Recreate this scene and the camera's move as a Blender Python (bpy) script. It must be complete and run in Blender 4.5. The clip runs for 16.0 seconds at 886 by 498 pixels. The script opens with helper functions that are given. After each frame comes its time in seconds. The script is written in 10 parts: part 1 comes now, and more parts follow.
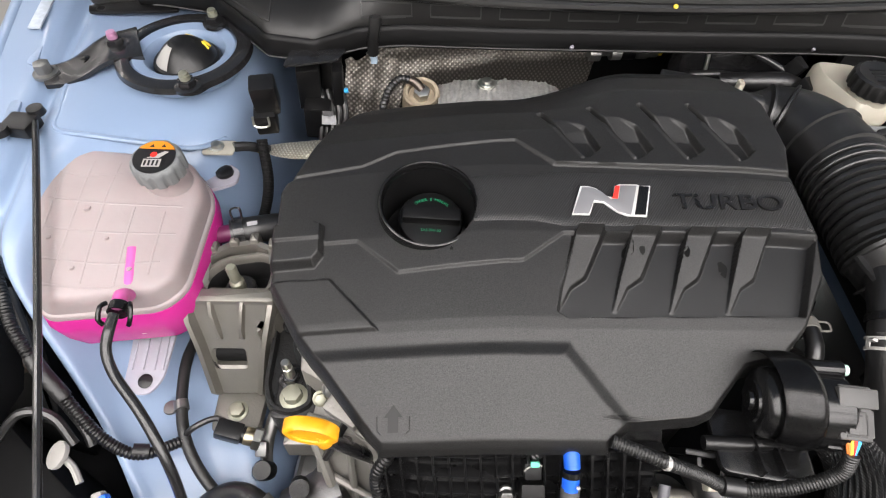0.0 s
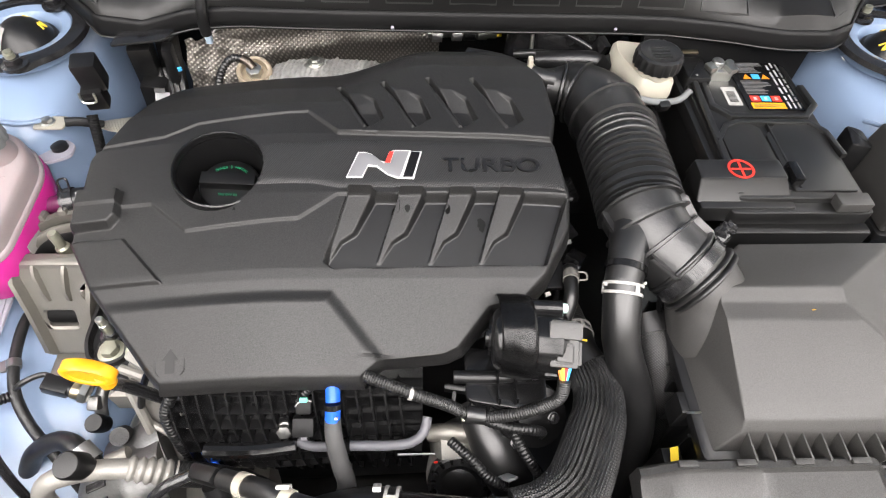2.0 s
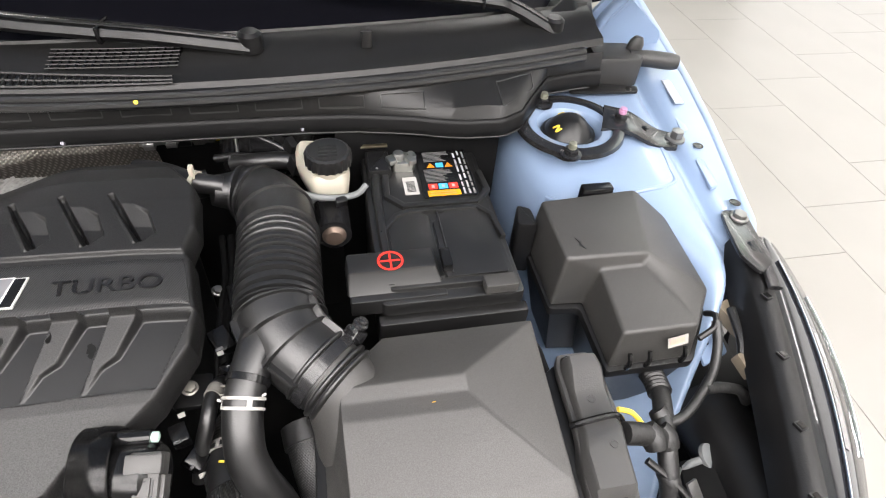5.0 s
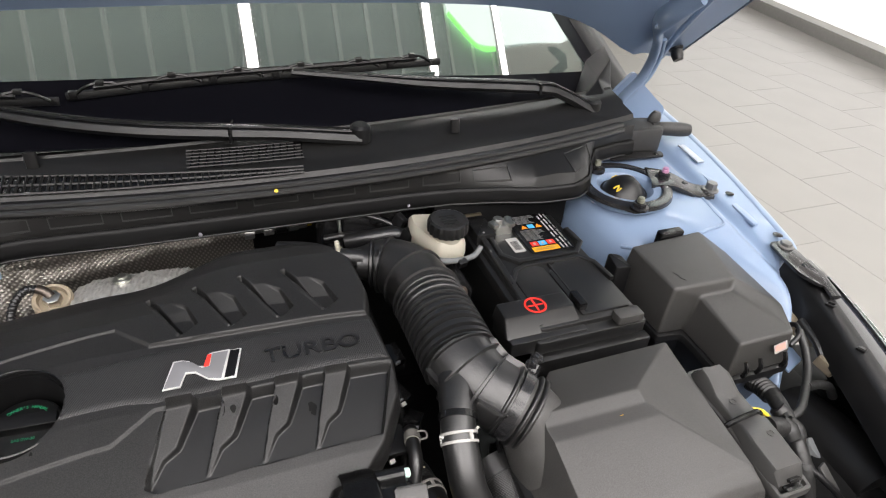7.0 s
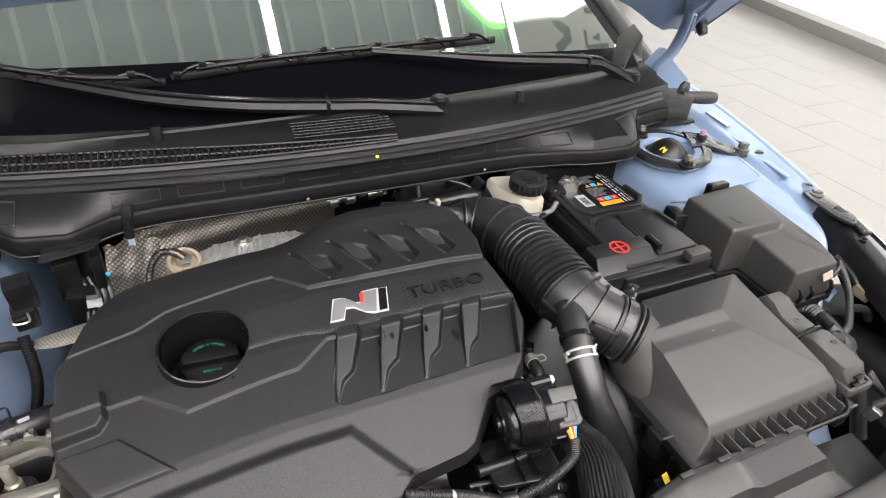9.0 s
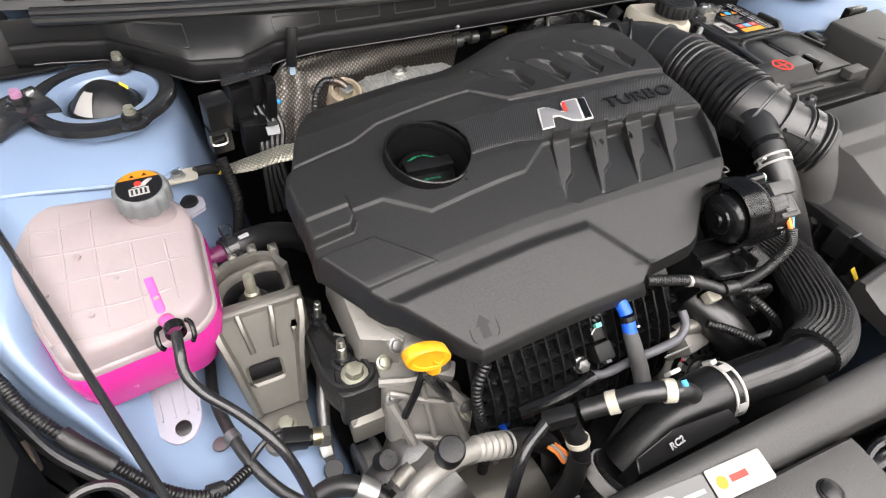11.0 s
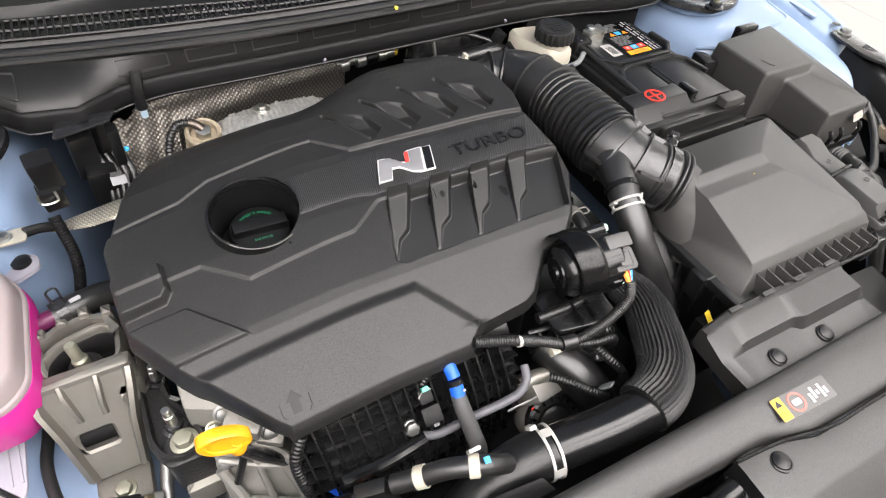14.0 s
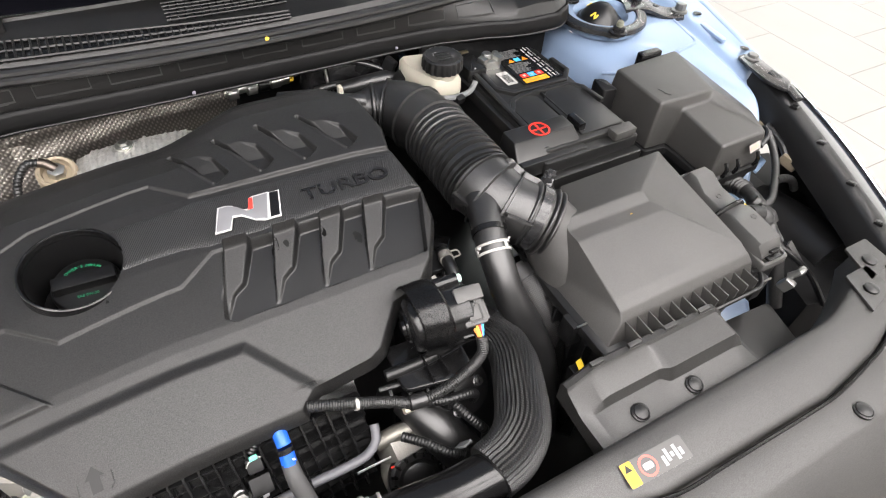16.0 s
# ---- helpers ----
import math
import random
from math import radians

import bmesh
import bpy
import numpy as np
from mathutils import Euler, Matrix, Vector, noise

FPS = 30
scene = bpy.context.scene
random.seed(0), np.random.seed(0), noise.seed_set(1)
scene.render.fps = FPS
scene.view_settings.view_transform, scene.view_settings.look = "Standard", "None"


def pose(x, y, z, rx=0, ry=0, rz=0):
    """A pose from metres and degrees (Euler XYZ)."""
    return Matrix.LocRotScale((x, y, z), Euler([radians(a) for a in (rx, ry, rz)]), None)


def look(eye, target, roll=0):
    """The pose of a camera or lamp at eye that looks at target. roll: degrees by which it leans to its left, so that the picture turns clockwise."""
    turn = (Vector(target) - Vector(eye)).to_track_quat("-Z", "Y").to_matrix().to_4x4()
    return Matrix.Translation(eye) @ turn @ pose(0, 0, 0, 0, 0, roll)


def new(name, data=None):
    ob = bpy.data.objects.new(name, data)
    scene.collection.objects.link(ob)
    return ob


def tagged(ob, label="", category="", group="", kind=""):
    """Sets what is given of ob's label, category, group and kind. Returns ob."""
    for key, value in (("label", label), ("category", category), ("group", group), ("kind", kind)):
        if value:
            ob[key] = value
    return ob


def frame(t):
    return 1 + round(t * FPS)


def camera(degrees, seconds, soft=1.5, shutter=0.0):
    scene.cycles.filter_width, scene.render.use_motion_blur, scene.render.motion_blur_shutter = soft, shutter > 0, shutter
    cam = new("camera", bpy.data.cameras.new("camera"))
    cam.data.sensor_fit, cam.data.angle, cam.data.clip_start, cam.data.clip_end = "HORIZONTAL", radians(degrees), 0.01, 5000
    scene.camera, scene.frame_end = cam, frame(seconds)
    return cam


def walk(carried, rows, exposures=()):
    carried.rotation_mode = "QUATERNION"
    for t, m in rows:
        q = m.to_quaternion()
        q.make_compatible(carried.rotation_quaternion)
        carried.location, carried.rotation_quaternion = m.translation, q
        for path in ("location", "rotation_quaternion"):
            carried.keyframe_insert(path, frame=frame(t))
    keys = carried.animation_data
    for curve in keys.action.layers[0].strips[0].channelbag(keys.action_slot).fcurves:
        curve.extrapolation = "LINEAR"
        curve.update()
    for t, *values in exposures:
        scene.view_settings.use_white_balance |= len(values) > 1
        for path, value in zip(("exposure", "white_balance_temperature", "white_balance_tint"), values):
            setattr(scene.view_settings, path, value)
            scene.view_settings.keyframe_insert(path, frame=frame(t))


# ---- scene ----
cam = camera(74.8, 16.0, soft=1.15)
PATH = [
    (0, (-0.283, -0.571, 1.349), (-0.265, 0.661, -0.227), 1.4),
    (0.5, (-0.25, -0.586, 1.354), (-0.21, 0.623, -0.239), 2.0),
    (1, (-0.212, -0.601, 1.36), (-0.161, 0.603, -0.236), 2.3),
    (1.5, (-0.163, -0.614, 1.37), (-0.094, 0.583, -0.23), 2.7),
    (2, (-0.079, -0.636, 1.381), (0.012, 0.568, -0.213), 3.3),
    (2.5, (-0.004, -0.64, 1.391), (0.12, 0.56, -0.204), 4.1),
    (3, (0.055, -0.636, 1.395), (0.199, 0.562, -0.2), 4.5),
    (3.5, (0.108, -0.632, 1.4), (0.287, 0.565, -0.192), 5.2),
    (4, (0.17, -0.631, 1.403), (0.388, 0.581, -0.173), 5.6),
    (4.5, (0.226, -0.627, 1.405), (0.499, 0.646, -0.114), 5.5),
    (4.7, (0.242, -0.629, 1.403), (0.546, 0.685, -0.074), 5.3),
    (6.8, (0.032, -0.661, 1.418), (0.636, 0.854, 0.26), 4.6),
    (7, (-0.048, -0.663, 1.414), (0.578, 0.84, 0.252), 4.6),
    (7.5, (-0.125, -0.662, 1.422), (0.526, 0.828, 0.258), 4.3),
    (8, (-0.142, -0.693, 1.437), (0.527, 0.79, 0.274), 4.3),
    (8.5, (-0.179, -0.694, 1.424), (0.512, 0.778, 0.259), 4.2),
    (9, (-0.258, -0.701, 1.407), (0.452, 0.758, 0.237), 4.1),
    (9.5, (-0.367, -0.712, 1.364), (0.352, 0.735, 0.186), 3.9),
    (10, (-0.446, -0.68, 1.322), (0.268, 0.748, 0.117), 3.7),
    (10.2, (-0.485, -0.672, 1.301), (0.217, 0.714, 0.041), 3.6),
    (12.3, (-0.541, -0.655, 1.334), (0.138, 0.517, -0.137), 3.6),
    (12.5, (-0.532, -0.656, 1.339), (0.149, 0.515, -0.132), 3.5),
    (13, (-0.477, -0.663, 1.349), (0.212, 0.502, -0.124), 3.5),
    (13.5, (-0.399, -0.666, 1.359), (0.293, 0.493, -0.117), 3.9),
    (14, (-0.34, -0.669, 1.37), (0.348, 0.499, -0.101), 4.0),
    (14.5, (-0.315, -0.671, 1.376), (0.374, 0.494, -0.097), 4.2),
    (15, (-0.279, -0.676, 1.383), (0.415, 0.485, -0.091), 4.3),
    (15.5, (-0.224, -0.681, 1.393), (0.481, 0.477, -0.078), 4.3),
    (16, (-0.169, -0.685, 1.388), (0.552, 0.47, -0.077), 4.6),
]
EXPOSURES = [(0.0, -0.42), (2.0, 0.05), (3.5, 0.28), (4.7, 0.12), (6.8, -0.58), (7.5, -0.42), (8.5, -0.38), (10.2, -0.07), (12.3, -0.34), (13.5, -0.13), (14.5, 0.0), (16.0, 0.0)]
walk(cam, [(t, look(eye, target, roll)) for t, eye, target, roll in PATH], EXPOSURES)

# ---------------------------------------------------------------- light
wd = bpy.data.worlds.new("world")
scene.world = wd
wd.use_nodes = True
wd.node_tree.nodes["Background"].inputs[0].default_value = (0.9, 0.95, 1.0, 1)
wd.node_tree.nodes["Background"].inputs[1].default_value = 0.3


def area(name, loc, rot, sx, sy, power, col=(1, 0.945, 0.925)):
    d = bpy.data.lights.new(name, "AREA")
    d.shape, d.size, d.size_y, d.energy, d.color = "RECTANGLE", sx, sy, power, col
    o = new(name, d)
    o.matrix_world = pose(*loc, *rot)
    return o


# ceiling light lines of the showroom, running front to back
STRIPS = (-4.4, -2.9, -1.65, 0.1, 1.39, 2.14, 4.3)
for sx in STRIPS:
    area("ceiling_lamp", (sx, 2.4, 2.948), (0, 0, 0), 0.06, 5.6, 40)
# added fill panels, unseen, over the aisle; they brighten the front-facing surfaces
FILL_PANELS = [(x, y) for x in (-2.2, -0.75, 0.7, 2.15) for y in (-1.2, -2.3, -3.4)]
for px_, py_ in FILL_PANELS:
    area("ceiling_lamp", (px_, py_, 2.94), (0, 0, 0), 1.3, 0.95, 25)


# ---------------------------------------------------------------- materials
def mat(name, col, rough=0.5, metal=0.0, var=0.12, scale=30.0, bump=0.0, bscale=400.0, spots=0.0, coat=0.0,
        trans=0.0, ior=1.45, alpha=1.0, sss=0.0, rvar=0.08, spec=0.5, grain=0.0):
    """A plain surface with colour drift, grain and uneven gloss at real size."""
    m = bpy.data.materials.new(name)
    m.use_nodes = True
    nt = m.node_tree
    b = nt.nodes["Principled BSDF"]
    tc = nt.nodes.new("ShaderNodeTexCoord")
    n1 = nt.nodes.new("ShaderNodeTexNoise")
    n1.inputs["Scale"].default_value, n1.inputs["Detail"].default_value = scale, 5
    nt.links.new(tc.outputs["Object"], n1.inputs["Vector"])
    mix = nt.nodes.new("ShaderNodeMixRGB")
    mix.inputs[1].default_value = (*[c * (1 - var) for c in col], 1)
    mix.inputs[2].default_value = (*[min(1, c * (1 + var)) for c in col], 1)
    nt.links.new(n1.outputs["Fac"], mix.inputs[0])
    out = mix.outputs[0]
    if spots:
        n3 = nt.nodes.new("ShaderNodeTexNoise")
        n3.inputs["Scale"].default_value, n3.inputs["Detail"].default_value = scale * 0.35, 8
        nt.links.new(tc.outputs["Object"], n3.inputs["Vector"])
        rmp = nt.nodes.new("ShaderNodeValToRGB")
        rmp.color_ramp.elements[0].position, rmp.color_ramp.elements[1].position = 0.52, 0.72
        nt.links.new(n3.outputs["Fac"], rmp.inputs[0])
        mx = nt.nodes.new("ShaderNodeMixRGB")
        mx.inputs[2].default_value = (0.23, 0.21, 0.18, 1)
        ml = nt.nodes.new("ShaderNodeMath")
        ml.operation = "MULTIPLY"
        ml.inputs[1].default_value = spots
        nt.links.new(rmp.outputs[0], ml.inputs[0])
        nt.links.new(ml.outputs[0], mx.inputs[0])
        nt.links.new(out, mx.inputs[1])
        out = mx.outputs[0]
    nt.links.new(out, b.inputs["Base Color"])
    n2 = nt.nodes.new("ShaderNodeTexNoise")
    n2.inputs["Scale"].default_value, n2.inputs["Detail"].default_value = scale * 0.6, 6
    nt.links.new(tc.outputs["Object"], n2.inputs["Vector"])
    mr = nt.nodes.new("ShaderNodeMapRange")
    mr.inputs[3].default_value, mr.inputs[4].default_value = max(0.02, rough - rvar), min(1, rough + rvar)
    nt.links.new(n2.outputs["Fac"], mr.inputs[0])
    nt.links.new(mr.outputs[0], b.inputs["Roughness"])
    b.inputs["Metallic"].default_value = metal
    b.inputs["Specular IOR Level"].default_value = spec
    b.inputs["IOR"].default_value = ior
    b.inputs["Coat Weight"].default_value = coat
    b.inputs["Coat Roughness"].default_value = 0.05
    b.inputs["Transmission Weight"].default_value = trans
    b.inputs["Alpha"].default_value = alpha
    if sss:
        b.inputs["Subsurface Weight"].default_value = sss
        b.inputs["Subsurface Radius"].default_value = (0.01, 0.006, 0.006)
        b.inputs["Subsurface Scale"].default_value = 1.0
    if bump:
        n4 = nt.nodes.new("ShaderNodeTexNoise")
        n4.inputs["Scale"].default_value, n4.inputs["Detail"].default_value = bscale, 3
        nt.links.new(tc.outputs["Object"], n4.inputs["Vector"])
        bp = nt.nodes.new("ShaderNodeBump")
        bp.inputs["Strength"].default_value, bp.inputs["Distance"].default_value = bump, 0.001
        nt.links.new(n4.outputs["Fac"], bp.inputs["Height"])
        nt.links.new(bp.outputs[0], b.inputs["Normal"])
    if grain:
        # fine moulded grain: each speck shines a little more or less
        n5 = nt.nodes.new("ShaderNodeTexNoise")
        n5.inputs["Scale"].default_value, n5.inputs["Detail"].default_value = 950, 2
        nt.links.new(tc.outputs["Object"], n5.inputs["Vector"])
        ms = nt.nodes.new("ShaderNodeMapRange")
        ms.inputs[1].default_value, ms.inputs[2].default_value = 0.3, 0.7
        ms.inputs[3].default_value, ms.inputs[4].default_value = spec * (1 - grain), spec * (1 + grain)
        nt.links.new(n5.outputs["Fac"], ms.inputs[0])
        nt.links.new(ms.outputs[0], b.inputs["Specular IOR Level"])
    return m


def weave(name, col, rough, metal, size, col2, bump=0.6, kind="diag"):
    """A woven or embossed surface: two wave sets that make a check or a diagonal rib."""
    m = mat(name, col, rough, metal)
    nt = m.node_tree
    b = nt.nodes["Principled BSDF"]
    tc = [n for n in nt.nodes if n.type == "TEX_COORD"][0]
    hs = []
    for ang in ((45, -45) if kind == "check" else (35,)):
        if kind == "check":
            dt = nt.nodes.new("ShaderNodeVectorMath")
            dt.operation = "DOT_PRODUCT"
            sg = 1 if ang > 0 else -1
            dt.inputs[1].default_value = (0.76, 0.5 * sg, 0.62 * sg)
            mp = nt.nodes.new("ShaderNodeCombineXYZ")
            w = nt.nodes.new("ShaderNodeTexWave")
            w.inputs["Scale"].default_value = 0.314 / size
            w.inputs["Distortion"].default_value = 0.3
            nt.links.new(tc.outputs["Object"], dt.inputs[0])
            nt.links.new(dt.outputs["Value"], mp.inputs[0])
            nt.links.new(mp.outputs[0], w.inputs["Vector"])
            hs.append(w.outputs["Fac"])
            continue
        mp = nt.nodes.new("ShaderNodeMapping")
        mp.inputs["Rotation"].default_value = (0, 0, radians(ang))
        w = nt.nodes.new("ShaderNodeTexWave")
        w.inputs["Scale"].default_value = 0.314 / size
        w.inputs["Distortion"].default_value = 0.6 if kind == "check" else 0.0
        nt.links.new(tc.outputs["Object"], mp.inputs["Vector"])
        nt.links.new(mp.outputs[0], w.inputs["Vector"])
        hs.append(w.outputs["Fac"])
    h = hs[0]
    if len(hs) > 1:
        mu = nt.nodes.new("ShaderNodeMath")
        mu.operation = "MULTIPLY"
        nt.links.new(hs[0], mu.inputs[0])
        nt.links.new(hs[1], mu.inputs[1])
        h = mu.outputs[0]
    mx = nt.nodes.new("ShaderNodeMixRGB")
    mx.inputs[1].default_value, mx.inputs[2].default_value = (*col, 1), (*col2, 1)
    nt.links.new(h, mx.inputs[0])
    nt.links.new(mx.outputs[0], b.inputs["Base Color"])
    bp = nt.nodes.new("ShaderNodeBump")
    bp.inputs["Strength"].default_value, bp.inputs["Distance"].default_value = bump, size * 0.25
    nt.links.new(h, bp.inputs["Height"])
    nt.links.new(bp.outputs[0], b.inputs["Normal"])
    return m


def glow(name, col, strength):
    m = bpy.data.materials.new(name)
    m.use_nodes = True
    b = m.node_tree.nodes["Principled BSDF"]
    b.inputs["Base Color"].default_value = (0.8, 0.8, 0.8, 1)
    b.inputs["Emission Color"].default_value = (*col, 1)
    b.inputs["Emission Strength"].default_value = strength
    return m


COVER = mat("cover_plastic", (0.0115, 0.0114, 0.0114), 0.43, bump=0.22, bscale=1300, var=0.18, scale=14, spec=0.47, grain=0.3, rvar=0.03)
BOXP = mat("grained_plastic", (0.033, 0.032, 0.0305), 0.48, bump=0.22, bscale=1200, var=0.18, scale=12, spec=0.68, grain=0.25)
BATT = mat("battery_plastic", (0.0075, 0.0075, 0.0075), 0.36, bump=0.08, bscale=700, var=0.2, scale=20, spec=0.8)
PANEL = mat("panel_plastic", (0.018, 0.0175, 0.0168), 0.52, bump=0.15, bscale=1100, var=0.15, scale=9, spec=0.8, grain=0.25)
BLACK = mat("black_plastic", (0.0065, 0.0065, 0.0068), 0.34, bump=0.2, bscale=600, var=0.2, scale=25)
BLACKS = mat("glossy_black_plastic", (0.0055, 0.0055, 0.0058), 0.2, var=0.2, scale=25)
RUBBER = mat("rubber", (0.0085, 0.0085, 0.0087), 0.37, bump=0.2, bscale=300, var=0.2, scale=40, spec=0.9)
RIBP = mat("moulded_ribs", (0.006, 0.006, 0.0063), 0.27, bump=0.2, bscale=500, spec=0.75)
CARBON = weave("carbon_trim", (0.006, 0.006, 0.0062), 0.34, 0.0, 0.0021, (0.029, 0.029, 0.0295), 0.6)
COWLP = mat("cowl_plastic", (0.010, 0.0098, 0.0096), 0.40, bump=0.14, bscale=800, var=0.2, scale=9)
# paler grey that paints the light caught by moulded edges
EDGELIT = mat("edge_highlight_grey", (0.03, 0.03, 0.03), 0.4, var=0.4, scale=60, spec=0.9)
SLEEVE = weave("braided_sleeve", (0.005, 0.005, 0.005), 0.36, 0.0, 0.0024, (0.036, 0.036, 0.0365), 0.7, "check")
FOIL = weave("embossed_heat_shield", (0.23, 0.212, 0.19), 0.5, 0.85, 0.0055, (0.54, 0.505, 0.455), 0.6, "check")
FOIL2 = mat("crinkled_foil", (0.60, 0.59, 0.565), 0.52, 0.8, var=0.3, scale=160, bump=1.0, bscale=190, spots=0.2)
BLUE = mat("blue_paint", (0.203, 0.274, 0.395), 0.34, var=0.04, scale=6, coat=0.3, rvar=0.04)
GLAZE = mat("black_painted_steel", (0.014, 0.014, 0.015), 0.25, var=0.2, scale=20, bump=0.1, bscale=120, coat=0.3)
ALU = mat("cast_aluminium", (0.245, 0.234, 0.21), 0.5, 0.75, var=0.15, scale=30, bump=0.28, bscale=420, spots=0.35)
ALUL = mat("light_cast_aluminium", (0.265, 0.255, 0.235), 0.55, 0.5, var=0.12, scale=30, bump=0.6, bscale=260, spots=0.2)
ALUD = mat("machined_aluminium", (0.5, 0.5, 0.49), 0.38, 0.9, var=0.08, scale=60)
STEEL = mat("zinc_steel", (0.6, 0.6, 0.56), 0.32, 1.0, var=0.12, scale=80, spots=0.2)
BRASSY = mat("yellow_zinc", (0.5, 0.44, 0.3), 0.35, 1.0, var=0.15, scale=80)
OLIVE = mat("passivated_zinc", (0.34, 0.34, 0.27), 0.45, 0.7, var=0.2, scale=120)
DSTEEL = mat("dull_steel", (0.22, 0.22, 0.215), 0.42, 0.9, var=0.2, scale=90, spots=0.2)
TAPE = mat("cloth_tape", (0.0095, 0.0095, 0.0095), 0.46, bump=0.9, bscale=150, var=0.3, scale=60, spec=0.7)
CASTB = mat("black_cast_iron", (0.012, 0.012, 0.012), 0.4, var=0.2, scale=40, bump=0.9, bscale=330)
WHITE = mat("white_plastic", (0.36, 0.352, 0.335), 0.4, var=0.05)
CREAM = mat("cream_plastic", (0.40, 0.375, 0.31), 0.42, var=0.06, sss=0.15)
YELLOW = mat("yellow_plastic", (0.70, 0.31, 0.01), 0.35, var=0.05, sss=0.1)
LABELY = mat("yellow_label", (0.85, 0.6, 0.05), 0.5, var=0.04)
RED = mat("red_ink", (0.65, 0.03, 0.02), 0.5)
PINK = mat("pink_paint_mark", (0.4, 0.2, 0.32), 0.5)
GREEN = mat("green_ink", (0.008, 0.15, 0.07), 0.5)
PALE = mat("pale_clip_plastic", (0.28, 0.27, 0.255), 0.45, var=0.08)
GREYC = mat("grey_cap", (0.15, 0.157, 0.16), 0.5, bump=0.2)
BLUEC = mat("blue_tape", (0.012, 0.10, 0.62), 0.4)
SILVER = mat("emblem_silver", (0.6, 0.6, 0.61), 0.28, 1.0, var=0.05)
GREYL = mat("grey_ink", (0.3, 0.3, 0.31), 0.6)
GREYD = mat("dark_grey_ink", (0.1, 0.1, 0.105), 0.6)
SKY = mat("blue_dot", (0.05, 0.35, 0.7), 0.5)
ORANGE = mat("orange_label", (0.62, 0.20, 0.008), 0.5)
COPPER = mat("orange_wire", (0.8, 0.22, 0.05), 0.45)
BRAID = weave("tinned_braid", (0.45, 0.42, 0.34), 0.4, 0.8, 0.004, (0.72, 0.69, 0.6), 1.0, "check")
SEALER = mat("white_sealer", (0.42, 0.47, 0.54), 0.6, var=0.3, scale=160)
CHROME = mat("chrome", (0.8, 0.8, 0.82), 0.08, 1.0)
TANKM = mat("tank_translucent", (0.305, 0.257, 0.26), 0.38, var=0.12, scale=22, sss=0.3, bump=0.25, bscale=110)
COOLANT = mat("pink_coolant", (0.55, 0.028, 0.26), 0.25, var=0.15, sss=0.2)
TANKP = mat("tank_spout", (0.55, 0.10, 0.33), 0.4, var=0.06, sss=0.3)
TANKF = mat("tank_flange", (0.42, 0.4, 0.46), 0.35, var=0.06, alpha=0.55)
TILE = mat("floor_tile", (0.272, 0.26, 0.245), 0.22, var=0.05, scale=3, bump=0.05, bscale=60)
GROUT = mat("grout", (0.14, 0.132, 0.124), 0.7)
MATTE = mat("matt_black_plastic", (0.0035, 0.0035, 0.0037), 0.65, var=0.2, scale=25, spec=0.2)
WALLM = mat("white_wall", (0.8, 0.79, 0.77), 0.6, var=0.03)
CAPM = mat("dull_cap_plastic", (0.004, 0.004, 0.0042), 0.4, var=0.2, scale=60, spec=0.35)
LIPM = mat("dull_black_lip", (0.006, 0.006, 0.0062), 0.42, var=0.2, scale=20, spec=0.22)
SKIRT = mat("grey_skirting", (0.25, 0.24, 0.23), 0.5)
CEIL = mat("ceiling_slats", (0.54, 0.605, 0.58), 0.6)
JOINT = mat("white_joint_strip", (0.92, 0.92, 0.91), 0.5, var=0.02)
LAMP = glow("lamp_diffuser", (1, 0.955, 0.94), 6.5)
GLASS = mat("windshield_glass", (0.075, 0.096, 0.086), 0.03, trans=0.0, var=0.1, rvar=0.005, ior=2.75, spec=0.5)
FRIT = mat("black_frit", (0.005, 0.005, 0.007), 0.2, var=0.1, spec=0.02, rvar=0.03)
LENS = mat("headlamp_lens", (0.012, 0.012, 0.014), 0.07, coat=0.6, rvar=0.03, var=0.3)


# ---------------------------------------------------------------- mesh helpers
def thing(name, loc, label, category, group="", kind=""):
    e = new(name)
    e.location = loc
    e.empty_display_size = 0.02
    return tagged(e, label, category, group, kind)


def finish(name, bm, material, smooth=35):
    me = bpy.data.meshes.new(name)
    bm.normal_update()
    for f in bm.faces:
        f.smooth = smooth > 0
    if 0 < smooth < 180:
        for e in bm.edges:
            if len(e.link_faces) == 2 and e.calc_face_angle(0) > radians(smooth):
                e.smooth = False
    bm.to_mesh(me)
    bm.free()
    me.materials.append(material)
    return me


def part(name, bm, material, parent, label="", smooth=35):
    """One mesh, given in world places, under a thing or a part."""
    o = new(name, finish(name, bm, material, smooth))
    o.parent = parent
    if parent is not None and parent.type == "EMPTY":
        o.location = -parent.location
    if label:
        o["label"] = label
    return o


def solo(name, bm, material, label, category, kind="", group="", smooth=35):
    return tagged(new(name, finish(name, bm, material, smooth)), label, category, group, kind)


def smooth_path(pts, step=0.006):
    """Catmull-Rom through the points, at even steps. Points may carry extra numbers (radius)."""
    P = [np.array(p, float) for p in pts]
    P = [2 * P[0] - P[1]] + P + [2 * P[-1] - P[-2]]
    out = []
    for i in range(1, len(P) - 2):
        n = max(2, int(np.linalg.norm((P[i + 1] - P[i])[:3]) / step))
        for k in range(n):
            t = k / n
            a, b, c, d = P[i - 1], P[i], P[i + 1], P[i + 2]
            out.append(0.5 * (2 * b + (c - a) * t + (2 * a - 5 * b + 4 * c - d) * t * t + (3 * b - a - 3 * c + d) * t ** 3))
    out.append(P[-2])
    return out


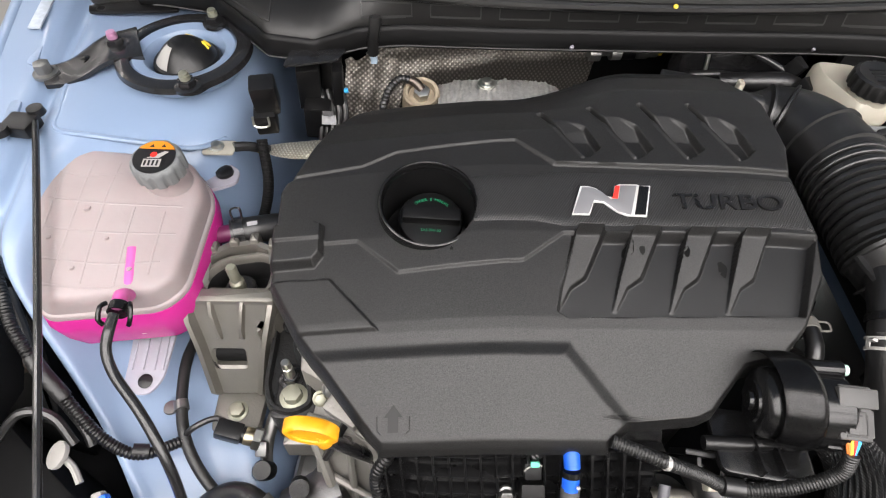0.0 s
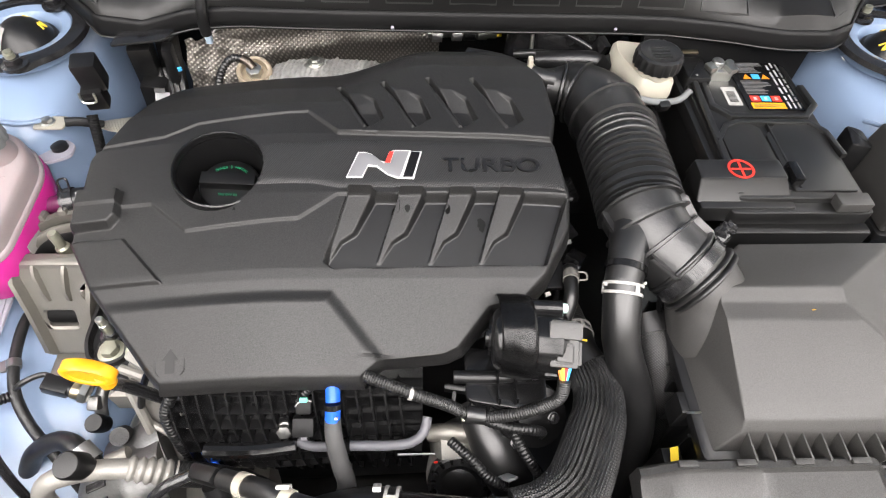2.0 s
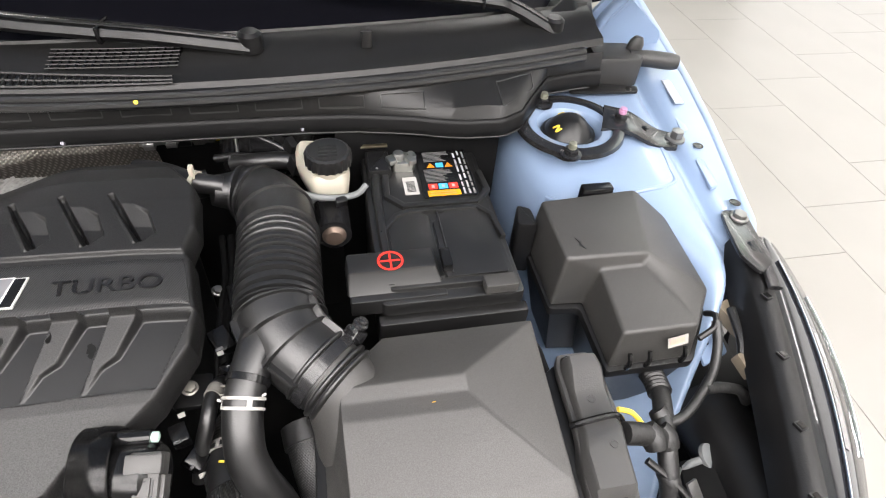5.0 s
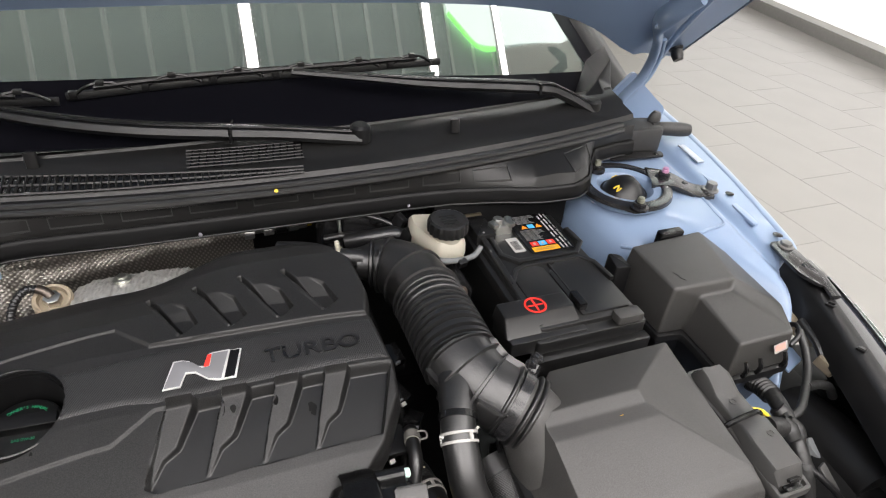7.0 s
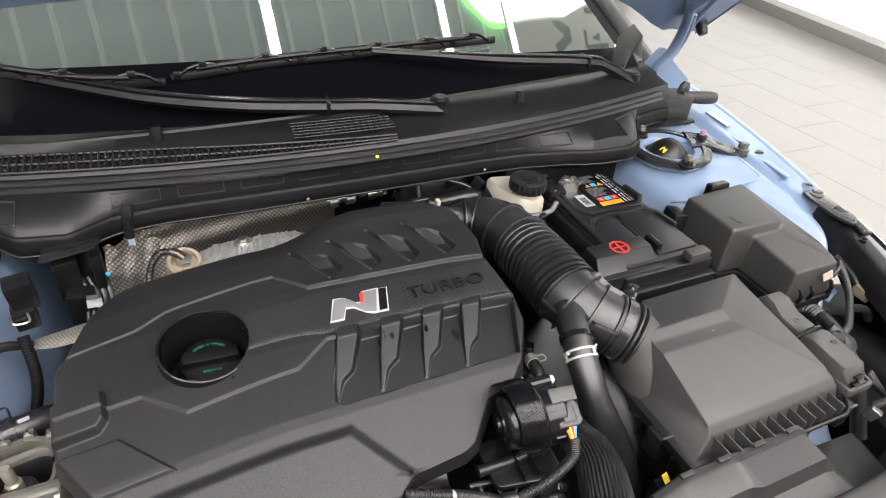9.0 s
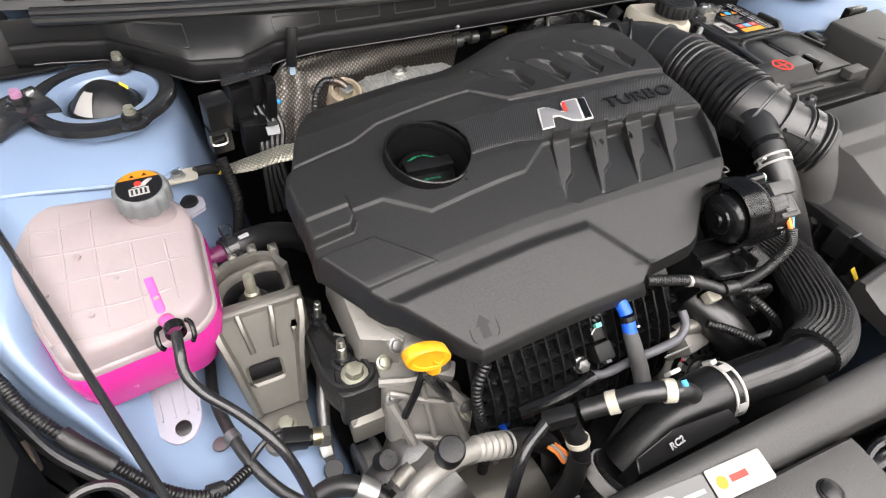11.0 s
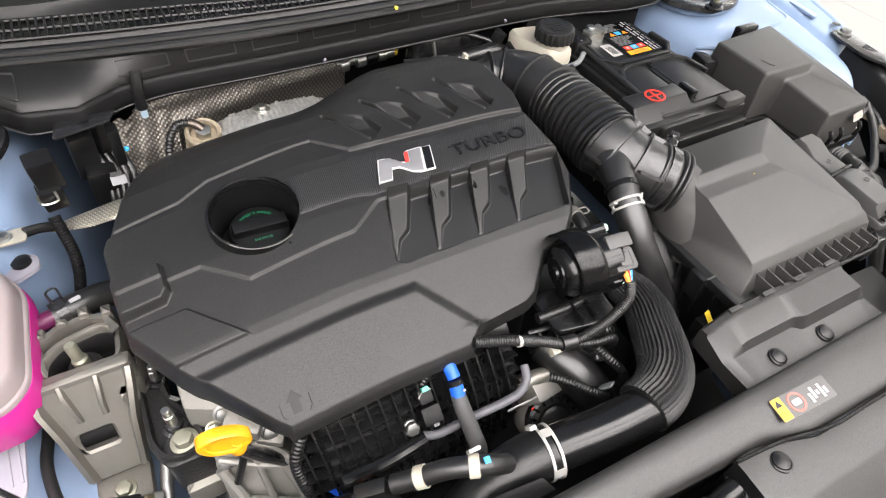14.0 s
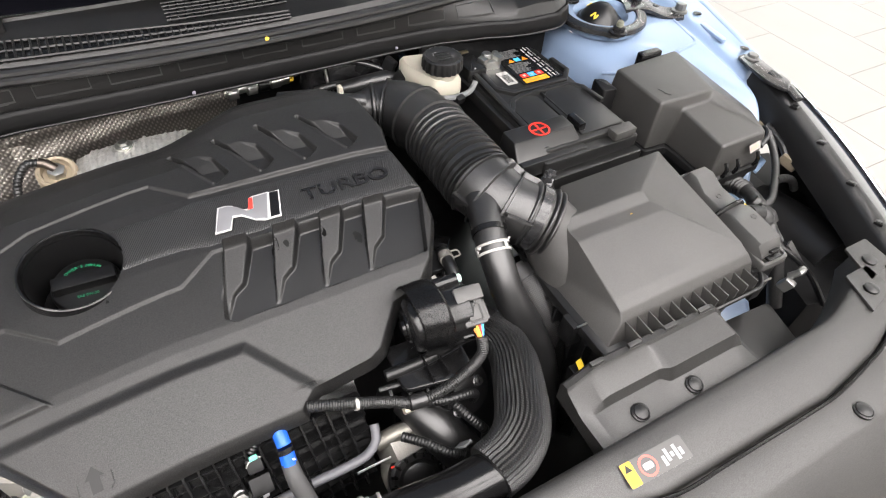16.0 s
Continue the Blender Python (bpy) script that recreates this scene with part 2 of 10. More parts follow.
def tube(pts, r=None, n=14, step=0.006, rib=0.0, pitch=0.01, caps=True, flat=1.0, bm=None, curve=True):
    """A pipe along a smooth path; rib and pitch make it corrugated. Points hold (x, y, z[, r])."""
    bm = bm or bmesh.new()
    if rib:
        step = min(step, pitch / 6)
    P = smooth_path(pts, step) if curve else [np.array(p, float) for p in pts]
    up = np.array((0.0, 0.0, 1.0))
    rings, dist, u = [], 0.0, None
    for i, p in enumerate(P):
        a, b = P[max(0, i - 1)][:3], P[min(len(P) - 1, i + 1)][:3]
        t = (b - a) / (np.linalg.norm(b - a) + 1e-9)
        if u is None:
            u = np.cross(t, up)
            if np.linalg.norm(u) < 0.1:
                u = np.cross(t, (1.0, 0, 0))
        u = u - t * (u @ t)
        u = u / np.linalg.norm(u)
        v = np.cross(t, u)
        if i:
            dist += np.linalg.norm(p[:3] - P[i - 1][:3])
        rad = p[3] if len(p) > 3 else r
        if rib:
            rad = rad - rib * 0.5 * (1 + math.cos(2 * math.pi * dist / pitch)) ** 1.5 / 1.41
        rings.append([bm.verts.new(p[:3] + (u * math.cos(q) + v * math.sin(q) * flat) * rad) for q in (2 * math.pi * k / n for k in range(n))])
    for A, B in zip(rings, rings[1:]):
        for k in range(n):
            bm.faces.new((A[k], A[(k + 1) % n], B[(k + 1) % n], B[k]))
    if caps:
        bm.faces.new(rings[0][::-1])
        bm.faces.new(rings[-1])
    return bm


def lathe(prof, m=None, n=28, bm=None):
    """A body of revolution about local z from (radius, height) pairs."""
    bm = bm or bmesh.new()
    m = m or Matrix()
    rings = []
    for r, z in prof:
        rings.append([bm.verts.new(m @ Vector((r * math.cos(a), r * math.sin(a), z))) for a in (2 * math.pi * k / n for k in range(n))] if r > 1e-6 else [bm.verts.new(m @ Vector((0, 0, z)))])
    for A, B in zip(rings, rings[1:]):
        for k in range(n):
            j = (k + 1) % n
            if len(A) == 1 and len(B) > 1:
                bm.faces.new((A[0], B[k], B[j]))
            elif len(B) == 1 and len(A) > 1:
                bm.faces.new((A[k], A[j], B[0]))
            elif len(A) > 1:
                bm.faces.new((A[k], A[j], B[j], B[k]))
    bmesh.ops.recalc_face_normals(bm, faces=bm.faces)
    return bm


def along(p, d, roll=0):
    """A pose at p whose z points along d."""
    return Matrix.Translation(p) @ Vector(d).to_track_quat("Z", "Y").to_matrix().to_4x4() @ pose(0, 0, 0, 0, 0, roll)


def rounded(poly, r, n=4):
    """A polygon with its corners rounded to radius r (one number or one for each corner)."""
    out, N = [], len(poly)
    for i in range(N):
        p, a, b = (np.array(poly[k % N][:2], float) for k in (i, i - 1, i + 1))
        rr = r[i] if isinstance(r, (list, tuple)) else r
        la, lb = np.linalg.norm(a - p), np.linalg.norm(b - p)
        d = min(rr, la * 0.45, lb * 0.45)
        if d < 1e-5:
            out.append(tuple(p))
            continue
        s, e = p + (a - p) / la * d, p + (b - p) / lb * d
        for k in range(n + 1):
            t = k / n
            out.append(tuple((1 - t) ** 2 * s + 2 * t * (1 - t) * p + t * t * e))
    return out


def inset(poly, d):
    """The polygon moved in by d, corner by corner (counter-clockwise)."""
    out, N = [], len(poly)
    for i in range(N):
        p, a, b = (np.array(poly[k % N][:2], float) for k in (i, i - 1, i + 1))
        e1, e2 = p - a, b - p
        n1 = np.array((-e1[1], e1[0])) / (np.linalg.norm(e1) + 1e-9)
        n2 = np.array((-e2[1], e2[0])) / (np.linalg.norm(e2) + 1e-9)
        m = n1 + n2
        m = m / max(0.35, m @ m / 2) / 1.0
        out.append(tuple(p + m * d / 1.0 * 1.0))
    return out


def loft(rings, bm=None, cap0=True, cap1=True, close=True):
    bm = bm or bmesh.new()
    R = [[bm.verts.new(p) for p in ring] for ring in rings]
    n = len(R[0])
    for A, B in zip(R, R[1:]):
        for k in range(n if close else n - 1):
            bm.faces.new((A[k], A[(k + 1) % n], B[(k + 1) % n], B[k]))
    if cap0 and close:
        bm.faces.new(R[0][::-1])
    if cap1 and close:
        bm.faces.new(R[-1])
    return bm


def slab(poly, z0, z1, bev=0.002, m=None, r=0.0, n=3, bm=None, top=None):
    """A plate of a counter-clockwise outline from z0 to z1 with a bevelled top edge. top: a second outline for the upper side."""
    P = rounded(poly, r, n) if r else [tuple(p[:2]) for p in poly]
    Q = (rounded(top, r, n) if r else [tuple(p[:2]) for p in top]) if top else P
    m = m or Matrix()
    rings = [[m @ Vector((*p, z0)) for p in P], [m @ Vector((*p, z1 - bev)) for p in Q]]
    if bev:
        rings.append([m @ Vector((*p, z1 - bev * 0.3)) for p in inset(Q, bev * 0.3)])
        rings.append([m @ Vector((*p, z1)) for p in inset(Q, bev)])
    return loft(rings, bm)


def box(sx, sy, sz, m, bev=0.002, bm=None):
    """A box centred at the pose m, all edges bevelled."""
    bm2 = bmesh.new()
    bmesh.ops.create_cube(bm2, size=1, matrix=Matrix.Diagonal((sx, sy, sz, 1)))
    if bev:
        bmesh.ops.bevel(bm2, geom=bm2.edges[:], offset=min(bev, 0.45 * min(sx, sy, sz)), segments=2, affect="EDGES", profile=0.6)
    bm2.transform(m)
    if bm is None:
        return bm2
    me = bpy.data.meshes.new("tmp")
    bm2.to_mesh(me)
    bm.from_mesh(me)
    bpy.data.meshes.remove(me)
    bm2.free()
    return bm


def poly_solid(V, F, bev, seg=2):
    """A bevelled solid from named corners and faces."""
    bm = bmesh.new()
    vs = {k: bm.verts.new(p) for k, p in V.items()}
    for f in F:
        bm.faces.new([vs[k] for k in f.split()])
    bmesh.ops.recalc_face_normals(bm, faces=bm.faces)
    bmesh.ops.bevel(bm, geom=[e for e in bm.edges if len(e.link_faces) == 2 and e.calc_face_angle(0) > 0.08], offset=bev, segments=seg, affect="EDGES", profile=0.6)
    return bm


def rect(x0, y0, x1, y1):
    return [(x0, y0), (x1, y0), (x1, y1), (x0, y1)]


def strip(path, prof, bm=None, close=False):
    """A profile (side, up) swept along a path of points, upright."""
    bm = bm or bmesh.new()
    rings = []
    for i, p in enumerate(path):
        a, b = np.array(path[max(0, i - 1)]), np.array(path[min(len(path) - 1, i + 1)])
        t = b - a
        s = np.cross(t, (0, 0, 1.0))
        s = s / (np.linalg.norm(s) + 1e-9)
        rings.append([tuple(np.array(p) + s * u + np.array((0, 0, 1.0)) * w) for u, w in prof])
    return loft(rings, bm, close=close)


def text(name, body, size, m, material, parent, depth=0.0006, bold=0.0):
    cu = bpy.data.curves.new(name, "FONT")
    cu.body, cu.size, cu.align_x, cu.align_y, cu.extrude, cu.offset = body, size, "CENTER", "CENTER", depth, bold
    o = bpy.data.objects.new(name, cu)
    scene.collection.objects.link(o)
    me = bpy.data.meshes.new_from_object(o.evaluated_get(bpy.context.evaluated_depsgraph_get()))
    bpy.data.objects.remove(o)
    me.transform(m)
    me.materials.clear()
    me.materials.append(material)
    k = new(name, me)
    k.parent = parent
    if parent.type == "EMPTY":
        k.location = -parent.location
    return k


def hexbolt(p, d, r, h, material, parent, name="bolt", washer=1.35, stud=0.0, label="", top=None):
    """A flanged hexagon bolt, or a nut with a stud through it, standing along d at p."""
    m = along(p, d)
    bm = lathe([(0, -0.002), (r * washer, -0.002), (r * washer, r * 0.18), (r * 0.98, r * 0.32)], m, 20)
    pts = [(r * math.cos(a), r * math.sin(a)) for a in (math.pi / 3 * k for k in range(6))]
    slab(pts, r * 0.1, h, r * 0.14, m, bm=bm)
    o = part(name, bm, material, parent, label, 30)
    if stud:
        part("stud", lathe([(r * 0.6, h * 0.5), (r * 0.6, h + stud * 0.6), (r * 0.5, h + stud * 0.62), (r * 0.5, h + stud * 0.95), (r * 0.38, h + stud), (0, h + stud)], m, 14), top or material, o)
    return o

# ---------------------------------------------------------------- the showroom
def WALL(s, d):
    """A point s metres along the slanting wall beside the car and d metres behind its face."""
    return (5.35 + 0.228 * s + 0.974 * d, 2.47 + 0.974 * s - 0.228 * d)


def room():
    floor = solo("floor", slab(rect(-7, -8, 7.2, 10), -0.1, -0.006, 0), GROUT, "pale joint bed under the polished floor tiles", "floor", "structure")
    # staggered tiles, the ones beside the car one by one
    TM = finish("tile", slab(rect(-0.199, -0.359, 0.199, 0.359), -0.008, 0.0, 0.0012), TILE, 0)
    far = bmesh.new()
    for i in range(-23, 12):
        x = 2.25 + 0.4 * i
        for j in range(-13, 13):
            y = 1.14 + 0.25 * i % 0.72 + 0.72 * j
            if not (-7.6 < y < 9.6 and x < 6.9):
                continue
            if x > 1.0 and -1.6 < y < 8.6:
                o = new("tile", TM)
                o.parent = floor
                o.location = (x, y, 0)
            else:
                slab(rect(x - 0.199, y - 0.359, x + 0.199, y + 0.359), -0.008, 0.0, 0.0012, bm=far)
    o = new("tile_field", finish("tile_field", far, TILE, 0))
    o.parent = floor
    o["kind"] = "stuff"
    for nm, a in (("wall_east", [WALL(-10.8, 0), WALL(-10.8, 0.2), WALL(9, 0.2), WALL(9, 0)]), ("wall_west", rect(-7, -8, -6.8, 10)), ("wall_north", rect(-6.8, 9.8, 6.6, 10)), ("wall_south", rect(-6.8, -8, 6.6, -7.8))):
        solo(nm, slab(a, -0.006, 3.1, 0), WALLM, "bright white painted showroom wall", "wall", "structure")
    solo("baseboard", slab([WALL(-10.4, -0.022), WALL(-10.4, 0), WALL(7.6, 0), WALL(7.6, -0.022)], 0, 0.105, 0.004), SKIRT, "grey skirting along the white wall", "baseboard", "structure")
    bm = slab(rect(-7, -8, 6.8, 10), 3.0, 3.1, 0)
    panels = len(bm.faces)
    for k in range(58):
        x = -6.7 + k * 0.23
        slab(rect(x, -7.8, x + 0.030, 9.8), 2.985, 3.0, 0, bm=bm)
    bm.faces.ensure_lookup_table()
    for f in bm.faces[panels:]:
        f.material_index = 1
    o = solo("ceiling", bm, CEIL, "grey panelled showroom ceiling with pale joint strips", "ceiling", "structure")
    o.data.materials.append(JOINT)
    for x in STRIPS:
        e = thing("ceiling_light", (x, 0, 2.95), "long white ceiling light line in the slats", "ceiling light", "ceiling light lines")
        part("housing", slab(rect(x - 0.05, -0.5, x + 0.05, 5.3), 2.962, 2.984, 0.0), WHITE, e)
        part("diffuser", slab(rect(x - 0.03, -0.4, x + 0.03, 5.2), 2.956, 2.961, 0.0), LAMP, e)
    # fittings for the added fill panels over the aisle
    for x, y in FILL_PANELS:
        e = thing("ceiling_light", (x, y, 2.95), "added white square-edged ceiling light panel, out of view", "ceiling light", "ceiling light panels")
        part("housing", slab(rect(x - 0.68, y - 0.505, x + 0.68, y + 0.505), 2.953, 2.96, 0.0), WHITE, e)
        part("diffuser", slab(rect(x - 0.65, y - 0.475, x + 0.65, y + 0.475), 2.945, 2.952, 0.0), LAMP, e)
    # ceiling board with plain dark bars, and a light field with a green edge
    e = thing("ceiling_board", (3.4, 1.5, 2.97), "pale hanging board with dark plain marks", "board")
    part("board", slab([(2.0, 0.5), (3.3, 0.5), (5.2, 1.9), (5.0, 3.0), (4.0, 2.45), (3.1, 1.69), (2.1, 1.2)], 2.973, 2.979, 0), mat("pale_board", (0.82, 0.77, 0.71), 0.6), e)
    for M in ([(2.86, 1.54), (3.0, 1.60), (3.17, 1.62), (3.15, 1.48), (2.82, 1.23), (2.80, 1.31), (3.03, 1.48), (2.86, 1.51)], [(3.68, 2.0), (4.04, 2.18), (4.06, 2.42), (3.95, 2.4), (3.95, 2.22), (3.68, 2.06)],
              [(3.49, 1.74), (3.56, 1.76), (3.49, 1.56), (3.43, 1.53)], [(3.47, 1.57), (4.1, 1.88), (4.05, 1.79), (3.45, 1.51)], [(3.64, 1.72), (3.91, 1.91), (3.87, 1.79)], [(4.46, 2.32), (4.58, 2.33), (4.54, 2.12), (4.45, 2.15)]):
        part("mark", slab(M, 2.967, 2.971, 0), BLACK, e)
    e = thing("light_field", (2.4, 1.8, 2.97), "white light field with a bright green edge", "ceiling light")
    F = [(1.60, 1.28), (1.86, 1.17), (2.06, 1.21), (3.12, 1.69), (3.86, 2.21), (4.06, 2.42), (4.0, 2.9), (1.62, 2.9)]
    part("diffuser", slab(F, 2.966, 2.970, 0), glow("field_white", (0.90, 1.0, 0.95), 4.6), e)
    part("green_edge", tube([(1.60, 1.27, 2.955), (1.86, 1.15, 2.955), (2.06, 1.20, 2.955)], 0.018, 8, 0.05), glow("green_line", (0.15, 1.0, 0.05), 6.0), e)
    # added glowing sheet for the bright lit wall, mirrored by the polished floor
    e = thing("wall_glow_sheet", (*WALL(1.0, 0), 0.3), "tall added glowing sheet standing in for the wall's brightness", "wall light")
    part("diffuser", slab([WALL(-4.0, -0.014), WALL(-4.0, -0.002), WALL(4.5, -0.002), WALL(4.5, -0.014)], 0.16, 2.8, 0), glow("wall_band", (1, 0.97, 0.95), 1.5), e)


room()


# ---------------------------------------------------------------- the car's body
def lerp_rows(xs, table):
    """Profiles given at some stations, blended smoothly to all stations xs."""
    ks = [k for k, _ in table]
    out = []
    for x in xs:
        i = max(0, min(len(ks) - 2, sum(1 for k in ks if k <= x) - 1))
        t = min(1, max(0, (x - ks[i]) / (ks[i + 1] - ks[i])))
        out.append([tuple(a + (b - a) * t for a, b in zip(p, q)) for p, q in zip(table[i][1], table[i + 1][1])])
    A = np.array(out)
    for _ in range(2):
        pad = np.concatenate([A[:1]] * 3 + [A] + [A[-1:]] * 3)
        A = sum(pad[k:k + len(A)] for k in range(7)) / 7
    return [[tuple(p) for p in r] for r in A]


def round_profile(prof, n=5, r=0.3):
    """Corners of an open profile softened."""
    out = [prof[0]]
    for a, p, b in zip(prof, prof[1:], prof[2:]):
        for k in range(n):
            t = k / (n - 1)
            s = tuple(pp + (aa - pp) * r for pp, aa in zip(p, a))
            e = tuple(pp + (bb - pp) * r for pp, bb in zip(p, b))
            out.append(tuple((1 - t) ** 2 * u + 2 * t * (1 - t) * v + t * t * w for u, v, w in zip(s, p, e)))
    out.append(prof[-1])
    return out


car = thing("car", (0, 0.6, 0), "light blue compact car with its bonnet raised, open engine bay", "car")

# inner wing: profile of (x, z) from the frame rail up over the strut tower to the wing's edge
APRON = [
    (-0.66, [(0.40, 0.38), (0.46, 0.53), (0.50, 0.56), (0.53, 0.57), (0.545, 0.575), (0.555, 0.57), (0.56, 0.54), (0.565, 0.48), (0.57, 0.4)]),
    (-0.45, [(0.42, 0.40), (0.455, 0.60), (0.53, 0.63), (0.56, 0.637), (0.575, 0.642), (0.585, 0.637), (0.59, 0.60), (0.60, 0.5), (0.61, 0.4)]),
    (-0.335, [(0.44, 0.45), (0.475, 0.655), (0.595, 0.675), (0.63, 0.692), (0.643, 0.705), (0.651, 0.704), (0.656, 0.68), (0.66, 0.6), (0.665, 0.45)]),
    (-0.275, [(0.445, 0.45), (0.475, 0.66), (0.605, 0.69), (0.655, 0.73), (0.686, 0.782), (0.695, 0.782), (0.70, 0.755), (0.705, 0.65), (0.71, 0.45)]),
    (-0.215, [(0.45, 0.45), (0.48, 0.66), (0.60, 0.695), (0.66, 0.75), (0.732, 0.866), (0.742, 0.868), (0.748, 0.84), (0.752, 0.72), (0.755, 0.5)]),
    (-0.17, [(0.45, 0.45), (0.48, 0.66), (0.60, 0.70), (0.66, 0.76), (0.715, 0.875), (0.74, 0.88), (0.752, 0.87), (0.765, 0.885), (0.79, 0.89)]),
    (-0.10, [(0.46, 0.45), (0.50, 0.66), (0.565, 0.72), (0.61, 0.82), (0.69, 0.885), (0.735, 0.893), (0.752, 0.88), (0.765, 0.892), (0.80, 0.90)]),
    (-0.055, [(0.46, 0.45), (0.50, 0.64), (0.535, 0.76), (0.56, 0.875), (0.69, 0.9), (0.74, 0.9), (0.757, 0.885), (0.772, 0.898), (0.81, 0.905)]),
    (0.06, [(0.46, 0.45), (0.49, 0.64), (0.51, 0.78), (0.53, 0.905), (0.71, 0.908), (0.75, 0.91), (0.768, 0.892), (0.785, 0.908), (0.835, 0.915)]),
    (0.20, [(0.46, 0.45), (0.49, 0.64), (0.51, 0.78), (0.53, 0.9), (0.72, 0.905), (0.765, 0.912), (0.785, 0.895), (0.805, 0.915), (0.86, 0.925)]),
    (0.50, [(0.46, 0.45), (0.49, 0.64), (0.51, 0.78), (0.53, 0.9), (0.74, 0.91), (0.80, 0.925), (0.82, 0.905), (0.84, 0.93), (0.895, 0.945)]),
]


def apron(side):
    ys = [-0.66 + 1.16 * k / 150 for k in range(151)]
    rows = [[(side * x, y, z) for x, z in round_profile(pr, 5, 0.32)] for y, pr in zip(ys, lerp_rows(ys, APRON))]
    bm = loft(rows, close=False)
    # strut hole
    kill = [f for f in bm.faces if (f.calc_center_median().xy - Vector((side * 0.609, 0.081))).length < 0.056 and f.calc_center_median().z > 0.85]
    bmesh.ops.delete(bm, geom=kill, context="FACES")
    if side > 0:
        bmesh.ops.reverse_faces(bm, faces=bm.faces)
    o = part("inner_wing", bm, BLUE, car, "light blue painted inner wing with strut tower", 60)
    # outer wing skin, folding down from its edge
    out = [(y, pr[-1]) for y, pr in zip(ys, lerp_rows(ys, APRON)) if y > -0.15]
    rows = []
    for y, (x, z) in out:
        rows.append([(side * (x + dx), y, z + dz) for dx, dz in ((-0.004, -0.012), (0.0, 0.0), (0.006, 0.0035), (0.014, 0.0015), (0.022, -0.008), (0.033, -0.03), (0.045, -0.08), (0.055, -0.25), (0.05, -0.5))])
    bm = loft(rows, close=False)
    if side > 0:
        bmesh.ops.reverse_faces(bm, faces=bm.faces)
    part("wing", bm, BLUE, car, "light blue outer wing", 60)
    # pressed beads on the flange and a bead round the tower's foot
    part("seam", tube([(side * 0.548, -0.02, 0.862), (side * 0.575, -0.052, 0.874), (side * 0.62, -0.056, 0.884), (side * 0.685, -0.058, 0.897), (side * 0.727, -0.05, 0.8985), (side * 0.734, -0.02, 0.9005), (side * 0.742, 0.03, 0.906)], 0.0032, 8), BLUE, car)
    return o


for s in (-1, 1):
    apron(s)


for s in (-1, 1):
    part("tyre", lathe([(0.2, -0.11), (0.30, -0.115), (0.325, -0.09), (0.325, 0.09), (0.30, 0.115), (0.2, 0.11)], pose(s * 0.79, -0.02, 0.325, 0, 90, 0), 40), RUBBER, car, "black tyre")


